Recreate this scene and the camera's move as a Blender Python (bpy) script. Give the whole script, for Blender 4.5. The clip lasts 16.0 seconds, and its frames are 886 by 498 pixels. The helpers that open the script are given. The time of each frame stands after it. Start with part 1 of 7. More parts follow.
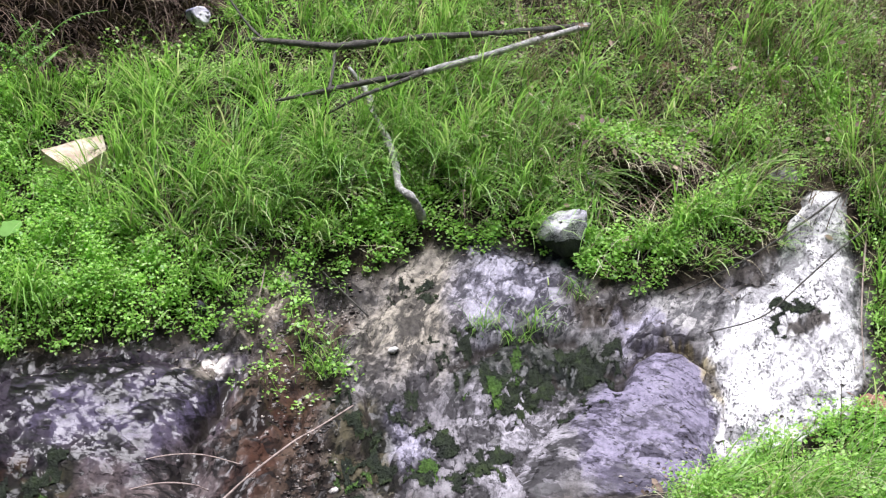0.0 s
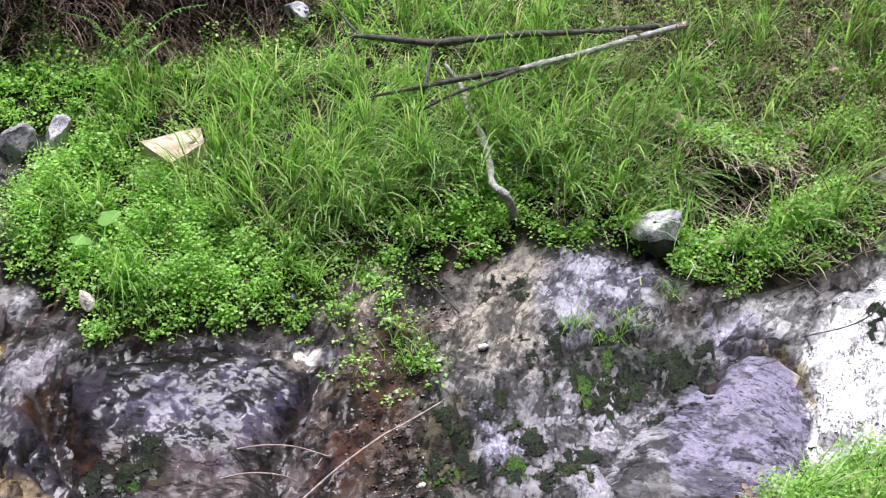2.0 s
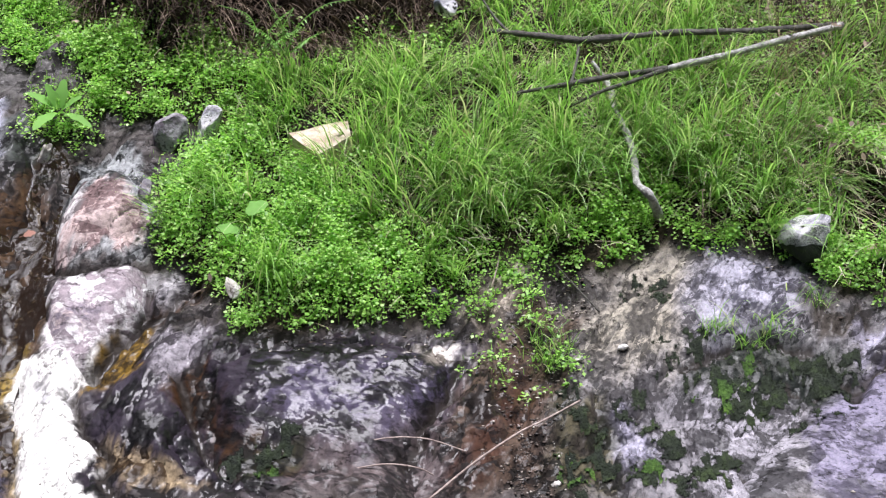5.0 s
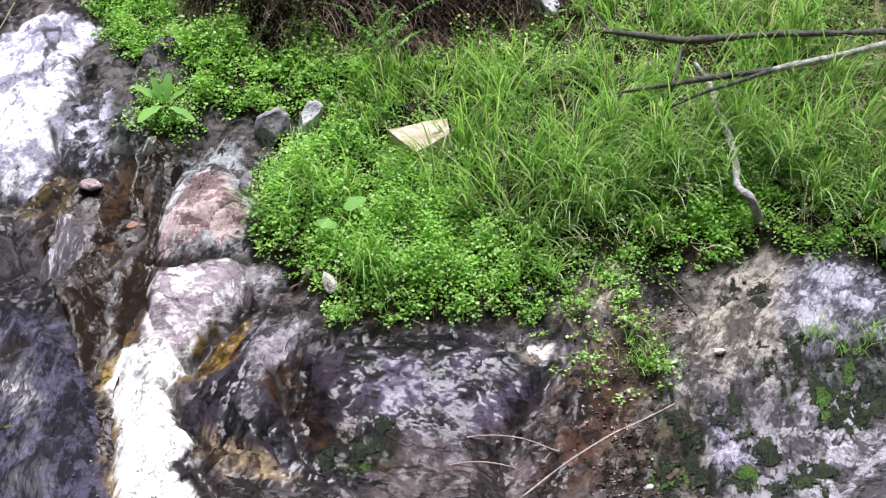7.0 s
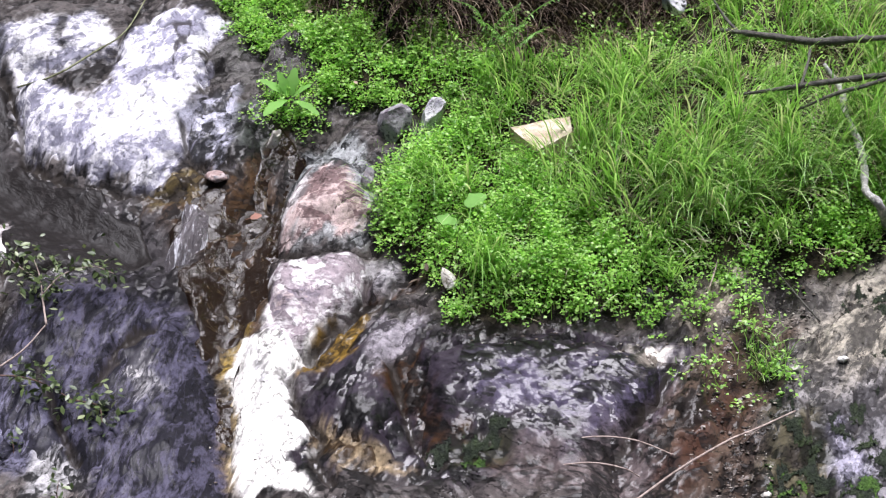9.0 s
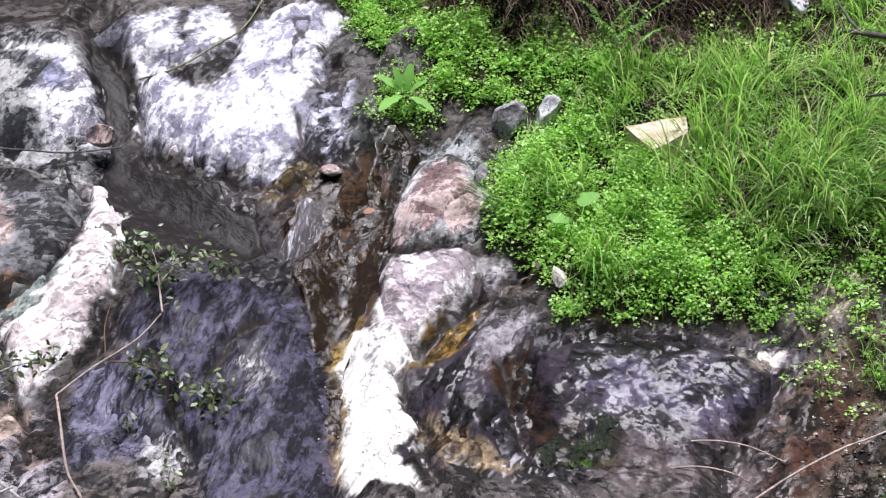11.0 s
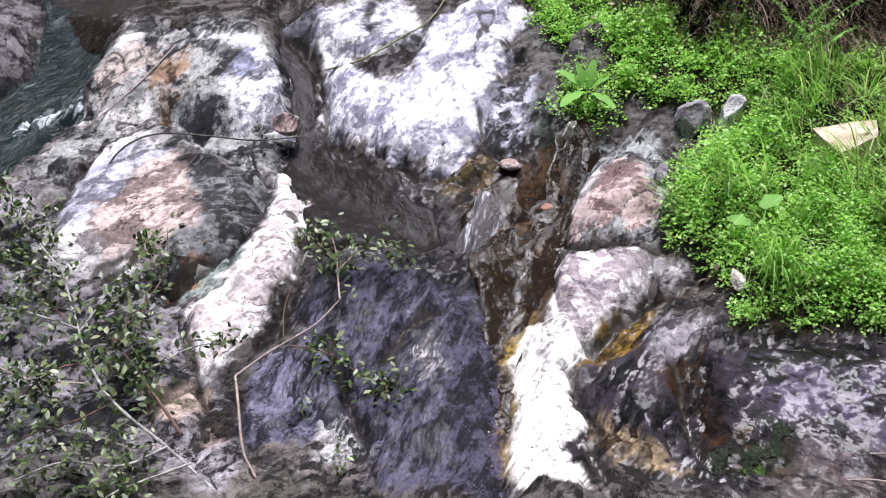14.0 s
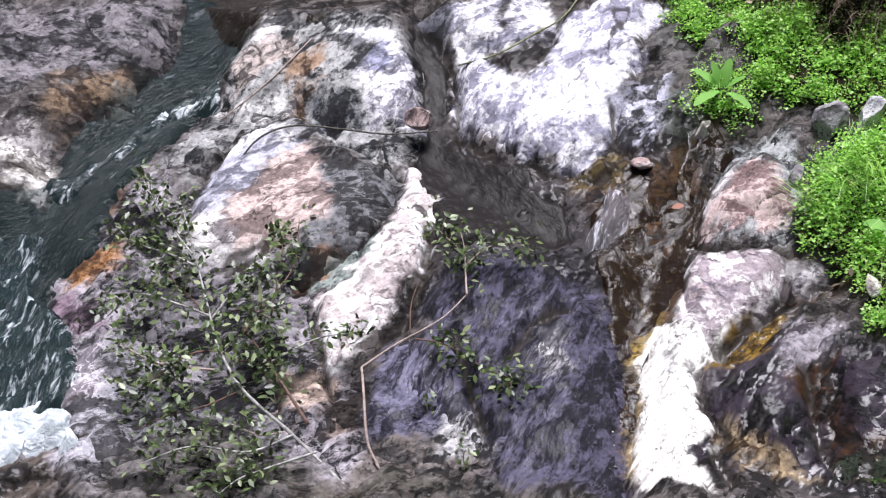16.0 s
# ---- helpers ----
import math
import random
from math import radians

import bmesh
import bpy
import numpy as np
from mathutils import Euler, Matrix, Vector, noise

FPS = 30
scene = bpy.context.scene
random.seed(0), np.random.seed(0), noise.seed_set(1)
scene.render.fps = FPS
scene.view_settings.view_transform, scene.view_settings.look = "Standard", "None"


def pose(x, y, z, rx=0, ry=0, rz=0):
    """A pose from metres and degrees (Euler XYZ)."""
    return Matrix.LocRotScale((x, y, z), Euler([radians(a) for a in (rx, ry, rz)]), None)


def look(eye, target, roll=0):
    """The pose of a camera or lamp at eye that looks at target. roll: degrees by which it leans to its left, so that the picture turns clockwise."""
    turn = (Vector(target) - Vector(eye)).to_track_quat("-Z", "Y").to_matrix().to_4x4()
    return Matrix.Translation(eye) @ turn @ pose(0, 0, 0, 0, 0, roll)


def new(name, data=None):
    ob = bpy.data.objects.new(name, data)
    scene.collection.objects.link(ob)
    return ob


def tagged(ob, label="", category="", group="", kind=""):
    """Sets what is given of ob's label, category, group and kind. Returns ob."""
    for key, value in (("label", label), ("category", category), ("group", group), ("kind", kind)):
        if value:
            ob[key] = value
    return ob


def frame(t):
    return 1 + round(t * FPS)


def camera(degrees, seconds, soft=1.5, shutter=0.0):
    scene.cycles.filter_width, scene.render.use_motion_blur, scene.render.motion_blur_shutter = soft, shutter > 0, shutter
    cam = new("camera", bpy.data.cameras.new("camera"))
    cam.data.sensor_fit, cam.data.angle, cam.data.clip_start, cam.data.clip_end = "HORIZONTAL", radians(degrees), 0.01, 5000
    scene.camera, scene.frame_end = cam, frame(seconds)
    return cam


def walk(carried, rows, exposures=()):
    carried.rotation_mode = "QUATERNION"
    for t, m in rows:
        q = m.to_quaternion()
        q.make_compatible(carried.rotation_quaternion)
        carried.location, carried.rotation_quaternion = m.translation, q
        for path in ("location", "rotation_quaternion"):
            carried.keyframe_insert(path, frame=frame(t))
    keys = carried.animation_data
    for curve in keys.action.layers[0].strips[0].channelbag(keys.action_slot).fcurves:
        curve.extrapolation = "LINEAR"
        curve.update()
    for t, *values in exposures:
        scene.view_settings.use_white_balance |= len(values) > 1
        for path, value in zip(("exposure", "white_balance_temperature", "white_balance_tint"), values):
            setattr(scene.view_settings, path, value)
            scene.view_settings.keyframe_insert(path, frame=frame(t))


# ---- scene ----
EYE = Vector((0.0, 0.0, 1.9))


def aim(yaw, pitch, roll):
    """Pose of the camera on its tripod head: yaw to the left of +y, pitch up, roll as in look()."""
    a, b = radians(yaw), radians(pitch)
    return look(EYE, EYE + Vector((-math.sin(a) * math.cos(b), math.cos(a) * math.cos(b), math.sin(b))), roll)


cam = camera(34.18, 16.0, soft=1.2)
walk(cam, [(t, aim(y, p, r)) for t, y, p, r in (
    (0, -17.93, -16.43, -1.56), (0.5, -17.05, -16.43, -1.50), (1, -16.01, -16.44, -1.48), (1.5, -15.04, -16.44, -1.49),
    (2, -14.11, -16.45, -1.51), (2.5, -13.16, -16.46, -1.50), (3, -12.17, -16.46, -1.51), (3.5, -11.18, -16.46, -1.56),
    (4, -10.23, -16.45, -1.56), (6.5, -5.21, -16.42, -1.47), (7, -4.24, -16.41, -1.45), (7.5, -3.16, -16.41, -1.45),
    (8, -1.90, -16.42, -1.44), (8.5, -0.55, -16.41, -1.48), (9, 0.70, -16.39, -1.45), (11.5, 6.54, -16.39, -1.46),
    (12, 7.85, -16.38, -1.43), (12.5, 9.22, -16.37, -1.39), (13, 10.39, -16.38, -1.50), (13.5, 11.40, -16.40, -1.49),
    (14, 12.62, -16.41, -1.50), (14.5, 13.93, -16.42, -1.50), (15, 15.24, -16.43, -1.50), (15.5, 16.58, -16.43, -1.54),
    (16, 17.93, -16.43, -1.56),
)])

# ---- light ----
SUN_WAY = Vector((0.06, -0.06, 0.99)).normalized()
world = bpy.data.worlds.new("sky")
scene.world = world
world.use_nodes = True
wn = world.node_tree.nodes
sky = wn.new("ShaderNodeTexSky")
sky.sky_type = "NISHITA"
sky.sun_disc = False
sky.sun_elevation = math.asin(SUN_WAY.z)
sky.sun_rotation = math.atan2(SUN_WAY.x, SUN_WAY.y)
world.node_tree.links.new(sky.outputs[0], wn["Background"].inputs[0])
wn["Background"].inputs[1].default_value = 0.019
sun = new("sun", bpy.data.lights.new("sun", "SUN"))
sun.data.energy, sun.data.angle, sun.data.color = 4.4, radians(38), (0.945, 0.915, 1.0)
sun.matrix_world = look(SUN_WAY * 20 + Vector((0, 4.5, 0.5)), (0, 4.5, 0.5))
scene.view_settings.exposure = 1.29


# ---- noise on arrays ----
def lattice(ix, iy, seed):
    h = (ix.astype(np.int64) * 374761393 + iy.astype(np.int64) * 668265263 + seed * 974634777) & 0xFFFFFFFF
    h = ((h ^ (h >> 13)) * 1274126177) & 0xFFFFFFFF
    return ((h ^ (h >> 16)) & 0xFFFF) / 32767.5 - 1.0


def vnoise(x, y, seed=0):
    x, y = np.asarray(x, float), np.asarray(y, float)
    ix, iy = np.floor(x), np.floor(y)
    fx, fy = x - ix, y - iy
    fx, fy = fx * fx * fx * (fx * (fx * 6 - 15) + 10), fy * fy * fy * (fy * (fy * 6 - 15) + 10)
    a, b = lattice(ix, iy, seed), lattice(ix + 1, iy, seed)
    c, d = lattice(ix, iy + 1, seed), lattice(ix + 1, iy + 1, seed)
    return (a + (b - a) * fx) * (1 - fy) + (c + (d - c) * fx) * fy


def fbm(x, y, octaves=4, seed=0, gain=0.5):
    total, amp = 0.0, 1.0
    for k in range(octaves):
        total = total + amp * vnoise(x, y, seed + 17 * k)
        x, y, amp = x * 1.97 + 3.1, y * 2.03 - 1.7, amp * gain
    return total


def ridged(x, y, octaves=4, seed=0):
    total, amp = 0.0, 1.0
    for k in range(octaves):
        total = total + amp * (1 - 2 * np.abs(vnoise(x, y, seed + 13 * k)))
        x, y, amp = x * 2.03 + 1.3, y * 1.97 + 4.2, amp * 0.5
    return total


def turned(x, y, degrees):
    c, s = math.cos(radians(degrees)), math.sin(radians(degrees))
    return c * x + s * y, -s * x + c * y


def inside(outline, x, y):
    """Signed distance to an outline on the plan, positive inside."""
    p = np.array(outline, float)
    best = np.full(np.shape(x), 1e9)
    sign = np.zeros(np.shape(x), bool)
    for (ax, ay), (bx, by) in zip(p, np.roll(p, -1, 0)):
        ex, ey = bx - ax, by - ay
        k = np.clip(((x - ax) * ex + (y - ay) * ey) / (ex * ex + ey * ey + 1e-12), 0, 1)
        best = np.minimum(best, (x - ax - k * ex) ** 2 + (y - ay - k * ey) ** 2)
        if ay != by:
            sign ^= ((ay > y) != (by > y)) & (x < (bx - ax) * (y - ay) / (by - ay) + ax)
    return np.where(sign, 1, -1) * np.sqrt(best)


def off_line(line, x, y):
    """Distance to a polyline on the plan."""
    best = np.full(np.shape(x), 1e9)
    for (ax, ay), (bx, by) in zip(line, line[1:]):
        ex, ey = bx - ax, by - ay
        k = np.clip(((x - ax) * ex + (y - ay) * ey) / (ex * ex + ey * ey), 0, 1)
        best = np.minimum(best, (x - ax - k * ex) ** 2 + (y - ay - k * ey) ** 2)
    return np.sqrt(best)


def soft_step(a, b, v):
    k = np.clip((v - a) / (b - a), 0, 1)
    return k * k * (3 - 2 * k)


def facets(x, y, seed=0):
    """Broken rock: cells, each with a tilt and a height of its own. Returns height, the cell's random number, and nearness to a crack."""
    ix, iy = np.floor(x), np.floor(y)
    near, second = np.full(np.shape(x), 9.0), np.full(np.shape(x), 9.0)
    height, own = np.zeros(np.shape(x)), np.zeros(np.shape(x))
    for a in (-1, 0, 1):
        for b in (-1, 0, 1):
            cx, cy = ix + a, iy + b
            dx = x - cx - 0.5 - 0.45 * lattice(cx, cy, seed)
            dy = y - cy - 0.5 - 0.45 * lattice(cx, cy, seed + 1)
            d = np.hypot(dx, dy)
            first = d < near
            second = np.where(first, near, np.minimum(second, d))
            r = lattice(cx, cy, seed + 2)
            height = np.where(first, 0.6 * r + lattice(cx, cy, seed + 3) * dx + lattice(cx, cy, seed + 4) * dy, height)
            own = np.where(first, 0.5 + 0.5 * r, own)
            near = np.where(first, d, near)
    return height, own, np.exp(-(((second - near) / 0.09) ** 2))


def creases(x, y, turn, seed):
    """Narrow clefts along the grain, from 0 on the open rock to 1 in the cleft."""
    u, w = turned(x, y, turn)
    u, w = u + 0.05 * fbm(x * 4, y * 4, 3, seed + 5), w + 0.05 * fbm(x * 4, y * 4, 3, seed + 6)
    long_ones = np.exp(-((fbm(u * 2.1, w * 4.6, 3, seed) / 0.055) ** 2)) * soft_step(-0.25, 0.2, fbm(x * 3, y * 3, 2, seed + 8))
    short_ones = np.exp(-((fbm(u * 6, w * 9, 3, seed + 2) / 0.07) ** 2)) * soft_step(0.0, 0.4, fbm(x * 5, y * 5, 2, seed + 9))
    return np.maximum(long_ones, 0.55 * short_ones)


def broken(x, y, turn, size, long, seed):
    """Two sizes of facets along the grain: relief, colour number, cracks."""
    u, w = turned(x, y, turn)
    u, w = u + 0.04 * fbm(x * 5, y * 5, 3, seed + 5), w + 0.04 * fbm(x * 5, y * 5, 3, seed + 6)
    a, own, crack = facets(u / (size * long), w / size, seed)
    b, small, gap = facets(u / (0.3 * size * long), w / (0.3 * size), seed + 30)
    return a + 0.35 * b - 0.4 * crack - 0.1 * gap, 0.65 * own + 0.35 * small, np.maximum(crack * soft_step(0.3, 0.6, own), 0.6 * gap * soft_step(0.5, 0.8, small))


# ---- mesh helpers ----
def mesh_of(name, verts, quads=(), tris=(), smooth=True):
    me = bpy.data.meshes.new(name)
    quads, tris = np.asarray(quads, int).reshape(-1, 4), np.asarray(tris, int).reshape(-1, 3)
    me.vertices.add(len(verts))
    me.vertices.foreach_set("co", np.asarray(verts, np.float32).ravel())
    loops = np.concatenate([quads.ravel(), tris.ravel()])
    me.loops.add(len(loops))
    me.loops.foreach_set("vertex_index", loops)
    me.polygons.add(len(quads) + len(tris))
    sizes = np.r_[np.full(len(quads), 4), np.full(len(tris), 3)]
    me.polygons.foreach_set("loop_start", np.r_[0, np.cumsum(sizes)[:-1]] if len(sizes) else sizes)
    me.polygons.foreach_set("use_smooth", np.full(len(sizes), smooth))
    me.update(calc_edges=True)
    return me


def thing(name, me, material, label="", category="", group="", kind=""):
    ob = new(name, me)
    me.materials.append(material)
    return tagged(ob, label, category, group, kind)


def part(name, me, material, parent, label=""):
    ob = new(name, me)
    if not me.materials:
        me.materials.append(material)
    ob.parent = parent
    return tagged(ob, label)


def centred(me):
    """Moves the mesh to its base point; returns that point."""
    co = np.empty(len(me.vertices) * 3, np.float32)
    me.vertices.foreach_get("co", co)
    co = co.reshape(-1, 3)
    base_point = np.r_[(co[:, :2].min(0) + co[:, :2].max(0)) / 2, co[:, 2].min()]
    me.vertices.foreach_set("co", (co - base_point).astype(np.float32).ravel())
    me.update()
    return Vector([float(v) for v in base_point])


def spline(points, n):
    """n points on a smooth curve through the given ones."""
    p = np.array(points, float)
    p = np.vstack([2 * p[0] - p[1], p, 2 * p[-1] - p[-2]])
    u = np.linspace(0, len(p) - 3 - 1e-6, n)
    i, f = u.astype(int), (u - u.astype(int))[:, None]
    a, b, c, d = p[i], p[i + 1], p[i + 2], p[i + 3]
    return 0.5 * (2 * b + (c - a) * f + (2 * a - 5 * b + 4 * c - d) * f**2 + (3 * b - a - 3 * c + d) * f**3)


def tube(points, radii, sides=7, n=None, rough=0.0, seed=1):
    """A closed, tapering round rod along a smooth curve: vertices, quads, triangles."""
    n = n or 8 * (len(points) - 1) + 1
    c = spline(points, n)
    r = np.interp(np.linspace(0, 1, n), np.linspace(0, 1, len(radii)), radii)
    rng = np.random.default_rng(seed)
    r = r * (1 + rough * rng.normal(size=n))
    ahead = np.gradient(c, axis=0)
    ahead /= np.linalg.norm(ahead, axis=1)[:, None] + 1e-9
    ref = np.where(np.abs(ahead[:, 2:3]) > 0.9, np.array([[1.0, 0, 0]]), np.array([[0, 0, 1.0]]))
    side = np.cross(ahead, ref)
    side /= np.linalg.norm(side, axis=1)[:, None]
    up = np.cross(side, ahead)
    a = np.linspace(0, 2 * math.pi, sides, endpoint=False)
    ring = np.cos(a)[None, :, None] * side[:, None] + np.sin(a)[None, :, None] * up[:, None]
    bump = 1 + rough * rng.normal(size=(n, sides, 1))
    v = (c[:, None] + ring * r[:, None, None] * bump).reshape(-1, 3)
    i, j = np.meshgrid(np.arange(n - 1), np.arange(sides), indexing="ij")
    k = (j + 1) % sides
    quads = np.stack([i * sides + j, i * sides + k, (i + 1) * sides + k, (i + 1) * sides + j], -1).reshape(-1, 4)
    v = np.vstack([v, c[:1], c[-1:]])
    m = len(v)
    j = np.arange(sides)
    tris = np.vstack([np.stack([np.full(sides, m - 2), (j + 1) % sides, j], 1),
                      np.stack([np.full(sides, m - 1), (n - 1) * sides + j, (n - 1) * sides + (j + 1) % sides], 1)])
    return v, quads, tris


def joined(pieces):
    """Several (vertices, quads, triangles) as one."""
    vs, qs, ts, at = [], [], [], 0
    for v, q, t in pieces:
        vs.append(v)
        qs.append(np.asarray(q, int).reshape(-1, 4) + at)
        ts.append(np.asarray(t, int).reshape(-1, 3) + at)
        at += len(v)
    return np.vstack(vs), np.vstack(qs), np.vstack(ts)


def strewn(shape, faces, turns, places, scales):
    """Many copies of one small triangle shape in one set of vertices and triangles."""
    shape, faces = np.asarray(shape, float), np.asarray(faces, int)
    v = np.einsum("nij,kj->nki", turns, shape) * np.asarray(scales).reshape(len(places), 1, -1) + places[:, None]
    t = faces[None] + (np.arange(len(places)) * len(shape))[:, None, None]
    return v.reshape(-1, 3), np.zeros((0, 4), int), t.reshape(-1, 3)


def turns_of(heading, tilt, spin):
    """Rotation matrices: spin about own z, tilt forward, then heading about world z."""
    def rot(a, axis):
        c, s, o, z = np.cos(a), np.sin(a), np.ones_like(a), np.zeros_like(a)
        rows = {"x": [o, z, z, z, c, -s, z, s, c], "y": [c, z, s, z, o, z, -s, z, c], "z": [c, -s, z, s, c, z, z, z, o]}[axis]
        return np.stack(rows, -1).reshape(-1, 3, 3)
    return rot(heading, "z") @ rot(tilt, "x") @ rot(spin, "y")


# ---- materials ----
class Nodes:
    """Short hand for building a node material."""

    def __init__(self, name):
        self.mat = bpy.data.materials.new(name)
        self.mat.use_nodes = True
        self.tree = self.mat.node_tree
        self.shader = self.tree.nodes["Principled BSDF"]

    def add(self, kind, settings=(), **inputs):
        node = self.tree.nodes.new("ShaderNode" + kind)
        for key, value in dict(settings).items():
            setattr(node, key, value)
        for key, value in inputs.items():
            self.put(node, key, value)
        return node

    def put(self, node, key, value):
        socket = node.inputs[int(key[1:])] if key[0] == "i" and key[1:].isdigit() else node.inputs[key.replace("_", " ")]
        if isinstance(value, bpy.types.NodeSocket):
            self.tree.links.new(value, socket)
        else:
            socket.default_value = value
        return self

    def coords(self, turn=0.0, scale=(1, 1, 1)):
        co = self.add("TexCoord").outputs["Object"]
        m = self.add("Mapping", Vector=co)
        m.inputs["Rotation"].default_value = (0, 0, radians(-turn))
        return self.add("Mapping", Vector=m.outputs[0], Scale=scale).outputs[0]

    def noise(self, co, scale, detail=5.0, rough=0.55, distort=0.0):
        return self.add("TexNoise", Vector=co, Scale=scale, Detail=detail, Roughness=rough, Distortion=distort).outputs[0]

    def ramp(self, value, *stops):
        r = self.add("ValToRGB", Fac=value)
        e = r.color_ramp.elements
        while len(e) < len(stops):
            e.new(0.5)
        for el, (at, c) in zip(e, stops):
            el.position, el.color = at, (*c, 1) if len(c) == 3 else c
        return r.outputs[0]

    def step(self, value, a, b, lo=0.0, hi=1.0):
        return self.add("MapRange", Value=value, From_Min=a, From_Max=b, To_Min=lo, To_Max=hi).outputs[0]

    def mix(self, fac, a, b, blend="MIX"):
        m = self.add("Mix", {"data_type": "RGBA", "blend_type": blend})
        self.put(m, "i0", fac).put(m, "i6", a if isinstance(a, bpy.types.NodeSocket) else (*a, 1))
        self.put(m, "i7", b if isinstance(b, bpy.types.NodeSocket) else (*b, 1))
        return m.outputs[2]

    def math(self, op, a, b=0.0):
        return self.add("Math", {"operation": op}, i0=a, i1=b).outputs[0]

    def bump(self, height, distance, strength=1.0, normal=None):
        b = self.add("Bump", Height=height, Distance=distance, Strength=strength)
        if normal:
            self.put(b, "Normal", normal)
        return b.outputs[0]

    def done(self, **inputs):
        for key, value in inputs.items():
            self.put(self.shader, key, value)
        return self.mat


def rock_material(name, colours, vein, turn=30.0, stretch=3.0, size=6.0, speck=(0.03, 0.03, 0.03), speckle=0.3,
                  rough=(0.5, 0.8), wet=0.0, relief=1.0, veins=0.5, stain=None, film=(0.42, 0.5), chip=0.4, dash=5.5, gloss=0.25, swirl=0.5, cracks=0.85):
    """Foliated rock: bands and blotches of colour, veins along the grain, dark dashes, dark cracks, a wet film where
    wet > 0.
    """
    n = Nodes(name)
    plain, grain, bands = n.coords(turn), n.coords(turn, (1, stretch, 1.5)), n.coords(turn, (1, 1 + stretch * 0.4, 1.2))
    blotch = n.noise(bands, size * 0.8, 7, 0.6, swirl)
    facet = n.add("Attribute", {"attribute_name": "facet"}).outputs["Fac"]
    crack = n.add("Attribute", {"attribute_name": "crack"}).outputs["Fac"]
    mixed = n.math("ADD", n.math("MULTIPLY", blotch, 1.25), n.math("MULTIPLY", n.math("SUBTRACT", facet, 0.8), 0.35))
    steps = [(0.36 + 0.3 * k / max(1, len(colours) - 1), c) for k, c in enumerate(colours)]
    colour = n.ramp(mixed, *steps)
    streak = n.noise(grain, size * 1.9, 5, 0.55, swirl)
    colour = n.mix(n.step(streak, 0.53, 0.58, 0, veins), colour, vein)
    if stain:
        colour = n.mix(n.step(n.noise(bands, size * 0.7, 5, 0.6, 0.5), 0.57, 0.64, 0, 0.85), colour, stain)
    tone = n.add("Attribute", {"attribute_name": "tone"}).outputs["Color"]
    toned_by = n.add("Attribute", {"attribute_name": "tone_mix"}).outputs["Fac"]
    local = n.math("ADD", n.math("MULTIPLY", blotch, 0.5), n.math("MULTIPLY", streak, 0.5))
    mineral = n.mix(1.0, tone, n.ramp(local, (0.36, (0.3, 0.3, 0.3)), (0.47, (0.85, 0.85, 0.85)), (0.54, (1.1, 1.1, 1.1)), (0.66, (1.8, 1.75, 1.7))), "MULTIPLY")
    edge = n.math("ADD", toned_by, n.math("MULTIPLY", n.math("SUBTRACT", local, 0.5), 1.6))
    colour = n.mix(n.math("MULTIPLY", n.step(edge, 0.3, 0.6), n.step(toned_by, 0.02, 0.15)), colour, mineral)
    pits = n.noise(grain, size * dash, 4, 0.6, 0.4)
    dark = n.step(pits, 0.565 - 0.03 * speckle, 0.59 - 0.03 * speckle, 0, 1)
    patchy = n.step(n.noise(plain, size * 1.4, 4, 0.6), 0.4, 0.56)
    colour = n.mix(n.math("MULTIPLY", n.math("MULTIPLY", dark, patchy), min(1.0, speckle * 1.5)), colour, speck)
    chips = n.noise(plain, size * 13, 4, 0.65)
    colour = n.mix(n.step(chips, 0.6, 0.64, 0, chip), colour, vein)
    colour = n.mix(n.step(crack, 0.35, 0.9, 0, cracks), colour, speck)
    fine = n.noise(plain, size * 45, 3, 0.6)
    colour = n.mix(0.22, colour, n.ramp(fine, (0.35, (0.35, 0.35, 0.35)), (0.65, (1.3, 1.3, 1.3))), "MULTIPLY")
    lumps = n.noise(bands, size * 5, 5, 0.6)
    b = n.bump(lumps, 0.014 * relief, 1.0, n.bump(streak, 0.012 * relief, 1.0))
    b = n.bump(fine, 0.0012 * relief, 0.8, n.bump(pits, 0.03 * relief / max(6.0, dash), 1.0, b))
    n.done(Base_Color=colour, Roughness=n.step(blotch, 0.3, 0.7, *rough), Normal=b, Specular_IOR_Level=0.1)
    if wet:
        ripple = n.bump(n.noise(bands, size * 13, 3, 0.5, 1.0), 0.0035, 1.0, n.bump(n.noise(bands, size * 4.2, 3, 0.5, 1.0), 0.008, 1.0))
        n.done(Coat_Weight=n.step(n.noise(plain, size * 1.1, 4), *film, wet * 0.15, wet), Coat_Roughness=0.12, Coat_IOR=1.5, Coat_Normal=ripple,
               Specular_IOR_Level=gloss)
    return n.mat


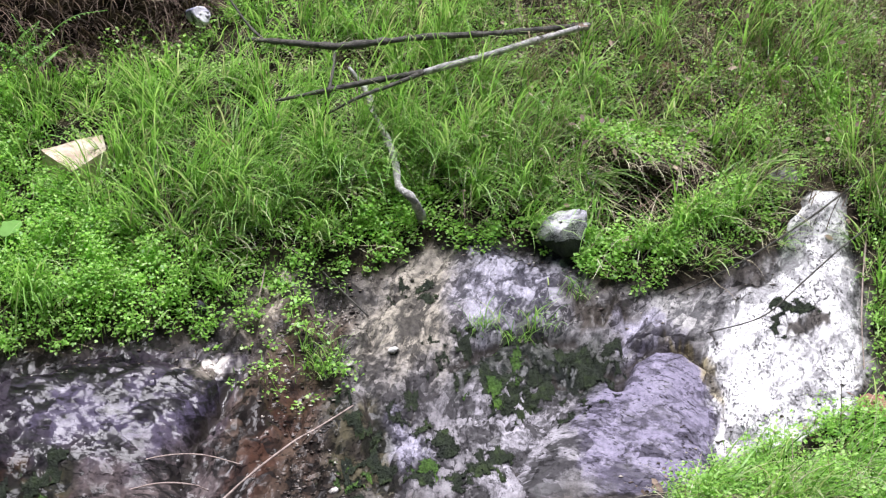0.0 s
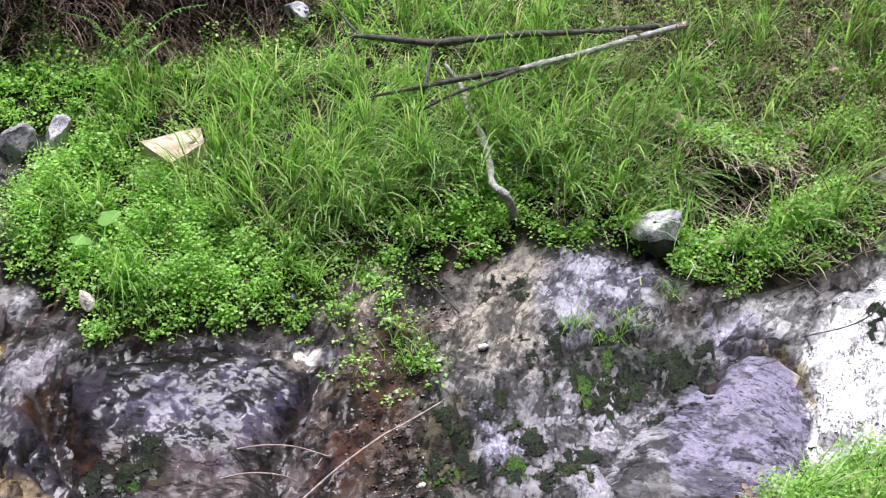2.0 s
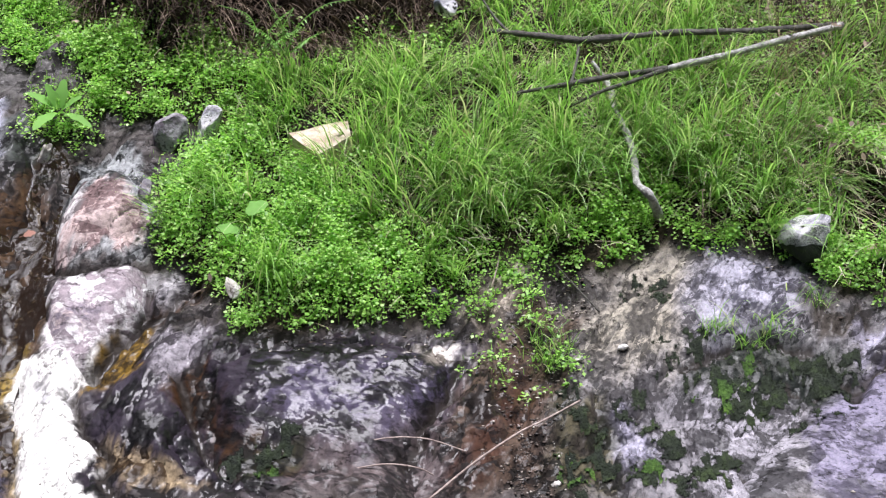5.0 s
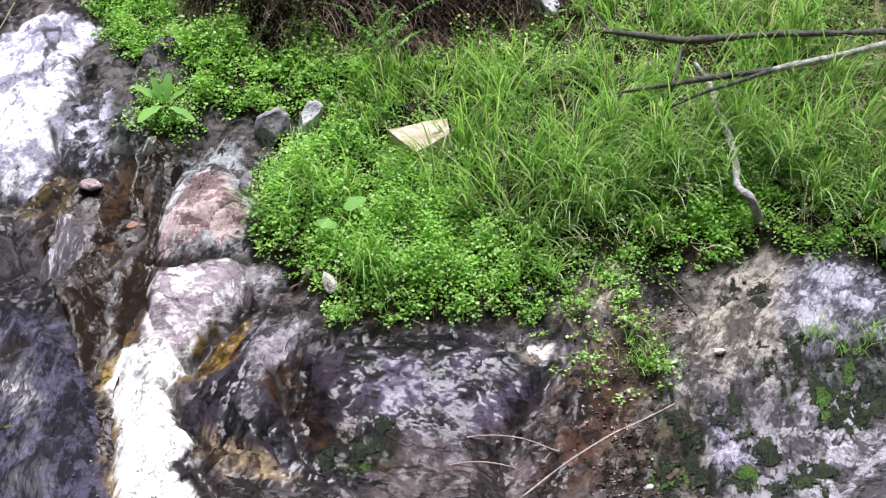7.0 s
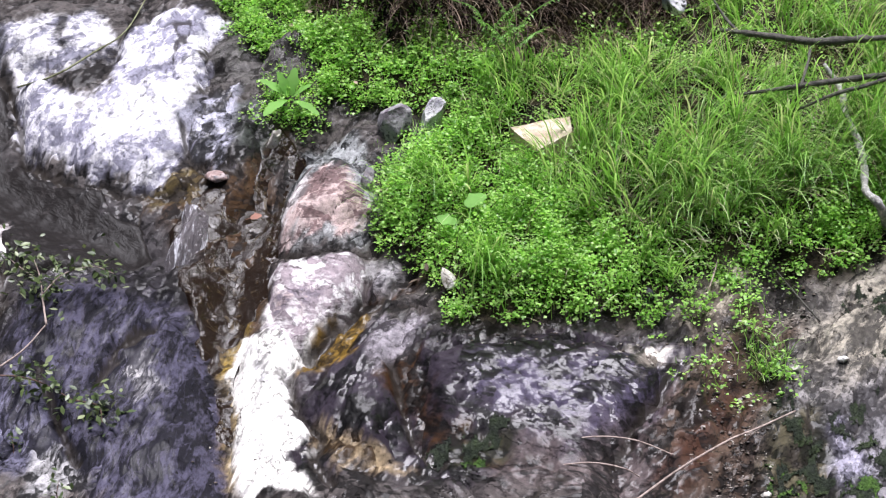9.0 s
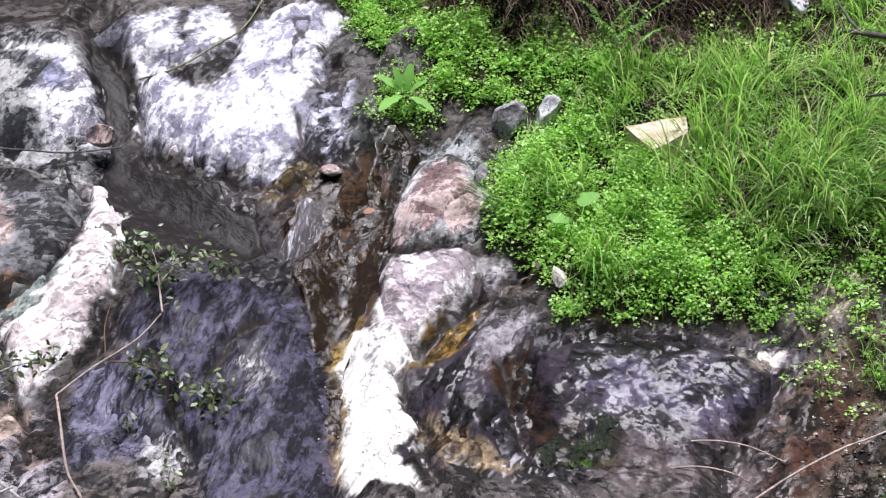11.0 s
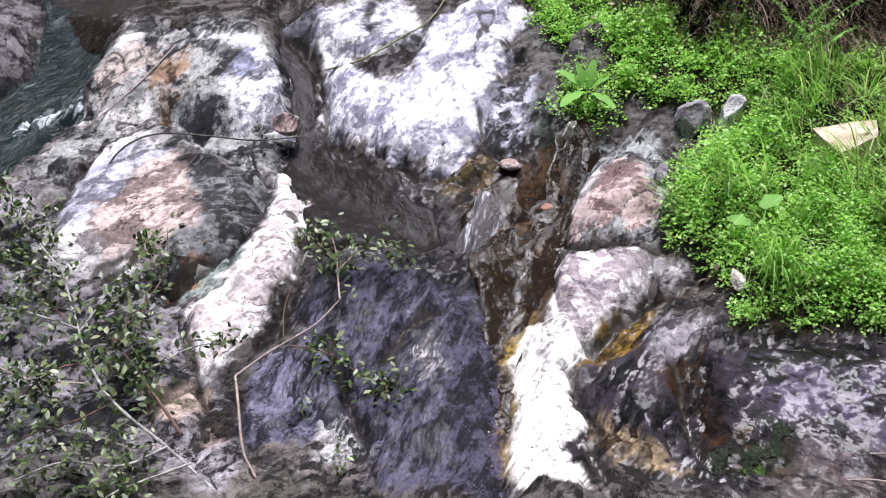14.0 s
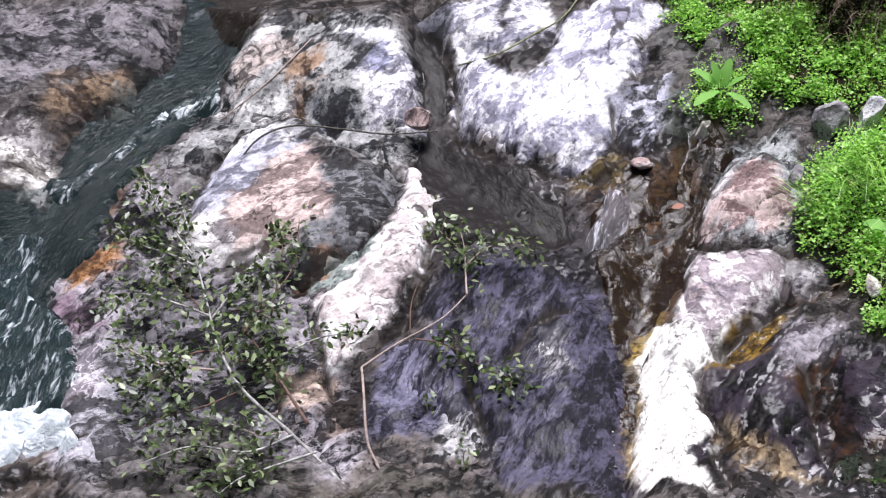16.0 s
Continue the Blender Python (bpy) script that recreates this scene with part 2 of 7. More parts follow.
LAVENDER, PALE, CHALK, FLESH, SLATE, RUST = (0.15, 0.15, 0.2), (0.42, 0.41, 0.45), (0.7, 0.69, 0.7), (0.32, 0.23, 0.2), (0.035, 0.036, 0.04), (0.22, 0.1, 0.045)
ROCK_WHITE = rock_material("white_marble", [LAVENDER, PALE, (0.6, 0.59, 0.61), CHALK], (0.34, 0.33, 0.4),
                           50, 2.0, 5, (0.04, 0.04, 0.035), 0.8, (0.55, 0.8), relief=0.7)
ROCK_LICHEN = rock_material("lichen_white_marble", [(0.3, 0.29, 0.33), (0.5, 0.49, 0.51), (0.57, 0.56, 0.57), (0.62, 0.61, 0.61)], (0.45, 0.44, 0.5),
                            30, 1.2, 6, (0.03, 0.03, 0.03), 1.6, (0.6, 0.85), relief=0.55, veins=0.25, chip=0.25, dash=32.0, swirl=1.5, cracks=0.3)
ROCK_BLAZE = rock_material("bleached_marble", [(0.45, 0.42, 0.37), (0.6, 0.58, 0.54), (0.68, 0.67, 0.64)], (0.5, 0.47, 0.45),
                           70, 1.6, 5, (0.12, 0.1, 0.07), 0.6, (0.5, 0.8), relief=0.7, dash=9.0)
ROCK_PINK = rock_material("pink_gneiss", [(0.05, 0.045, 0.05), (0.2, 0.13, 0.12), (0.36, 0.27, 0.25), (0.2, 0.19, 0.2)], (0.55, 0.5, 0.5),
                          40, 4.0, 5, (0.02, 0.018, 0.018), 0.5, (0.4, 0.75), wet=0.25, relief=0.9, veins=0.45)
# The lavender end colours and veins paint the wet sheen onto dark schist.
ROCK_WET = rock_material("wet_dark_schist", [(0.004, 0.0025, 0.002), (0.006, 0.004, 0.0035), (0.009, 0.0065, 0.006), (0.016, 0.013, 0.014), (0.045, 0.041, 0.055), (0.1, 0.092, 0.125)], (0.13, 0.12, 0.16),
                         -35, 1.8, 3.6, (0.004, 0.003, 0.002), 0.9, (0.45, 0.6), wet=0.42, relief=0.8, veins=0.2, stain=(0.024, 0.01, 0.004),
                         film=(0.36, 0.5), chip=0.12, gloss=0.08, dash=7.0)
ROCK_STONE = rock_material("grey_field_stone", [(0.1, 0.07, 0.1), (0.19, 0.18, 0.19), (0.3, 0.29, 0.3)], (0.4, 0.39, 0.4), 20, 1.5, 9, (0.04, 0.04, 0.04), 0.5, (0.6, 0.8), relief=0.5)
ROCK_TAN = rock_material("tan_sandstone", [(0.36, 0.29, 0.22), (0.52, 0.43, 0.34), (0.64, 0.56, 0.47)], (0.5, 0.38, 0.28),
                         15, 2.0, 8, (0.15, 0.1, 0.06), 0.3, (0.7, 0.9), relief=0.4, cracks=0.1)
# ---- the ground ----
def lie(x, y):
    """The smooth lie of the land: a wet rocky slope that climbs into a grassy bank, with a hill behind."""
    s = np.sqrt(0.49 * x * x + y * y)
    return np.interp(s, (0, 2.0, 3.2, 3.75, 3.95, 4.3, 4.7, 5.9, 6.6, 8, 12, 40, 400, 3000),
                     (0.25, 0.2, 0.0, -0.06, 0.03, 0.225, 0.458, 1.207, 1.75, 2.6, 4.2, 9, 14, 20))


VEG = [(-0.69, 5.65), (-0.45, 5.81), (-0.16, 5.92), (0.11, 6.27), (4.31, 5.46), (3.56, 4.35), (3.09, 3.97), (2.67, 4.16), (2.16, 4.21), (1.96, 4.26), (1.97, 4.42), (1.88, 4.51), (1.69, 4.60), (1.48, 4.60), (1.24, 4.53), (1.04, 4.61), (0.83, 4.63), (0.60, 4.48), (0.59, 4.38), (0.45, 4.42), (0.12, 4.41), (-0.04, 4.48), (-0.12, 4.68), (-0.32, 4.78), (-0.27, 5.07), (-0.11, 5.18), (-0.17, 5.36), (-0.35, 5.40), (-0.57, 5.49)]
VEG_LOW = [(2.09, 3.63), (2.30, 3.61), (2.53, 3.59), (2.62, 3.58), (2.85, 3.52), (2.32, 2.82), (1.57, 3.12), (1.86, 3.53)]
VEG_RIGHT = [(2.84, 4.10), (3.18, 4.44), (3.52, 4.31), (2.88, 3.42), (2.57, 3.59), (2.71, 3.85)]
BRUSH = [(-0.62, 6.2), (-0.55, 5.92), (-0.42, 5.76), (-0.2, 5.6), (-0.02, 5.6), (0.32, 5.6), (0.59, 5.64), (0.8, 5.68), (0.92, 5.78), (1.0, 6.2)]
STREAM_LINE = [(-0.51, 5.26), (-0.63, 5.17), (-0.71, 4.97), (-0.78, 4.73), (-0.78, 4.46), (-0.75, 4.18), (-0.71, 3.87)]
CHUTE_LINE = [(-1.93, 5.66), (-1.74, 5.36), (-1.66, 5.07), (-1.45, 4.92), (-1.15, 4.79)]
CASCADE_LINE = [(-3.27, 6.65), (-2.74, 5.39), (-2.79, 5.12), (-2.94, 4.87), (-3.04, 4.64), (-3.02, 4.43), (-2.94, 4.14), (-2.70, 3.76)]
GULLIES = [
    [(-0.20, 4.66), (-0.35, 4.53), (-0.47, 4.35)],
    [(-0.22, 4.36), (-0.12, 4.12), (0.10, 3.98)],
    [(1.10, 4.63), (0.97, 4.37), (0.83, 4.11), (0.82, 3.83)],
]
GROOVES = []


def groove(line):
    """A narrow cleft between rocks."""
    GROOVES.append(line)


groove([(-0.65, 4.79), (-0.51, 4.75), (-0.36, 4.77), (-0.28, 4.79)])
groove([(-0.32, 4.70), (-0.34, 4.58), (-0.45, 4.48), (-0.51, 4.42)])
groove([(-0.56, 4.33), (-0.53, 4.19), (-0.45, 4.10), (-0.46, 4.01), (-0.39, 3.92)])
groove([(-0.65, 4.86), (-0.63, 5.11), (-0.55, 5.24)])
groove([(-0.50, 4.41), (-0.37, 4.55), (-0.24, 4.64), (-0.18, 4.70)])
groove([(-0.24, 4.32), (-0.18, 4.17), (-0.12, 4.00), (0.04, 3.98)])
groove([(-2.18, 5.03), (-2.03, 4.99), (-1.82, 4.93), (-1.74, 4.93)])
groove([(-1.85, 4.25), (-1.75, 4.09), (-1.69, 4.00)])
groove([(-1.56, 4.69), (-1.51, 4.48), (-1.54, 4.29), (-1.59, 4.15)])
groove([(-1.87, 5.60), (-1.76, 5.50), (-1.67, 5.38), (-1.60, 5.17), (-1.38, 5.06), (-1.20, 5.03), (-0.99, 5.03)])
groove([(-2.42, 4.76), (-2.40, 4.90), (-2.25, 5.04)])
groove([(-1.93, 4.32), (-1.87, 4.43), (-1.77, 4.55), (-1.71, 4.70)])
groove([(-1.02, 5.29), (-1.00, 5.18), (-0.90, 5.10), (-0.80, 5.11)])
groove([(-1.34, 4.26), (-1.26, 4.10), (-1.17, 3.96)])
groove([(-1.14, 4.20), (-1.11, 4.34), (-1.01, 4.43)])
groove([(1.38, 4.17), (1.47, 4.21), (1.61, 4.21), (1.79, 4.17)])
groove([(1.81, 4.08), (1.87, 4.02), (1.88, 3.97)])
groove([(1.86, 3.95), (1.93, 4.04), (2.04, 4.06), (2.15, 4.01), (2.19, 3.93)])
groove([(0.66, 4.25), (0.54, 4.10), (0.45, 3.99)])
groove([(-2.69, 5.38), (-2.77, 5.07), (-2.80, 4.83), (-2.87, 4.68)])
POOL = [(-2.85, 5.66), (-2.68, 5.52), (-2.56, 5.47), (-2.28, 5.46), (-2.08, 5.52), (-1.96, 5.64), (-2.04, 5.98), (-1.80, 7.20), (-3.90, 6.80), (-3.30, 5.70)]
POOL_LEVEL = 1.17
HOLLOW = (2.287, 4.602, 0.564)


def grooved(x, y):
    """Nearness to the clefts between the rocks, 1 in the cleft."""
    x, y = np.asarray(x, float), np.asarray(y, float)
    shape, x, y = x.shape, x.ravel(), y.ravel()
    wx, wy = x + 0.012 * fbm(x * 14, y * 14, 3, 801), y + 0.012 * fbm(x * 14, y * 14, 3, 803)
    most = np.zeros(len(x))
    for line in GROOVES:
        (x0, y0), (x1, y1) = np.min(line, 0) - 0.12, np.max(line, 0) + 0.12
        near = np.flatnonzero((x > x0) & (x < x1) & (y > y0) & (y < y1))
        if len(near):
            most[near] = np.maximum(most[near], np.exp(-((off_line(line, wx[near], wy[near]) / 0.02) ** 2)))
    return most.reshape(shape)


def planted(x, y):
    """How far inside the overgrown ground a point lies."""
    wx, wy = x + 0.05 * fbm(x * 4, y * 4, 3, 5), y + 0.05 * fbm(x * 4, y * 4, 3, 9)
    return np.maximum(np.maximum(inside(VEG, wx, wy), inside(VEG_LOW, wx, wy)), inside(VEG_RIGHT, wx, wy))


def land(x, y, detail=True):
    """Height of the ground."""
    x, y = np.asarray(x, float), np.asarray(y, float)
    near = np.exp(-((np.hypot(x, y - 4.5) / 6.0) ** 4))
    z = lie(x, y) + near * 0.035 * fbm(x * 1.6, y * 1.6, 2, 3) + (1 - near) * 0.5 * fbm(x * 0.1, y * 0.1, 3, 4)
    v = planted(x, y)
    z = z + near * 0.06 * soft_step(-0.02, 0.12, v)
    z = z - 0.09 * np.exp(-((off_line(STREAM_LINE, x, y) / 0.1) ** 2))
    z = z - 0.08 * np.exp(-((off_line(CHUTE_LINE, x, y) / 0.12) ** 2))
    z = z - 0.12 * np.exp(-((off_line(CASCADE_LINE, x, y) / 0.17) ** 2))
    for line in GULLIES:
        z = z - 0.045 * np.exp(-((off_line(line, x, y) / 0.06) ** 2))
    z = z - 0.035 * grooved(x, y)
    z = z - 0.4 * np.exp(-((x - HOLLOW[0]) ** 2 / 0.045 + (y - HOLLOW[1]) ** 2 / 0.02))
    z = z + 0.4 * soft_step(-0.01, 0.08, inside(BRUSH, x + 0.03 * fbm(x * 7, y * 7, 3, 61), y + 0.03 * fbm(x * 7, y * 7, 3, 63)))
    pool = soft_step(-0.02, 0.12, inside(POOL, x, y))
    z = z * (1 - pool) + pool * np.minimum(z, POOL_LEVEL - 0.1)
    if detail:
        near = near * soft_step(2.7, 2.95, y) * soft_step(7.2, 6.6, y)
        bare = near * soft_step(0.05, -0.05, v)
        left = soft_step(-1.3, -1.7, x)
        rock = broken(x, y, 45, 0.11, 2.2, 21)[0]
        u, w = turned(x, y, 45)
        z = z + bare * ((0.012 + 0.006 * left) * rock + 0.012 * ridged(u * 4, w * 10, 4, 23) + 0.011 * fbm(u * 18, w * 26, 4, 25, 0.6))
        z = z - bare * 0.02 * creases(x, y, 45, 700)
        z = z + near * (1 - bare) * 0.012 * fbm(x * 14, y * 14, 3, 27)
    return z


def spread(a, b, step, far):
    """Grid lines: even between a and b, then wider and wider out to far."""
    grow = [0.03]
    while sum(grow) < far:
        grow.append(grow[-1] * 1.35)
    out = np.cumsum(grow)
    return np.r_[a - out[::-1], np.arange(a, b, step), b + out]


def grid_faces(nx, ny):
    i, j = np.meshgrid(np.arange(nx - 1), np.arange(ny - 1), indexing="ij")
    return np.stack([i * ny + j, (i + 1) * ny + j, (i + 1) * ny + j + 1, i * ny + j + 1], -1).reshape(-1, 4)


GX, GY = np.meshgrid(spread(-4.2, 4.0, 0.0105, 1500), spread(2.9, 6.7, 0.0105, 1500), indexing="ij")
gx, gy = GX.ravel(), GY.ravel()
ground_mesh = mesh_of("ground", np.stack([gx, gy, land(gx, gy)], 1), grid_faces(*GX.shape))

# Tones of the bedrock, some with painted sheen: two colours that mottle each other, wetness, share of dark dashes,
# width of the edge, strength, outline.
TONES = []


def tone(pale, deep, wetness, dash, edge, most, outline):
    TONES.append((np.r_[pale, deep, wetness, dash], edge, most, outline))


# right: schist slabs under the grassy bank
tone((0.2, 0.19, 0.2), (0.07, 0.065, 0.07), 0.15, 0.5, 0.05, 1.0, [(1.17, 4.52), (1.43, 4.59), (1.69, 4.59), (1.89, 4.45), (2.01, 4.29), (2.18, 4.25), (2.37, 4.16), (2.25, 4.04), (2.10, 3.69), (1.85, 3.51), (1.54, 3.63), (0.96, 3.81), (0.99, 4.16)])
tone((0.3, 0.272, 0.22), (0.12, 0.11, 0.095), 0.05, 0.4, 0.11, 1.0, [(1.12, 4.47), (1.34, 4.62), (1.51, 4.63), (1.52, 4.48), (1.43, 4.31), (1.42, 4.22), (1.22, 4.19), (1.05, 4.26), (1.06, 4.38)])
tone((0.31, 0.3, 0.355), (0.09, 0.086, 0.112), 0.2, 0.4, 0.11, 1.0, [(1.46, 4.41), (1.63, 4.55), (1.77, 4.53), (1.86, 4.39), (1.74, 4.25), (1.60, 4.24), (1.43, 4.25)])
tone((0.05, 0.042, 0.036), (0.02, 0.016, 0.013), 0.2, 0.3, 0.04, 1.0, [(1.84, 4.36), (1.99, 4.27), (2.11, 4.08), (2.23, 4.01), (2.17, 3.96), (2.03, 4.05), (1.93, 4.14), (1.80, 4.20)])
tone((0.36, 0.35, 0.34), (0.17, 0.165, 0.17), 0.05, 0.3, 0.03, 1.0, [(2.14, 4.21), (2.32, 4.17), (2.25, 4.04), (2.19, 4.04), (2.09, 4.14)])
tone((0.3, 0.285, 0.35), (0.13, 0.12, 0.15), 0.2, 0.5, 0.03, 1.0, [(1.98, 4.19), (2.09, 4.14), (2.14, 4.07), (2.00, 4.10), (1.91, 4.12)])
tone((0.07, 0.072, 0.065), (0.016, 0.022, 0.017), 0.25, 0.4, 0.05, 1.0, [(1.37, 4.19), (1.57, 4.21), (1.78, 4.19), (1.93, 4.08), (1.83, 3.93), (1.70, 3.99), (1.52, 4.07), (1.36, 4.10)])
tone((0.3, 0.285, 0.31), (0.1, 0.095, 0.1), 0.2, 0.7, 0.07, 1.0, [(1.33, 4.07), (1.55, 4.05), (1.72, 3.95), (1.65, 3.82), (1.50, 3.67), (1.28, 3.70), (1.40, 3.87)])
tone((0.19, 0.172, 0.235), (0.12, 0.108, 0.148), 0.14, 0.75, 0.03, 1.0, [(1.91, 4.04), (2.03, 4.07), (2.14, 3.99), (2.20, 3.93), (2.15, 3.76), (2.05, 3.62), (1.88, 3.46), (1.62, 3.57), (1.65, 3.80), (1.76, 3.94)])
tone((0.085, 0.075, 0.045), (0.02, 0.02, 0.012), 0.25, 0.4, 0.05, 1.0, [(0.95, 4.16), (1.13, 4.15), (1.10, 3.98), (1.04, 3.80), (0.86, 3.86)])
tone((0.3, 0.285, 0.35), (0.08, 0.075, 0.1), 0.3, 0.5, 0.03, 1.0, [(1.12, 4.07), (1.20, 4.08), (1.19, 3.89), (1.11, 3.87), (1.08, 3.95)])
# right: the bleached white outcrop and its edge
tone((0.7, 0.69, 0.69), (0.56, 0.55, 0.56), 0, 1.1, 0.025, 1.0, [(2.22, 3.99), (2.35, 4.13), (2.48, 4.12), (2.61, 4.24), (2.75, 4.33), (2.91, 4.28), (2.83, 4.10), (2.77, 3.92), (2.63, 3.72), (2.44, 3.50), (2.21, 3.48), (2.07, 3.62), (2.12, 3.81)])
tone((0.05, 0.042, 0.035), (0.02, 0.017, 0.014), 0, 0.2, 0.015, 0.95, [(2.42, 3.91), (2.49, 3.95), (2.57, 3.94), (2.60, 3.87), (2.56, 3.85), (2.47, 3.88)])
tone((0.26, 0.255, 0.25), (0.1, 0.1, 0.1), 0, 0.5, 0.03, 0.9, [(2.75, 4.02), (2.82, 3.98), (2.64, 3.68), (2.57, 3.68), (2.69, 3.84)])
tone((0.34, 0.29, 0.16), (0.12, 0.09, 0.04), 0.2, 0.5, 0.012, 0.8, [(2.11, 4.06), (2.21, 3.97), (2.17, 3.78), (2.12, 3.68), (2.16, 3.80), (2.13, 3.91)])
# middle: brown seep with gravel
tone((0.075, 0.05, 0.036), (0.02, 0.014, 0.011), 0.25, 0.3, 0.06, 1.0, [(0.55, 4.15), (0.72, 4.27), (0.90, 4.52), (1.09, 4.43), (1.01, 4.24), (0.92, 4.12), (0.86, 3.86), (0.46, 3.87)])
tone((0.055, 0.024, 0.015), (0.022, 0.012, 0.009), 0.4, 0.2, 0.04, 0.9, [(0.59, 3.99), (0.76, 4.13), (0.85, 4.22), (0.87, 4.15), (0.73, 3.99), (0.60, 3.86), (0.52, 3.87)])
tone((0.4, 0.35, 0.29), (0.17, 0.14, 0.115), 0.05, 0.4, 0.04, 1.0, [(0.73, 4.49), (0.83, 4.64), (0.95, 4.66), (0.92, 4.53), (0.85, 4.39), (0.74, 4.38)])
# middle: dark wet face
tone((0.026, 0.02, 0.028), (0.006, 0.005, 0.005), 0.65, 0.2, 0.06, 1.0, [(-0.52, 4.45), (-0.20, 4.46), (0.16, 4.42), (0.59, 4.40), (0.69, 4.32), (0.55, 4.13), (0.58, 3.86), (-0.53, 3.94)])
# Violet tone: the lavender sheen of the wet face, painted into the rock colour.
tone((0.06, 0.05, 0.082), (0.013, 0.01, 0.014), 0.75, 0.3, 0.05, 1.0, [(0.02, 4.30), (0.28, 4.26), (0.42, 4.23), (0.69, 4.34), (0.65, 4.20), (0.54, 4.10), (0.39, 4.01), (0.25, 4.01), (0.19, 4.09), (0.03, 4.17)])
tone((0.62, 0.58, 0.52), (0.3, 0.26, 0.22), 0.05, 0.3, 0.02, 1.0, [(0.52, 4.31), (0.67, 4.33), (0.66, 4.27), (0.55, 4.22)])
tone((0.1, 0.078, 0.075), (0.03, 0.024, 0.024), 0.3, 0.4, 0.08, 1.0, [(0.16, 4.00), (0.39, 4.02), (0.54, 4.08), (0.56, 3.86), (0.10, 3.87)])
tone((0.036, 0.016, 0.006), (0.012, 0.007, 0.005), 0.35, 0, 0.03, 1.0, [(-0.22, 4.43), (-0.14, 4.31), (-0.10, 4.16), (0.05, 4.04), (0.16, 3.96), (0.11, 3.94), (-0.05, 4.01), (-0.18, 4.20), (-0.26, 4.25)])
tone((0.03, 0.034, 0.012), (0.01, 0.012, 0.006), 0.3, 0, 0.04, 1.0, [(0.08, 4.03), (0.16, 3.98), (0.01, 3.95), (-0.09, 4.01)])
tone((0.16, 0.095, 0.014), (0.045, 0.026, 0.006), 0.35, 0, 0.025, 1.0, [(-0.52, 4.44), (-0.42, 4.52), (-0.29, 4.55), (-0.36, 4.34), (-0.45, 4.40), (-0.54, 4.33)])
tone((0.04, 0.018, 0.006), (0.014, 0.008, 0.005), 0.35, 0, 0.02, 1.0, [(-0.40, 4.55), (-0.20, 4.71), (-0.15, 4.74), (-0.11, 4.68), (-0.29, 4.55), (-0.37, 4.53)])
tone((0.3, 0.23, 0.14), (0.07, 0.04, 0.016), 0.3, 0.2, 0.03, 1.0, [(-0.45, 4.13), (-0.31, 4.02), (-0.22, 4.00), (-0.17, 3.94), (-0.35, 3.95), (-0.46, 4.07)])
# Silver patch: highlights on the wet hump, painted as a paler tone.
tone((0.24, 0.22, 0.24), (0.07, 0.06, 0.07), 0.3, 0.4, 0.025, 1.0, [(-0.28, 4.49), (-0.17, 4.51), (-0.15, 4.40), (-0.24, 4.28), (-0.29, 4.31)])
tone((0.38, 0.36, 0.37), (0.12, 0.11, 0.12), 0.2, 0.4, 0.025, 1.0, [(-0.33, 4.68), (-0.22, 4.77), (-0.17, 4.68), (-0.28, 4.61)])
# brook bed, algae and the rocks beside it
tone((0.05, 0.027, 0.012), (0.012, 0.007, 0.005), 0.22, 0.2, 0.05, 1.0, [(-0.79, 5.20), (-0.67, 5.37), (-0.58, 5.34), (-0.68, 5.17), (-0.67, 4.92), (-0.70, 4.75), (-0.64, 4.49), (-0.70, 4.47), (-0.77, 4.42), (-0.81, 4.48), (-0.89, 4.48), (-0.95, 4.59), (-0.97, 4.80), (-1.13, 4.97), (-1.17, 5.05), (-0.97, 5.14), (-0.79, 5.09)])
tone((0.2, 0.13, 0.012), (0.07, 0.045, 0.006), 0.4, 0, 0.02, 1.0, [(-0.83, 4.41), (-0.73, 4.57), (-0.71, 4.57), (-0.74, 4.49), (-0.77, 4.38), (-0.72, 4.12), (-0.72, 3.94), (-0.78, 4.27)])
tone((0.1, 0.075, 0.03), (0.035, 0.024, 0.012), 0.3, 0, 0.03, 1.0, [(-1.15, 5.08), (-0.95, 5.13), (-0.94, 4.99), (-1.07, 4.97)])
tone((0.32, 0.32, 0.38), (0.05, 0.05, 0.055), 0.3, 0.4, 0.025, 1.0, [(-1.01, 5.33), (-0.93, 5.42), (-0.81, 5.45), (-0.81, 5.21), (-0.84, 5.11), (-0.93, 5.14), (-1.01, 5.21)])
tone((0.06, 0.065, 0.06), (0.014, 0.014, 0.013), 0.3, 0.2, 0.04, 1.0, [(-0.84, 5.37), (-0.71, 5.40), (-0.64, 5.35), (-0.69, 5.25), (-0.80, 5.11)])
tone((0.1, 0.095, 0.09), (0.025, 0.023, 0.02), 0.1, 0.3, 0.05, 1.0, [(-0.99, 5.74), (-0.78, 5.90), (-0.63, 5.63), (-0.64, 5.50), (-0.76, 5.45), (-0.92, 5.49)])
# pink boulder with its grey shell, the blush boulder and the bleached tongue, its glare painted in
tone((0.26, 0.27, 0.27), (0.05, 0.052, 0.054), 0.3, 0.4, 0.02, 1.0, [(-0.66, 4.91), (-0.64, 5.10), (-0.58, 5.26), (-0.46, 5.28), (-0.34, 5.19), (-0.30, 5.11), (-0.27, 4.89), (-0.29, 4.83), (-0.38, 4.80), (-0.55, 4.80)])
tone((0.42, 0.33, 0.31), (0.27, 0.18, 0.175), 0.1, 0.4, 0.02, 1.0, [(-0.65, 4.89), (-0.62, 5.01), (-0.54, 5.04), (-0.45, 5.06), (-0.37, 5.07), (-0.33, 4.99), (-0.33, 4.86), (-0.39, 4.82), (-0.50, 4.83), (-0.58, 4.82)])
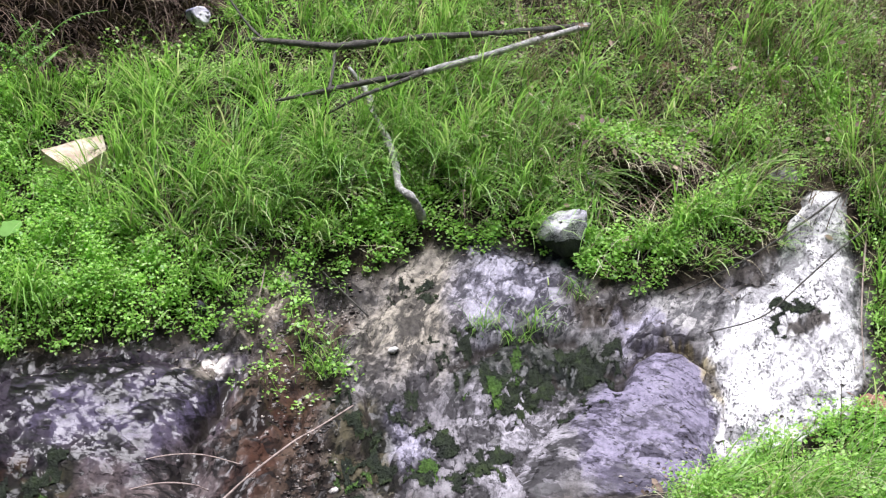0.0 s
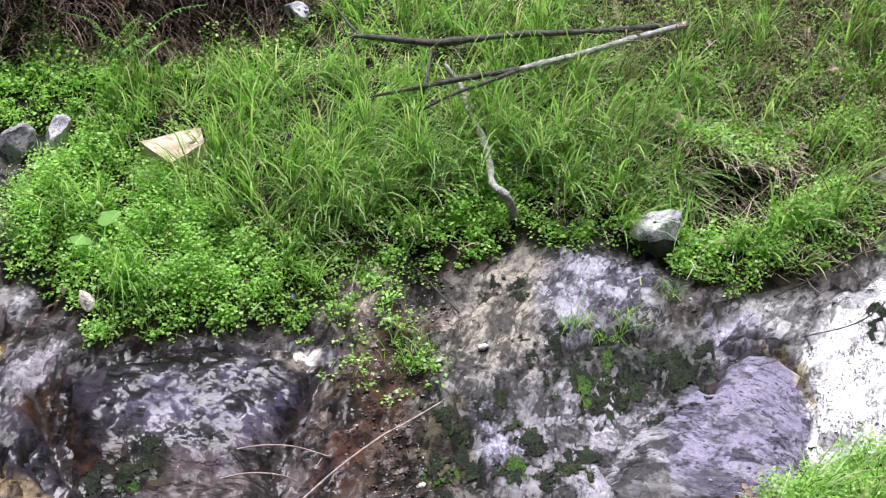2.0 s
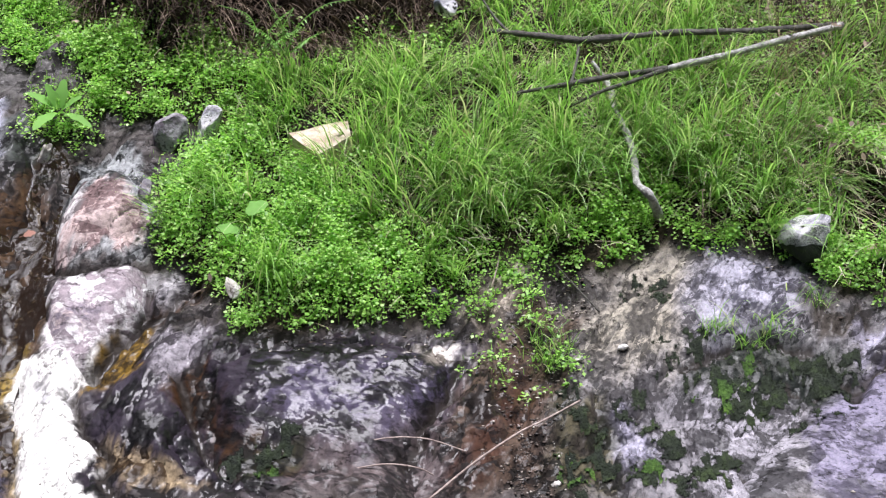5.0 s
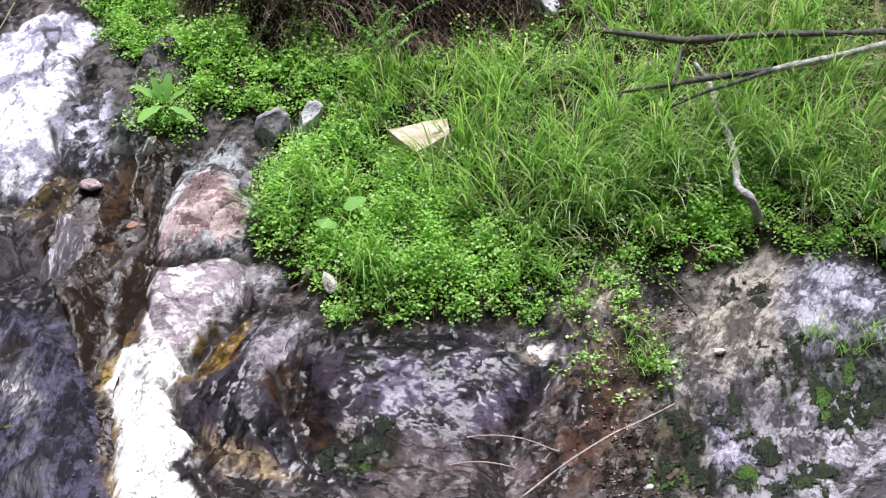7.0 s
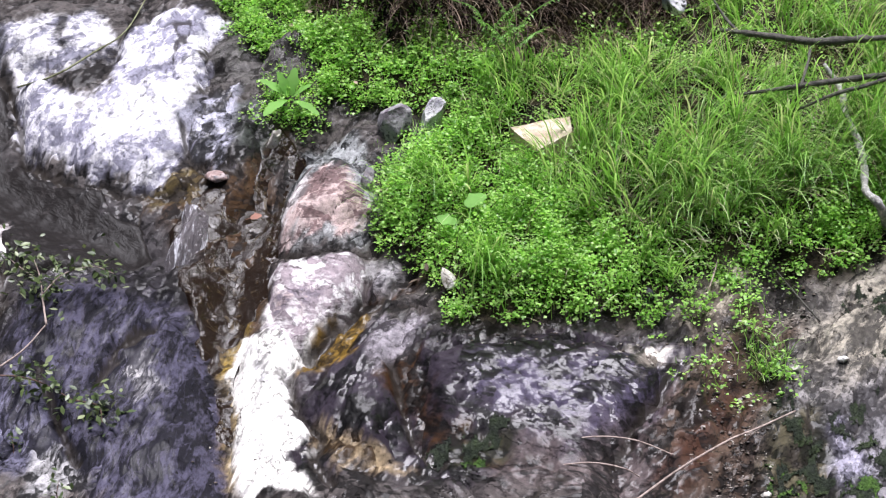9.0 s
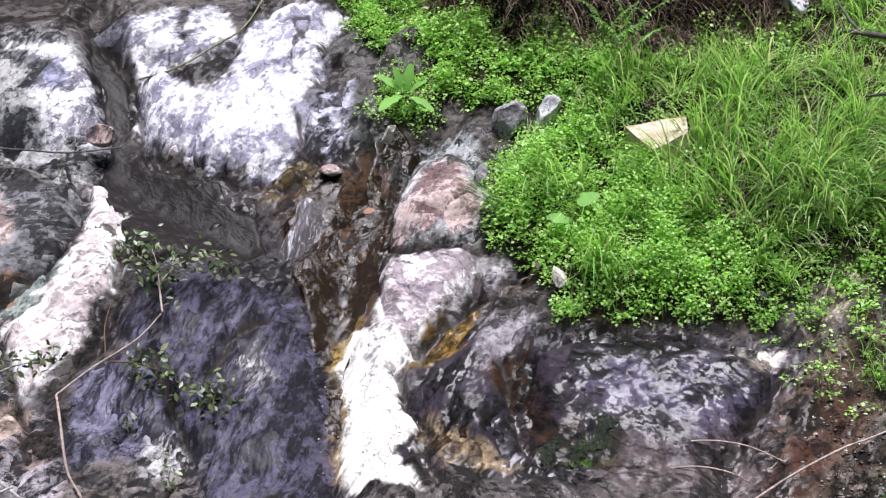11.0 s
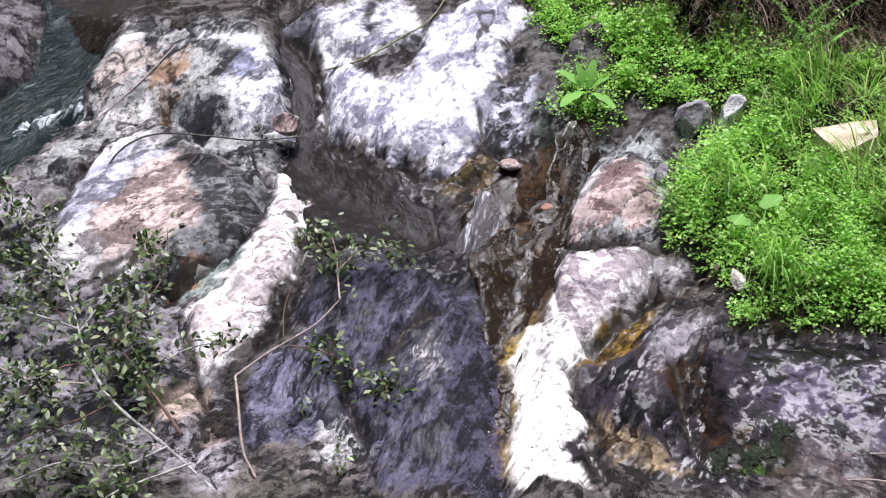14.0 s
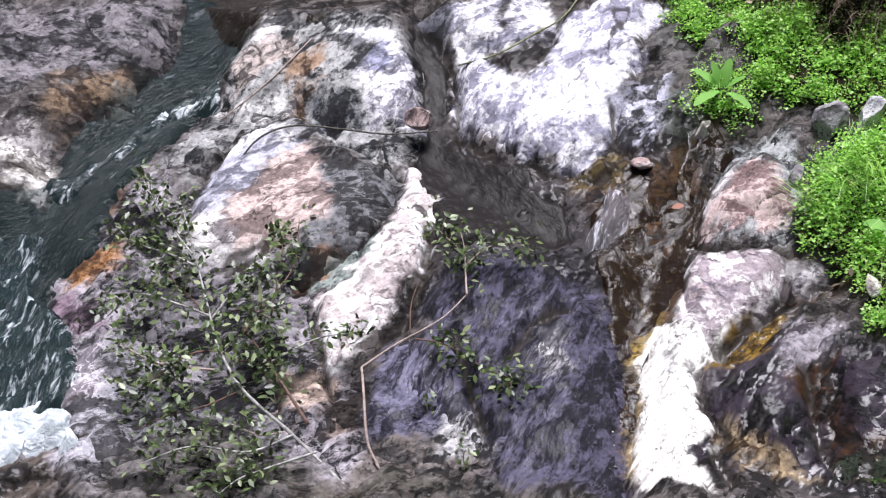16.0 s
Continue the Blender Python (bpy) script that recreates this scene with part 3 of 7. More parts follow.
tone((0.72, 0.7, 0.69), (0.5, 0.42, 0.45), 0.05, 0.3, 0.02, 1.0, [(-0.66, 4.68), (-0.62, 4.69), (-0.52, 4.70), (-0.37, 4.71), (-0.32, 4.72), (-0.34, 4.63), (-0.36, 4.60), (-0.43, 4.55), (-0.49, 4.48), (-0.55, 4.45), (-0.62, 4.46), (-0.66, 4.61)])
tone((0.4, 0.27, 0.24), (0.28, 0.24, 0.3), 0.05, 0.3, 0.02, 0.7, [(-0.65, 4.62), (-0.57, 4.60), (-0.49, 4.57), (-0.52, 4.52), (-0.61, 4.53)])
# White rock; its sunlit glare is put into the colour as well.
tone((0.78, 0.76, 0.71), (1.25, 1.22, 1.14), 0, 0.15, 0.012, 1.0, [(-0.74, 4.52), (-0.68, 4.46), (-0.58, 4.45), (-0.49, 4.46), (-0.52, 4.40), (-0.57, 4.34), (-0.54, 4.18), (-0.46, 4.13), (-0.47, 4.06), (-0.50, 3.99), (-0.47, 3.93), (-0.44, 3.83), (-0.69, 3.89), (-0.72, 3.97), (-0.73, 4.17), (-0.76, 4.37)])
tone((0.2, 0.13, 0.014), (0.1, 0.06, 0.01), 0.3, 0.1, 0.015, 0.9, [(-0.83, 4.47), (-0.74, 4.50), (-0.725, 4.35), (-0.70, 4.12), (-0.685, 3.88), (-0.74, 3.88), (-0.78, 4.20)])
tone((0.46, 0.45, 0.46), (0.25, 0.24, 0.25), 0.05, 0.3, 0.012, 0.8, [(-0.68, 4.45), (-0.63, 4.39), (-0.57, 4.31), (-0.54, 4.24), (-0.58, 4.27), (-0.63, 4.34)])
tone((0.56, 0.54, 0.53), (0.25, 0.22, 0.22), 0.1, 0.3, 0.012, 0.85, [(-0.65, 4.91), (-0.63, 5.04), (-0.55, 5.05), (-0.51, 5.05), (-0.56, 4.91), (-0.60, 4.85)])
# dark water chute, slate slope
tone((0.05, 0.045, 0.045), (0.02, 0.018, 0.018), 0.3, 0.2, 0.05, 1.0, [(-1.95, 5.48), (-1.85, 5.62), (-1.76, 5.52), (-1.61, 5.34), (-1.64, 5.21), (-1.43, 5.08), (-1.17, 5.04), (-1.06, 4.93), (-0.99, 4.80), (-1.00, 4.62), (-1.23, 4.78), (-1.38, 4.72), (-1.56, 4.74), (-1.63, 4.92), (-1.73, 5.03), (-1.80, 5.29)])
tone((0.06, 0.056, 0.085), (0.018, 0.017, 0.025), 0.12, 0.6, 0.04, 1.0, [(-1.46, 4.33), (-1.47, 4.58), (-1.34, 4.71), (-1.09, 4.76), (-0.92, 4.54), (-0.81, 4.48), (-0.75, 4.29), (-0.72, 4.02), (-0.67, 3.85), (-1.10, 3.75), (-1.17, 3.96), (-1.35, 4.01), (-1.46, 4.14)])
tone((0.035, 0.031, 0.033), (0.014, 0.012, 0.012), 0.25, 0.3, 0.05, 0.85, [(-1.59, 4.64), (-1.53, 4.95), (-1.28, 4.97), (-1.00, 4.87), (-0.82, 4.74), (-0.72, 4.51), (-0.83, 4.49), (-1.02, 4.56), (-1.27, 4.61), (-1.45, 4.54)])
tone((0.12, 0.115, 0.165), (0.035, 0.033, 0.05), 0.15, 0.5, 0.03, 1.0, [(-1.58, 4.03), (-1.56, 4.20), (-1.33, 4.23), (-1.26, 4.12), (-1.17, 3.99), (-1.39, 3.90), (-1.50, 3.85)])
tone((0.14, 0.12, 0.11), (0.03, 0.027, 0.027), 0.1, 0.6, 0.05, 1.0, [(-1.64, 3.83), (-1.49, 3.87), (-1.14, 3.92), (-1.06, 3.74), (-1.58, 3.62)])
tone((0.42, 0.41, 0.41), (0.03, 0.03, 0.03), 0.1, 0.6, 0.03, 1.0, [(-1.30, 3.98), (-1.18, 4.00), (-1.13, 3.90), (-1.27, 3.86)])
tone((0.36, 0.35, 0.35), (0.09, 0.085, 0.1), 0.2, 0.4, 0.02, 1.0, [(-1.06, 4.30), (-0.99, 4.30), (-0.97, 4.20), (-1.01, 4.17)])
# left: banded rocks between the chute and the cascade
tone((0.3, 0.28, 0.3), (0.03, 0.028, 0.033), 0.05, 0.5, 0.06, 1.0, [(-2.94, 4.18), (-2.73, 4.44), (-2.68, 4.80), (-2.36, 4.41), (-2.01, 4.40), (-1.80, 4.24), (-1.69, 4.02), (-1.58, 4.03), (-1.52, 3.85), (-1.55, 3.63), (-2.53, 3.48)])
tone((0.28, 0.28, 0.275), (0.03, 0.033, 0.036), 0.1, 0.5, 0.05, 1.0, [(-2.68, 4.80), (-2.62, 5.13), (-2.49, 5.44), (-2.19, 5.49), (-1.92, 5.47), (-1.79, 5.32), (-1.73, 5.19), (-1.81, 4.88), (-2.23, 5.00), (-2.43, 4.96), (-2.50, 4.71)])
tone((0.64, 0.63, 0.65), (0.36, 0.35, 0.41), 0.05, 0.4, 0.02, 1.0, [(-1.99, 5.37), (-1.89, 5.36), (-1.76, 5.23), (-1.77, 5.17), (-1.92, 5.09), (-1.94, 5.15), (-2.00, 5.24)])
tone((0.62, 0.61, 0.62), (0.3, 0.3, 0.32), 0.05, 0.4, 0.02, 1.0, [(-2.14, 5.39), (-1.96, 5.44), (-1.91, 5.36), (-2.09, 5.34)])
tone((0.24, 0.245, 0.34), (0.17, 0.175, 0.25), 0.1, 0.2, 0.01, 1.0, [(-2.00, 5.34), (-1.93, 5.34), (-1.90, 5.27), (-1.94, 5.23), (-2.00, 5.27)])
tone((0.24, 0.15, 0.09), (0.1, 0.06, 0.04), 0.05, 0.2, 0.02, 0.9, [(-2.31, 5.22), (-2.19, 5.33), (-2.16, 5.21), (-2.25, 5.17), (-2.18, 5.03), (-2.22, 5.00)])
tone((0.13, 0.14, 0.15), (0.03, 0.03, 0.035), 0.1, 0.3, 0.02, 1.0, [(-2.19, 5.14), (-2.03, 5.15), (-1.93, 5.11), (-1.94, 5.08), (-2.11, 4.97)])
tone((0.58, 0.57, 0.55), (0.2, 0.19, 0.19), 0.05, 0.4, 0.015, 1.0, [(-2.41, 5.05), (-2.27, 5.17), (-2.25, 5.11), (-2.40, 5.01), (-2.70, 5.07), (-2.58, 5.09)])
tone((0.5, 0.49, 0.48), (0.2, 0.2, 0.2), 0.05, 0.4, 0.02, 1.0, [(-2.52, 5.44), (-2.41, 5.41), (-2.38, 5.30), (-2.47, 5.25)])
tone((0.36, 0.3, 0.27), (0.12, 0.1, 0.095), 0.05, 0.3, 0.02, 0.8, [(-2.44, 5.38), (-2.33, 5.37), (-2.31, 5.28), (-2.46, 5.11), (-2.60, 5.15)])
tone((0.17, 0.172, 0.18), (0.05, 0.05, 0.052), 0.05, 0.4, 0.03, 1.0, [(-2.02, 4.83), (-1.81, 4.88), (-1.74, 4.89), (-1.74, 4.68), (-1.83, 4.48), (-1.89, 4.37), (-1.98, 4.45), (-1.91, 4.54)])
tone((0.62, 0.6, 0.59), (0.3, 0.27, 0.28), 0.0, 0.3, 0.03, 1.0, [(-2.44, 4.51), (-2.24, 4.47), (-2.02, 4.46), (-1.93, 4.51), (-2.05, 4.40), (-2.25, 4.33), (-2.48, 4.31)])
tone((0.37, 0.37, 0.425), (0.2, 0.2, 0.245), 0.1, 0.2, 0.02, 1.0, [(-2.42, 4.52), (-2.43, 4.76), (-2.33, 4.84), (-2.17, 4.92), (-2.08, 4.89), (-2.23, 4.77), (-2.28, 4.58), (-2.29, 4.45)])
tone((0.46, 0.37, 0.34), (0.29, 0.22, 0.205), 0.0, 0.2, 0.025, 1.0, [(-2.28, 4.57), (-2.21, 4.77), (-2.09, 4.88), (-2.00, 4.80), (-1.90, 4.54), (-2.00, 4.46), (-2.15, 4.41), (-2.24, 4.45)])
tone((0.64, 0.63, 0.62), (0.4, 0.39, 0.4), 0.0, 0.2, 0.012, 1.0, [(-2.38, 4.90), (-2.22, 4.98), (-2.12, 5.02), (-2.17, 4.92), (-2.32, 4.83), (-2.41, 4.75)])
tone((0.2, 0.23, 0.21), (0.07, 0.085, 0.08), 0.05, 0.3, 0.015, 1.0, [(-1.88, 4.37), (-1.82, 4.51), (-1.72, 4.60), (-1.69, 4.69), (-1.67, 4.60), (-1.74, 4.46), (-1.83, 4.30)])
tone((0.24, 0.13, 0.07), (0.1, 0.055, 0.035), 0.05, 0.2, 0.012, 0.9, [(-1.94, 4.36), (-1.87, 4.44), (-1.82, 4.52), (-1.86, 4.40), (-1.90, 4.33)])
tone((0.74, 0.725, 0.715), (0.7, 0.61, 0.6), 0.0, 0.25, 0.015, 1.0, [(-1.75, 4.98), (-1.65, 4.93), (-1.59, 4.80), (-1.56, 4.60), (-1.53, 4.52), (-1.57, 4.38), (-1.59, 4.31), (-1.62, 4.22), (-1.71, 4.07), (-1.76, 4.12), (-1.85, 4.23), (-1.85, 4.30), (-1.77, 4.37), (-1.73, 4.52), (-1.70, 4.66), (-1.72, 4.86)])
tone((0.34, 0.25, 0.22), (0.25, 0.26, 0.25), 0.0, 0.2, 0.01, 0.6, [(-1.76, 4.28), (-1.71, 4.39), (-1.67, 4.50), (-1.65, 4.57), (-1.62, 4.55), (-1.67, 4.38), (-1.72, 4.24)])
tone((0.42, 0.33, 0.28), (0.27, 0.21, 0.175), 0.0, 0.2, 0.015, 1.0, [(-1.90, 4.00), (-1.86, 4.06), (-1.77, 4.08), (-1.70, 4.03), (-1.69, 3.93), (-1.74, 3.86), (-1.80, 3.87)])
tone((0.16, 0.125, 0.11), (0.045, 0.036, 0.032), 0.0, 0.3, 0.03, 1.0, [(-1.69, 3.93), (-1.60, 4.03), (-1.53, 3.89), (-1.63, 3.85), (-1.71, 3.87)])
# the big marble boulder and the pale rocks by the pool
tone((0.7, 0.69, 0.7), (0.36, 0.355, 0.44), 0.05, 0.45, 0.02, 1.0, [(-1.84, 5.60), (-1.76, 5.61), (-1.60, 5.67), (-1.40, 5.72), (-1.32, 5.62), (-1.40, 5.52), (-1.53, 5.40), (-1.67, 5.47), (-1.78, 5.53)])
tone((0.14, 0.14, 0.165), (0.05, 0.05, 0.055), 0.1, 0.3, 0.02, 1.0, [(-1.92, 5.64), (-1.80, 5.61), (-1.75, 5.56), (-1.80, 5.51), (-1.85, 5.46)])
tone((0.06, 0.055, 0.05), (0.02, 0.018, 0.017), 0.0, 0.2, 0.02, 0.9, [(-1.58, 5.68), (-1.50, 5.70), (-1.49, 5.59), (-1.53, 5.57)])
tone((0.66, 0.65, 0.68), (0.44, 0.43, 0.54), 0.0, 0.4, 0.015, 1.0, [(-1.69, 5.42), (-1.52, 5.36), (-1.40, 5.37), (-1.28, 5.40), (-1.32, 5.59), (-1.23, 5.68), (-1.13, 5.77), (-0.94, 5.80), (-0.92, 5.77), (-0.98, 5.65), (-0.97, 5.51), (-0.97, 5.43), (-1.02, 5.31), (-1.01, 5.20), (-1.07, 5.10), (-1.11, 5.08), (-1.22, 5.08), (-1.30, 5.07), (-1.40, 5.11), (-1.47, 5.15), (-1.60, 5.20), (-1.64, 5.30)])
tone((0.68, 0.67, 0.68), (0.6, 0.59, 0.68), 0.0, 0.2, 0.04, 0.8, [(-1.35, 5.29), (-1.19, 5.40), (-1.05, 5.34), (-1.07, 5.20), (-1.23, 5.14), (-1.32, 5.17)])
tone((0.14, 0.13, 0.13), (0.05, 0.048, 0.05), 0.0, 0.3, 0.02, 0.8, [(-1.45, 5.33), (-1.39, 5.37), (-1.37, 5.31), (-1.41, 5.29)])
# left: beyond the cascade and below the shrub
tone((0.16, 0.148, 0.158), (0.026, 0.025, 0.028), 0.1, 0.5, 0.05, 1.0, [(-4.02, 5.01), (-3.64, 5.27), (-3.09, 5.49), (-3.50, 6.73), (-2.88, 5.31), (-2.96, 5.06), (-3.20, 4.97), (-3.35, 4.79), (-3.65, 4.44)])
tone((0.18, 0.125, 0.08), (0.07, 0.045, 0.03), 0.1, 0.3, 0.03, 1.0, [(-3.21, 4.93), (-2.94, 5.12), (-2.90, 5.11), (-3.08, 4.87), (-3.17, 4.82)])
tone((0.56, 0.53, 0.52), (0.22, 0.2, 0.2), 0.05, 0.3, 0.03, 1.0, [(-3.47, 4.71), (-3.15, 4.78), (-3.12, 4.76), (-3.23, 4.57), (-3.33, 4.49)])
tone((0.19, 0.115, 0.07), (0.07, 0.04, 0.027), 0.2, 0.2, 0.02, 1.0, [(-2.90, 4.71), (-2.89, 4.79), (-2.74, 4.70), (-2.73, 4.49)])
tone((0.3, 0.15, 0.06), (0.1, 0.045, 0.02), 0.2, 0.2, 0.03, 1.0, [(-2.87, 4.27), (-2.72, 4.32), (-2.59, 4.39), (-2.59, 4.26), (-2.75, 4.19)])
tone((0.32, 0.31, 0.335), (0.08, 0.078, 0.085), 0.05, 0.6, 0.06, 1.0, [(-2.60, 3.92), (-2.38, 4.00), (-2.17, 3.82), (-1.97, 3.89), (-1.75, 3.73), (-1.68, 3.58), (-2.33, 3.43), (-2.53, 3.71)])
tone((0.52, 0.49, 0.52), (0.3, 0.27, 0.3), 0.05, 0.3, 0.03, 1.0, [(-2.67, 3.92), (-2.51, 3.95), (-2.39, 3.81), (-2.52, 3.73)])
tone((0.17, 0.12, 0.15), (0.05, 0.036, 0.045), 0.2, 0.3, 0.03, 1.0, [(-2.88, 4.16), (-2.67, 4.17), (-2.51, 4.02), (-2.72, 3.97)])
# Darker strip along the near edge of the rocks, below the shrub.
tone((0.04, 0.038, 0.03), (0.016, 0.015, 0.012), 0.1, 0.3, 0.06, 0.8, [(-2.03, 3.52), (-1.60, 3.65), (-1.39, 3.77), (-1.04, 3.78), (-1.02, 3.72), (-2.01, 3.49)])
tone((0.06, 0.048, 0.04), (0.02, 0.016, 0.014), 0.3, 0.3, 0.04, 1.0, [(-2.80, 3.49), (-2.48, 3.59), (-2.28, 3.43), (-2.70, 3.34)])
tone((0.075, 0.056, 0.056), (0.022, 0.017, 0.017), 0.2, 0.4, 0.03, 0.9, [(-2.90, 4.69), (-2.86, 4.90), (-2.78, 5.18), (-2.67, 5.37), (-2.54, 5.08), (-2.60, 4.87), (-2.68, 4.69), (-2.75, 4.56)])
tone((0.62, 0.6, 0.56), (0.34, 0.31, 0.28), 0.1, 0.3, 0.03, 0.9, [(-3.29, 4.67), (-3.17, 4.72), (-3.05, 4.74), (-3.09, 4.62), (-3.21, 4.53)])
# Darker patch laid over the rocks below the shrub.
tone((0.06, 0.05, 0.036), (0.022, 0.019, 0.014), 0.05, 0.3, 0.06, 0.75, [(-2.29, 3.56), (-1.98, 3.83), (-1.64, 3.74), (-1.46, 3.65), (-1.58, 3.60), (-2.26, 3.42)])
CHUTE = [(-1.94, 5.65), (-1.80, 5.64), (-1.71, 5.44), (-1.66, 5.22), (-1.58, 5.10), (-1.34, 5.00), (-1.15, 4.89), (-1.07, 4.75), (-1.31, 4.65), (-1.46, 4.65), (-1.54, 4.72), (-1.58, 4.83), (-1.66, 4.97), (-1.72, 5.13), (-1.76, 5.32), (-1.85, 5.48)]
CASCADE = [(-3.02, 6.41), (-2.54, 5.29), (-2.63, 4.97), (-2.76, 4.66), (-2.78, 4.52), (-2.74, 4.31), (-2.85, 4.20), (-2.70, 4.01), (-2.49, 3.66), (-2.78, 3.59), (-3.28, 4.41), (-3.11, 4.61), (-3.08, 4.72), (-3.05, 4.88), (-2.85, 5.25), (-2.87, 5.45), (-3.34, 6.60)]
tone((0.05, 0.06, 0.055), (0.018, 0.022, 0.02), 0.3, 0.2, 0.03, 1.0, CASCADE)


def rock_tones(x, y, turn=45.0):
    """Pale colour, deep colour, wetness and dashes of the rock at places on the plan; the borders run ragged along the grain."""
    u, w = turned(x, y, turn)
    wx = x + 0.03 * fbm(u * 7, w * 17, 4, 141, 0.65) + 0.006 * fbm(x * 60, y * 60, 3, 143, 0.7)
    wy = y + 0.03 * fbm(u * 7, w * 17, 4, 147, 0.65) + 0.006 * fbm(x * 60, y * 60, 3, 149, 0.7)
    out = np.tile(np.array([0.075, 0.066, 0.062, 0.02, 0.017, 0.016, 0.15, 0.4]), (len(x), 1))
    for values, edge, most, outline in TONES:
        (x0, y0), (x1, y1) = np.min(outline, 0) - 0.15, np.max(outline, 0) + 0.15
        near = np.flatnonzero((x > x0) & (x < x1) & (y > y0) & (y < y1))
        if len(near):
            k = most * soft_step(-edge, edge, inside(outline, wx[near], wy[near]))[:, None]
            out[near] = out[near] * (1 - k) + values * k
    return out


def lay_rock_tones(me, values, cleft):
    rim = np.ones(len(values))
    for name, cols in (("pale", values[:, :3]), ("deep", values[:, 3:6])):
        layer = me.attributes.new(name, "FLOAT_COLOR", "POINT")
        layer.data.foreach_set("color", np.c_[cols, rim].astype(np.float32).ravel())
    for name, column in (("wet", values[:, 6]), ("dash", values[:, 7]), ("cleft", cleft)):
        layer = me.attributes.new(name, "FLOAT", "POINT")
        layer.data.foreach_set("value", column.astype(np.float32))


def bedrock_material(turn, kind="dry"):
    """Foliated bedrock. Mottles, streaks, thin veins and cracks run along the grain; a film of water lies where it is wet."""
    stretch, rugged, sheen, soaked, glint = {"dry": (1.9, 0.75, 0.1, 0.15, 0.16), "worn": (2.0, 0.4, 0.1, 0.15, 0.1), "lichen": (1.6, 0.5, 0.1, 0.15, 0.1), "wet": (2.0, 0.4, 0.09, 0.28, 0.17), "slate": (4.0, 0.15, 0.14, 0.3, 0.05), "smooth": (1.7, 0.15, 0.14, 0.4, 0.05)}[kind]
    n = Nodes("bedrock")
    pale = n.add("Attribute", {"attribute_name": "pale"}).outputs["Color"]
    deep = n.add("Attribute", {"attribute_name": "deep"}).outputs["Color"]
    wetness = n.add("Attribute", {"attribute_name": "wet"}).outputs["Fac"]
    dashes = n.add("Attribute", {"attribute_name": "dash"}).outputs["Fac"]
    here = n.add("NewGeometry").outputs["Position"]
    swirl = n.add("TexNoise", Vector=here, Scale=6.0, Detail=2.0, Roughness=0.5).outputs["Color"]
    swirl = n.add("VectorMath", {"operation": "MULTIPLY_ADD"}, i0=swirl, i1=(0.06, 0.06, 0.06), i2=here).outputs[0]
    level = n.add("Mapping", Vector=swirl)
    level.inputs["Rotation"].default_value = (0, 0, radians(-turn))
    grain = n.add("Mapping", Vector=level.outputs[0], Scale=(1, stretch, 1.5 if kind == "slate" else 0.4 + 0.8 * stretch)).outputs[0]
    band = n.add("Mapping", Vector=level.outputs[0], Scale=(1, 0.7 + 0.4 * stretch, 1.2 if kind == "slate" else 0.8 + 0.35 * stretch)).outputs[0]

    def chips(co, scale):
        """Broken planes: the tilt of each chip of stone as a height, and its own random tone."""
        cell = n.add("TexVoronoi", Vector=co, Scale=scale)
        own = n.add("VectorMath", {"operation": "SUBTRACT"}, i0=cell.outputs["Color"], i1=(0.5, 0.5, 0.5)).outputs[0]
        away = n.add("VectorMath", {"operation": "SUBTRACT"}, i0=co, i1=cell.outputs["Position"]).outputs[0]
        tilt = n.add("VectorMath", {"operation": "DOT_PRODUCT"}, i0=own, i1=away).outputs["Value"]
        return tilt, n.add("SeparateColor", Color=cell.outputs["Color"]).outputs[1]

    big, big_tone = chips(band, 9.0)
    small, small_tone = chips(grain, 21.0)
    mottle = n.noise(band, 6.5, 11, 0.68)
    streak = n.noise(grain, 24, 6, 0.64)
    patch = n.noise(here, 5, 4, 0.6)
    fine = n.noise(here, 230, 3, 0.6)
    mid = n.noise(here, 60, 5, 0.66)
    tones = n.math("ADD", n.math("MULTIPLY", big_tone, 0.16), n.math("MULTIPLY", small_tone, 0.1))
    mixed = n.math("ADD", n.math("ADD", n.math("MULTIPLY", mottle, 0.7), n.math("MULTIPLY", streak, 0.3)), n.math("SUBTRACT", tones, 0.13))
    colour = n.mix(n.step(mixed, 0.45, 0.565), n.mix(1.0, deep, (0.5, 0.5, 0.5), "MULTIPLY"), pale)
    colour = n.mix(1.0, colour, n.ramp(mid, (0.3, (0.52, 0.52, 0.53)), (0.5, (0.96, 0.96, 0.96)), (0.7, (1.22, 1.21, 1.2))), "MULTIPLY")
    lines = n.math("ABSOLUTE", n.math("SUBTRACT", n.noise(grain, 7, 6, 0.6), 0.5))
    colour = n.mix(n.math("MULTIPLY", n.step(lines, 0.016, 0.004), n.step(patch, 0.5, 0.6, 0, 0.6)), colour, n.mix(1.0, pale, (1.35, 1.33, 1.3), "MULTIPLY"))
    split = n.math("ABSOLUTE", n.math("SUBTRACT", n.noise(grain, 4.5, 8, 0.66), 0.48))
    split = n.math("MULTIPLY", n.step(split, 0.008, 0.002), n.step(patch, 0.56, 0.46))
    colour = n.mix(n.math("MULTIPLY", split, 0.25 if kind == "slate" else 0.6), colour, n.mix(1.0, deep, (0.18, 0.16, 0.15), "MULTIPLY"))
    flecks = n.noise(n.add("Mapping", Vector=level.outputs[0], Scale=(1, 1.3, 1.2) if kind == "lichen" else (1, 2.2, 1.4)).outputs[0], 85 if kind == "lichen" else 46, 5, 0.66)
    fleck = n.step(n.math("ADD", flecks, n.math("MULTIPLY", n.math("SUBTRACT", dashes, 0.5), 0.09)), 0.6, 0.625)
    fleck = n.math("MULTIPLY", fleck, n.step(n.noise(here, 9, 4, 0.6), 0.42, 0.52, 0.25, 1))
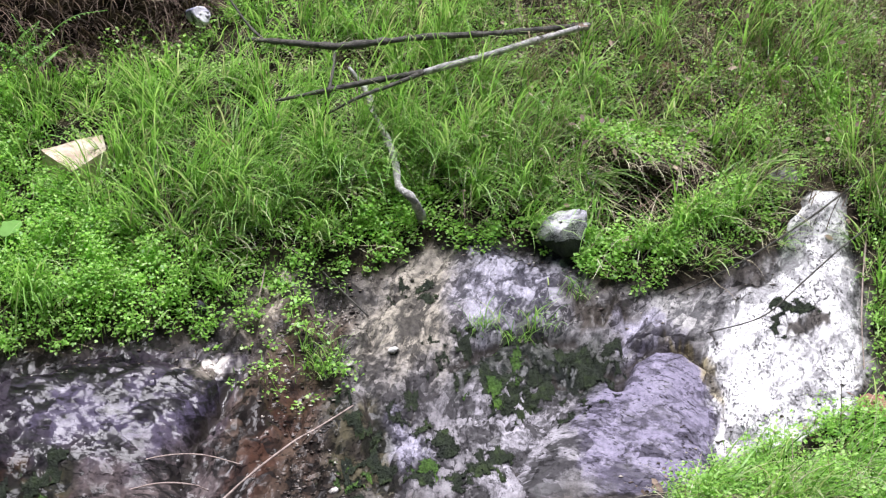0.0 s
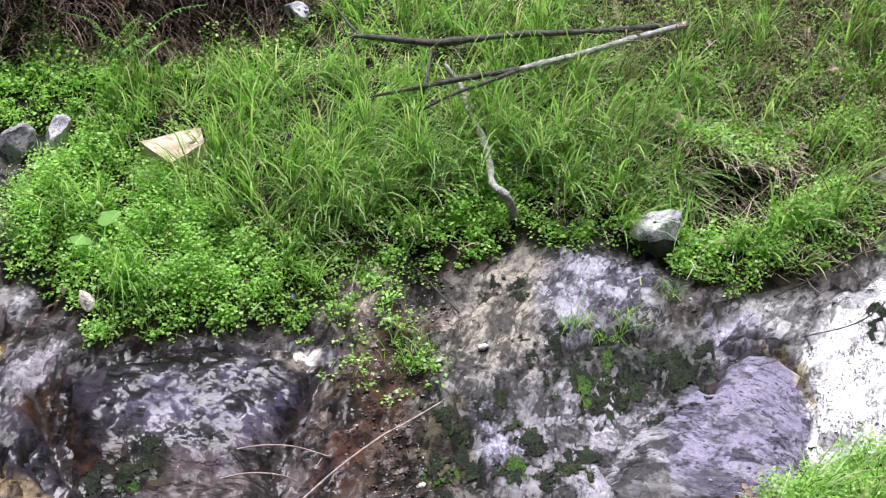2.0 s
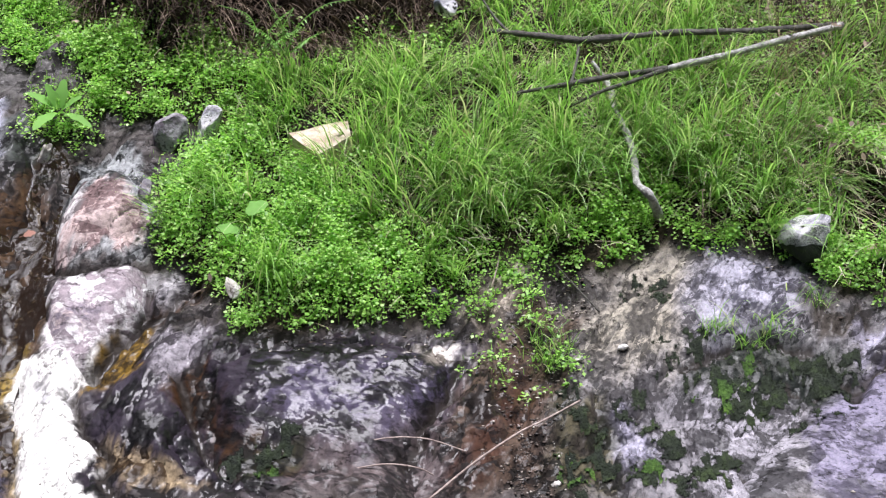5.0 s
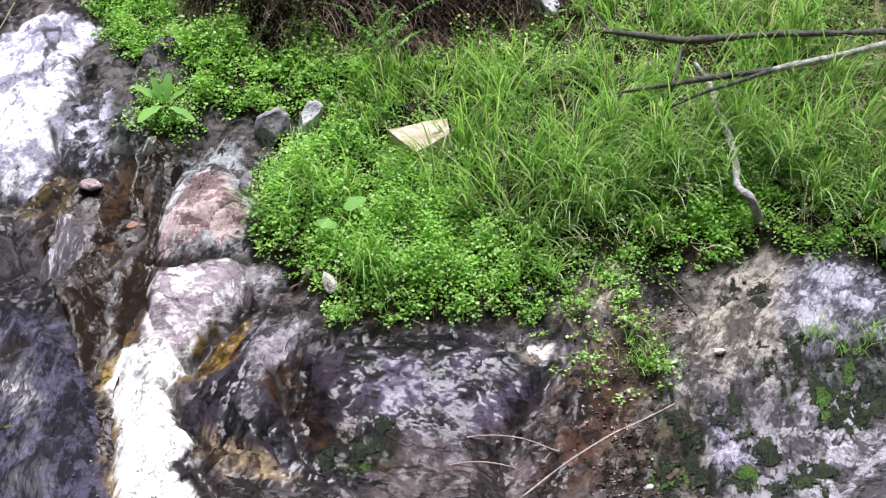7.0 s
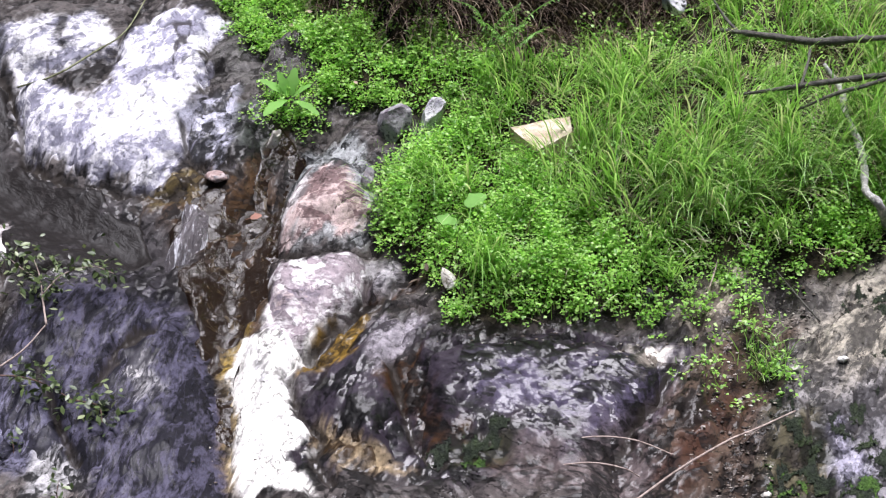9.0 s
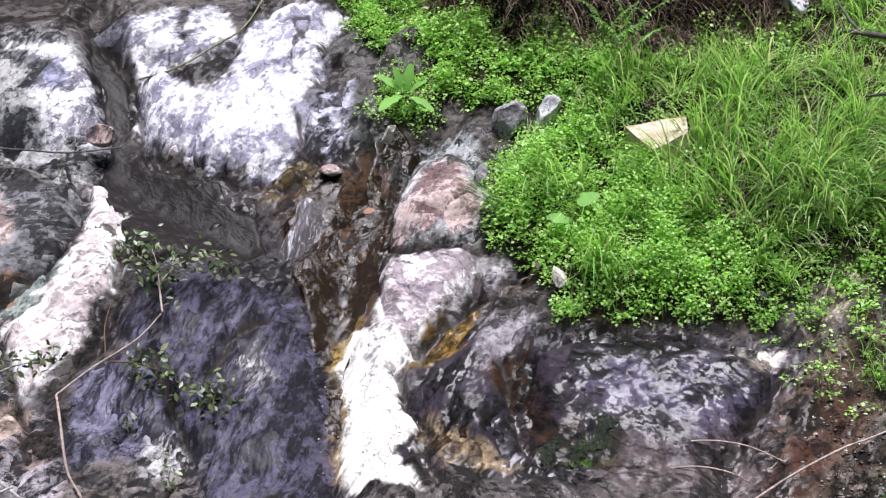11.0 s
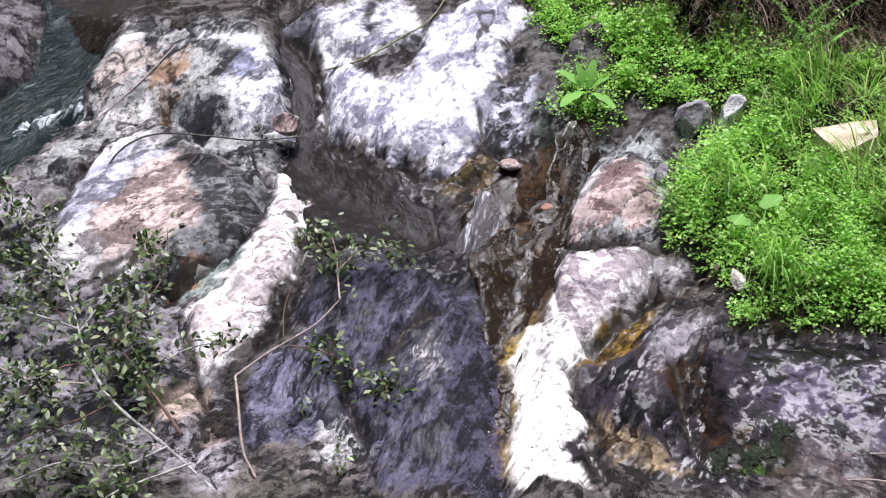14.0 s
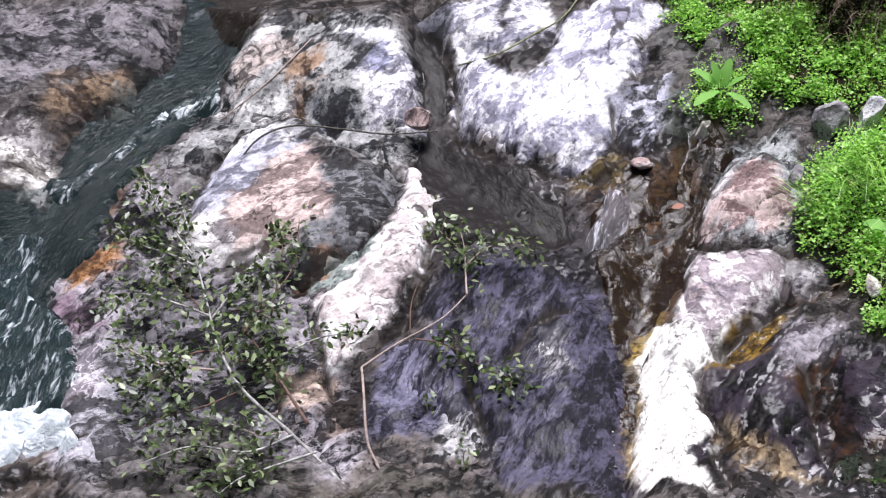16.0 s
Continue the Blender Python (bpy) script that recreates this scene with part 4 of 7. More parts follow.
    colour = n.mix(n.math("MULTIPLY", fleck, n.step(dashes, 0.0, 0.6, 0.2, 0.92)), colour, n.mix(0.5, (0.018, 0.016, 0.015), n.mix(1.0, deep, (0.2, 0.2, 0.2), "MULTIPLY")))
    colour = n.mix(0.3, colour, n.ramp(fine, (0.35, (0.45, 0.45, 0.45)), (0.65, (1.3, 1.3, 1.3))), "MULTIPLY")
    # Dark brown in the clefts, with an edge broken up by noise.
    in_cleft = n.add("Attribute", {"attribute_name": "cleft"}).outputs["Fac"]
    colour = n.mix(n.step(n.math("ADD", in_cleft, n.math("MULTIPLY", n.math("SUBTRACT", mid, 0.5), 0.8)), 0.35, 0.75, 0, 0.85), colour, (0.02, 0.016, 0.013))
    facet = n.bump(small, 0.35 * rugged, 1.0, n.bump(big, 0.4 * rugged, 1.0))
    b = n.bump(mid, 0.003 * (0.3 + 0.7 * rugged), 1.0, n.bump(mottle, 0.006 * (0.2 + 0.8 * rugged), 1.0, facet))
    b = n.bump(fine, 0.0009, 0.7, n.bump(fleck, -0.002, 0.7, n.bump(split, -0.005, 1.0, b)))
    crumple = chips(grain, 30.0)[0]
    water = n.bump(n.noise(grain, 30, 3, 0.55), 0.0014, 1.0, n.bump(n.noise(grain, 9, 3, 0.5), 0.005, 1.0, n.bump(crumple, 0.9 * glint, 1.0, n.bump(small, glint, 1.0, n.bump(big, 0.8 * glint, 1.0)))))
    film = n.step(n.noise(here, 7, 5, 0.6), 0.42, 0.56, soaked, 0.6 if kind == "wet" else 0.8)
    return n.done(Base_Color=colour, Roughness=n.step(wetness, 0, 0.5, 0.85, 0.5), Normal=b, Specular_IOR_Level=0.12,
                  Coat_Weight=n.math("MULTIPLY", wetness, film), Coat_Roughness=sheen, Coat_IOR=1.5, Coat_Normal=water)


BEDROCK = {}


def bedrock(turn, kind):
    if (turn, kind) not in BEDROCK:
        BEDROCK[turn, kind] = bedrock_material(turn, kind)
    return BEDROCK[turn, kind]


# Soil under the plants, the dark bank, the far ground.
values = rock_tones(gx, gy)
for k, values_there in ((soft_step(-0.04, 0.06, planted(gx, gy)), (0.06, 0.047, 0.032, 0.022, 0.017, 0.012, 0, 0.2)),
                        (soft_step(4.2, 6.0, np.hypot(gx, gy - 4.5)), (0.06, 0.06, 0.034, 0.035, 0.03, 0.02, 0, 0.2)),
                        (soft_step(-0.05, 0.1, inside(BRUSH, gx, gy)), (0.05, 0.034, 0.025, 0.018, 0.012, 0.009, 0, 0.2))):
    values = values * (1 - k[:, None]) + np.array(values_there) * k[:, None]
lay_rock_tones(ground_mesh, values, np.maximum(creases(gx, gy, 45, 700), 0.9 * grooved(gx, gy)) * soft_step(0.05, -0.05, planted(gx, gy)) * soft_step(4.0, 3.0, np.hypot(gx, gy - 4.5)))
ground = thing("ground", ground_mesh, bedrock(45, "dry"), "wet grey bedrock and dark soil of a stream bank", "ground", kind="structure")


# ---- boulders and outcrops ----
def outcrop(name, label, outline, height, edge, turn, relief, seed, step=0.0075, cells=0.1, long=2.0, ripple=0.004, folds=None, clefts=0.016, kind="dry"):
    """A rock that grows out of the ground: an outline on the plan, a domed top with ledges along the grain, closed below."""
    p = np.array(outline, float)
    (x0, y0), (x1, y1) = p.min(0) - 0.07, p.max(0) + 0.07
    X, Y = np.meshgrid(np.arange(x0, x1, step), np.arange(y0, y1, step), indexing="ij")
    rock = broken(X, Y, turn, cells, long, seed)[0]
    u, w = turned(X, Y, turn)
    d = inside(outline, X + 0.012 * fbm(X * 6, Y * 6, 3, seed + 50), Y + 0.012 * fbm(X * 6, Y * 6, 3, seed + 60))
    d = d + 0.003 * rock + 0.003 * fbm(X * 20, Y * 20, 2, seed + 55, 0.5)
    rise = np.sin(0.5 * math.pi * np.clip(d / edge, 0, 1)) ** 0.9
    top = land(X, Y, False) + height * rise
    top = top + (0.35 + 0.65 * rise) * relief * (rock + 0.5 * ridged(u * 4, w * 9, 4, seed + 80)) + ripple * fbm(u * 9, w * 17, 4, seed + 90, 0.6)
    if folds:
        a, b = turned(X + 0.05 * fbm(X * 5, Y * 5, 2, seed + 96), Y + 0.05 * fbm(X * 5, Y * 5, 2, seed + 97), folds[0])
        top = top + folds[1] * (0.4 + 0.6 * rise) * (ridged(a * 3.5, b * 11, 3, seed + 98) + 0.4 * fbm(a * 14, b * 30, 2, seed + 99))
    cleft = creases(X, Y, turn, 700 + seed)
    cleft_dark = np.maximum(cleft * min(1.0, clefts / 0.012), 0.9 * grooved(X, Y))
    top = top - 0.012 + 1.2 * np.clip(d, -1, 0) - clefts * cleft
    keep = d > -0.035
    cell = keep[:-1, :-1] & keep[1:, :-1] & keep[1:, 1:] & keep[:-1, 1:]
    nx, ny = X.shape
    total = nx * ny
    quads = grid_faces(nx, ny)[cell.ravel()]
    bottom = quads[:, ::-1] + total
    edges = np.concatenate([quads[:, [0, 1]], quads[:, [1, 2]], quads[:, [2, 3]], quads[:, [3, 0]]])
    code, twin = edges[:, 0] * total + edges[:, 1], edges[:, 1] * total + edges[:, 0]
    rim = edges[~np.isin(code, twin)]
    walls = np.stack([rim[:, 1], rim[:, 0], rim[:, 0] + total, rim[:, 1] + total], 1)
    low = np.minimum(top - 0.03, land(X, Y, False) - 0.09)
    v = np.vstack([np.stack([X.ravel(), Y.ravel(), top.ravel()], 1), np.stack([X.ravel(), Y.ravel(), low.ravel()], 1)])
    used, faces = np.unique(np.vstack([quads, bottom, walls]), return_inverse=True)
    v = v[used]
    me = mesh_of(name, v, faces.reshape(-1, 4))
    lay_rock_tones(me, rock_tones(v[:, 0], v[:, 1]), np.r_[cleft_dark.ravel(), cleft_dark.ravel()][used])
    at = centred(me)
    ob = thing(name, me, bedrock(turn, kind), label, "boulder" if name == "boulder" else "rock")
    ob.location = at
    return ob


WHITE_RIGHT = [(2.26, 4.02), (2.39, 4.15), (2.52, 4.15), (2.63, 4.25), (2.79, 4.38), (2.93, 4.31), (2.84, 4.14), (2.78, 3.97), (2.66, 3.77), (2.50, 3.60), (2.26, 3.56), (2.11, 3.68), (2.16, 3.85)]
outcrop("boulder", "bleached white marble outcrop with black lichen specks beside the grass", WHITE_RIGHT, 0.06, 0.12, 60, 0.008, 3, ripple=0.004, clefts=0.004, kind="lichen")
outcrop("boulder", "smooth rounded purple-grey wet rock dome", [(1.89, 4.06), (2.04, 4.09), (2.16, 4.04), (2.20, 3.93), (2.15, 3.76), (2.06, 3.62), (1.85, 3.32), (1.57, 3.31), (1.34, 3.69), (1.49, 3.88), (1.76, 4.01)], 0.085, 0.2, -40, 0.003, 5, ripple=0.0012, kind="smooth", clefts=0.0)
outcrop("rock_slab", "weathered pale grey schist slab under the bank", [(1.05, 4.23), (1.15, 4.38), (1.28, 4.49), (1.47, 4.58), (1.66, 4.58), (1.80, 4.49), (1.90, 4.39), (1.88, 4.23), (1.78, 4.19), (1.58, 4.20), (1.37, 4.16), (1.24, 4.12)], 0.04, 0.12, 50, 0.012, 7, ripple=0.006, kind="worn")
outcrop("rock_slab", "low mossy grey schist slab at the foot of the slope", [(1.02, 3.73), (1.08, 3.96), (1.20, 4.01), (1.41, 4.00), (1.60, 3.97), (1.79, 4.02), (1.86, 3.96), (1.67, 3.85), (1.56, 3.68), (1.53, 3.48), (1.24, 3.33), (1.06, 3.46)], 0.035, 0.12, 80, 0.012, 9, ripple=0.006)
outcrop("rock_slab", "flat grey rock ledge below green herbs", [(1.93, 4.12), (2.17, 4.23), (2.37, 4.20), (2.48, 4.15), (2.32, 4.03), (2.23, 3.98), (2.08, 4.05)], 0.03, 0.06, 20, 0.008, 11)
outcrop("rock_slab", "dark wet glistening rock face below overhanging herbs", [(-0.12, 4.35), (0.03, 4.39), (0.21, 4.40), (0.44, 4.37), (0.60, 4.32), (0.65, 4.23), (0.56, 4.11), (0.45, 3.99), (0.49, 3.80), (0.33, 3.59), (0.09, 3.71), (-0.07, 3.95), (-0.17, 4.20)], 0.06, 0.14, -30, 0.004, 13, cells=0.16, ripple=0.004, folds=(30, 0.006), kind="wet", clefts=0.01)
outcrop("boulder", "grey and green banded rock ring at the stream's edge", [(-0.66, 4.89), (-0.65, 5.12), (-0.58, 5.26), (-0.46, 5.30), (-0.34, 5.21), (-0.29, 5.12), (-0.26, 4.90), (-0.29, 4.82), (-0.38, 4.80), (-0.55, 4.79)], 0.03, 0.05, 60, 0.012, 15, cells=0.06, kind="worn")
outcrop("boulder", "pinkish brown gneiss boulder with white grain", [(-0.65, 4.88), (-0.63, 5.08), (-0.57, 5.22), (-0.46, 5.22), (-0.37, 5.12), (-0.32, 5.03), (-0.32, 4.89), (-0.39, 4.84), (-0.50, 4.84), (-0.57, 4.81)], 0.075, 0.1, 40, 0.008, 17, cells=0.12, kind="worn")
outcrop("boulder", "white and pink streaked boulder in the stream", [(-0.67, 4.68), (-0.63, 4.75), (-0.53, 4.77), (-0.37, 4.77), (-0.32, 4.74), (-0.33, 4.65), (-0.35, 4.60), (-0.43, 4.55), (-0.49, 4.47), (-0.55, 4.48), (-0.63, 4.50), (-0.67, 4.61)], 0.07, 0.09, -20, 0.006, 19, kind="worn")
outcrop("boulder", "bleached white tongue of rock with painted sunlit glare", [(-0.74, 4.52), (-0.69, 4.53), (-0.59, 4.51), (-0.49, 4.46), (-0.52, 4.40), (-0.56, 4.35), (-0.54, 4.22), (-0.46, 4.13), (-0.47, 4.06), (-0.49, 4.02), (-0.47, 3.94), (-0.43, 3.75), (-0.69, 3.74), (-0.73, 3.99), (-0.74, 4.18), (-0.77, 4.38)], 0.05, 0.06, 70, 0.004, 21, ripple=0.006, clefts=0.003, kind="worn")
outcrop("boulder", "wet brown rock hump with painted silver glints", [(-0.53, 4.21), (-0.47, 4.33), (-0.34, 4.45), (-0.20, 4.51), (-0.13, 4.38), (-0.16, 4.22), (-0.23, 4.11), (-0.20, 3.99), (-0.30, 3.98), (-0.40, 4.07)], 0.06, 0.12, 60, 0.008, 23, cells=0.1, ripple=0.005, folds=(65, 0.006), kind="wet", clefts=0.012)
outcrop("rock_slab", "dark rippled wet rock shelf", [(-0.43, 4.04), (-0.34, 3.96), (-0.17, 3.94), (-0.03, 3.95), (0.11, 3.82), (0.02, 3.62), (-0.29, 3.67), (-0.41, 3.87)], 0.04, 0.1, -30, 0.006, 25, cells=0.12, ripple=0.005, folds=(-30, 0.006), kind="wet", clefts=0.012)
outcrop("boulder", "large sunlit white marble boulder above the stream", [(-1.71, 5.42), (-1.56, 5.48), (-1.43, 5.50), (-1.32, 5.53), (-1.34, 5.66), (-1.26, 5.82), (-1.16, 5.92), (-0.94, 5.90), (-0.91, 5.78), (-0.98, 5.69), (-0.96, 5.53), (-0.96, 5.43), (-1.01, 5.33), (-1.01, 5.21), (-1.06, 5.09), (-1.11, 5.07), (-1.21, 5.07), (-1.31, 5.06), (-1.41, 5.11), (-1.48, 5.15), (-1.61, 5.19), (-1.66, 5.33)], 0.1, 0.1, 60, 0.009, 27, cells=0.16, ripple=0.006, clefts=0.01, kind="worn")
outcrop("boulder", "white and grey rocks at the edge of the pool", [(-1.96, 5.62), (-1.64, 5.82), (-1.26, 5.84), (-1.22, 5.65), (-1.36, 5.48), (-1.50, 5.44), (-1.70, 5.52)], 0.08, 0.08, 20, 0.012, 29, cells=0.14, kind="worn")
outcrop("boulder", "blue-grey and white weathered boulder with rusty stain", [(-2.64, 5.13), (-2.63, 5.39), (-3.12, 6.74), (-2.96, 6.89), (-2.76, 6.92), (-2.36, 6.71), (-1.79, 5.38), (-1.72, 5.20), (-1.87, 5.07), (-2.01, 5.06), (-2.27, 5.11), (-2.42, 4.97)], 0.11, 0.12, 70, 0.012, 31, cells=0.13, kind="worn")
outcrop("boulder", "large pink and blue-grey banded boulder", [(-2.47, 4.30), (-2.43, 4.51), (-2.45, 4.78), (-2.42, 4.97), (-2.27, 5.09), (-2.15, 5.10), (-1.99, 5.00), (-1.83, 4.96), (-1.74, 4.91), (-1.72, 4.74), (-1.77, 4.56), (-1.84, 4.45), (-1.88, 4.34), (-2.00, 4.39), (-2.24, 4.31)], 0.1, 0.14, 45, 0.01, 33, cells=0.2, folds=(50, 0.006), kind="worn")
outcrop("boulder", "blazing white slanting marble slab", [(-1.76, 4.99), (-1.66, 4.99), (-1.59, 4.81), (-1.57, 4.64), (-1.52, 4.53), (-1.57, 4.38), (-1.59, 4.31), (-1.62, 4.22), (-1.70, 4.06), (-1.77, 4.11), (-1.85, 4.23), (-1.85, 4.31), (-1.79, 4.41), (-1.76, 4.57), (-1.73, 4.74), (-1.72, 4.85)], 0.05, 0.06, 52, 0.01, 35, cells=0.1, long=3.5, kind="worn")
outcrop("rock_slab", "smooth dark purple slate slope with running water", [(-1.49, 4.36), (-1.48, 4.51), (-1.35, 4.64), (-1.12, 4.64), (-0.93, 4.48), (-0.78, 4.32), (-0.72, 4.13), (-0.67, 3.78), (-0.66, 3.51), (-1.00, 3.47), (-1.14, 3.89), (-1.33, 3.94), (-1.54, 4.05)], 0.05, 0.14, 80, 0.006, 37, long=4.0, ripple=0.005, folds=(75, 0.006), kind="slate", clefts=0.006)
outcrop("boulder", "tan stone wedged under the shrub", [(-1.86, 3.92), (-1.74, 4.02), (-1.66, 3.96), (-1.68, 3.86), (-1.80, 3.82)], 0.05, 0.04, 20, 0.003, 39, cells=0.2, kind="worn")
outcrop("boulder", "lichen-grey broken rock below the shrub", [(-2.62, 3.82), (-2.43, 4.06), (-2.21, 4.03), (-2.03, 3.86), (-1.81, 3.79), (-1.57, 3.76), (-1.42, 3.54), (-1.53, 3.25), (-2.12, 3.10), (-2.45, 3.55)], 0.05, 0.1, 20, 0.014, 41, cells=0.13)
outcrop("boulder", "rusty grey rocks beside the cascade", [(-3.60, 4.70), (-3.65, 5.03), (-3.45, 5.23), (-3.19, 5.43), (-2.94, 5.46), (-2.84, 5.26), (-2.89, 5.03), (-3.09, 4.77), (-3.24, 4.68)], 0.1, 0.12, 10, 0.013, 43, kind="worn")
outcrop("boulder", "rusty flat rock at the cascade's edge", [(-3.54, 4.30), (-3.49, 4.60), (-3.19, 4.75), (-3.03, 4.68), (-3.00, 4.55), (-3.16, 4.45)], 0.05, 0.06, 10, 0.01, 45)
outcrop("boulder", "brown grey ledge stone between the boulders", [(-1.99, 4.91), (-1.98, 4.95), (-1.83, 4.97), (-1.78, 4.96), (-1.79, 4.89), (-1.93, 4.87)], 0.07, 0.03, 10, 0.006, 47, cells=0.2)
outcrop("boulder", "dark wet knob of rock in the brook", [(-0.92, 5.11), (-0.88, 5.30), (-0.75, 5.28), (-0.71, 5.00), (-0.84, 4.92)], 0.05, 0.08, 70, 0.014, 49)
outcrop("boulder", "lavender and white streaked wet rock beside the brook", [(-0.91, 5.05), (-0.89, 5.20), (-0.84, 5.31), (-0.79, 5.36), (-0.73, 5.25), (-0.73, 5.08), (-0.80, 5.00)], 0.06, 0.07, 60, 0.014, 53, cells=0.07, kind="worn")
outcrop("boulder", "narrow dark wet rock splitting the brook", [(-0.71, 5.07), (-0.70, 5.19), (-0.64, 5.28), (-0.61, 5.22), (-0.64, 5.07), (-0.68, 5.00)], 0.05, 0.05, 60, 0.012, 55, cells=0.06)
outcrop("boulder", "grey rock with a pale cap under the herbs", [(-0.78, 5.48), (-0.76, 5.65), (-0.70, 5.75), (-0.64, 5.78), (-0.57, 5.68), (-0.53, 5.56), (-0.61, 5.48)], 0.06, 0.08, 30, 0.015, 57, cells=0.08)
outcrop("boulder", "low brown wet rock at the pool of the brook", [(-1.09, 5.06), (-1.04, 5.14), (-0.93, 5.07), (-0.90, 4.99), (-0.99, 4.95)], 0.03, 0.06, 10, 0.01, 59, cells=0.06)
outcrop("boulder", "grey gravelly ledge at the edge of the herbs", [(-0.46, 5.27), (-0.36, 5.33), (-0.25, 5.29), (-0.27, 5.18), (-0.39, 5.17)], 0.035, 0.06, 10, 0.012, 61, cells=0.06)

# ---- vegetation ----
def leaf_material(name, stops, gloss=0.5, thin=0.35):
    n = Nodes(name)
    r = n.add("NewGeometry").outputs["Random Per Island"]
    colour = n.ramp(r, *stops)
    colour = n.mix(0.35, colour, n.ramp(n.noise(n.coords(), 9, 3), (0.3, (0.5, 0.5, 0.5)), (0.7, (1.3, 1.3, 1.3))), "MULTIPLY")
    n.done(Base_Color=colour, Roughness=gloss)
    t = n.add("BsdfTranslucent", Color=n.mix(1.0, colour, (1.2, 1.25, 0.85), "MULTIPLY"))
    m = n.add("MixShader", i0=thin, i1=n.shader.outputs[0], i2=t.outputs[0])
    n.tree.links.new(m.outputs[0], n.tree.nodes["Material Output"].inputs[0])
    return n.mat


GRASS = leaf_material("grass_green", [(0.0, (0.05, 0.13, 0.02)), (0.25, (0.15, 0.32, 0.055)), (0.6, (0.27, 0.49, 0.12)), (0.88, (0.41, 0.59, 0.21)), (1.0, (0.55, 0.53, 0.36))], 0.35, 0.45)
STRAW = leaf_material("dry_straw", [(0.0, (0.2, 0.16, 0.11)), (0.5, (0.36, 0.315, 0.21)), (1.0, (0.62, 0.57, 0.44))], 0.7, 0.2)
HERB = leaf_material("fresh_herb_leaf", [(0.0, (0.11, 0.27, 0.04)), (0.4, (0.26, 0.5, 0.09)), (0.85, (0.39, 0.62, 0.16)), (1.0, (0.5, 0.67, 0.28))], 0.4, 0.5)
NEEDLE = leaf_material("brown_dry_needles", [(0.0, (0.06, 0.042, 0.032)), (0.6, (0.18, 0.125, 0.09)), (1.0, (0.38, 0.29, 0.22))], 0.8, 0.15)

rng = np.random.default_rng(7)


def sown(count, box, chance):
    """Random places on the plan, kept by chance(x, y) between 0 and 1."""
    x0, x1, y0, y1 = box
    x, y = rng.uniform(x0, x1, count), rng.uniform(y0, y1, count)
    keep = rng.uniform(size=count) < chance(x, y)
    return x[keep], y[keep]



# ---- water ----
def water_material(name, deep, foam, streaks, amount, turn=60.0, chop=0.05, gleam=0.5, scale=5.0, rough=0.06):
    n = Nodes(name)
    grain = n.coords(turn, (1, streaks, 1))
    lines = n.noise(grain, scale, 7, 0.68, 0.8)
    white = n.step(lines, 0.62 - amount, 0.75 - amount)
    ripple = n.bump(n.noise(grain, 16, 5, 0.6, 1.2), chop, 1.0)
    colour = n.mix(white, deep, foam)
    return n.done(Base_Color=colour, Roughness=n.step(white, 0, 1, rough, 0.6), Normal=ripple, Specular_IOR_Level=gleam)


WATER_FAST = water_material("rushing_water", (0.006, 0.012, 0.012), (0.26, 0.29, 0.3), 4.0, 0.0, 60, 0.02, 0.2, 2.4)
WATER_POOL = water_material("still_pool_water", (0.014, 0.011, 0.008), (0.05, 0.048, 0.042), 2.0, -0.1, 0, 0.02, 0.2)
FOAM = water_material("white_foam", (0.38, 0.42, 0.44), (0.74, 0.77, 0.79), 1.5, 0.1, 0, 0.02, 0.2, 14.0)
WATER_RAPID = water_material("broken_water", (0.01, 0.018, 0.018), (0.5, 0.54, 0.56), 3.5, 0.09, 50, 0.012, 0.2, 9.0)
WATER_FALL = water_material("falling_water", (0.01, 0.02, 0.021), (0.5, 0.55, 0.57), 4.5, 0.08, 95, 0.02, 0.2, 7.0)


def water_sheet(name, label, outline, material, level=None, lift=0.03, waves=0.012, step=0.014, swift=1.0):
    """A body of water over the bed: a sheet with ripples, closed down to the bed by its rim."""
    p = np.array(outline, float)
    (x0, y0), (x1, y1) = p.min(0) - 0.1, p.max(0) + 0.1
    X, Y = np.meshgrid(np.arange(x0, x1, step), np.arange(y0, y1, step), indexing="ij")
    d = inside(outline, X + 0.04 * fbm(X * 6, Y * 6, 3, 3), Y + 0.04 * fbm(X * 6, Y * 6, 3, 4))
    Z = np.full(X.shape, level) if level is not None else land(X, Y, False) + lift
    u, w = turned(X, Y, 60)
    Z = Z + waves * fbm(u * 7 * swift, w * 20 * swift ** 0.5, 4, 12) * (1 if level is None else 0.25) + np.clip(d, -1, 0.0) * 1.6
    keep = d > -0.09
    cell = keep[:-1, :-1] & keep[1:, :-1] & keep[1:, 1:] & keep[:-1, 1:]
    quads = grid_faces(*X.shape)[cell.ravel()]
    used, faces = np.unique(quads, return_inverse=True)
    v = np.stack([X.ravel(), Y.ravel(), Z.ravel()], 1)[used]
    return thing(name, mesh_of(name, v, faces.reshape(-1, 4)), material, label, "water", kind="structure")


water_sheet("water_pool", "dark still pool above the rocks", POOL, WATER_POOL, POOL_LEVEL)
water_sheet("water_cascade", "green rushing cascade with white streaks", CASCADE, WATER_FAST, None, 0.03, 0.009)
water_sheet("water_foam", "white foam below the cascade", [(-2.82, 3.64), (-2.63, 3.75), (-2.47, 3.67), (-2.38, 3.60), (-2.47, 3.57), (-2.75, 3.52)], FOAM, None, 0.045, 0.035, 0.01, 2.0)
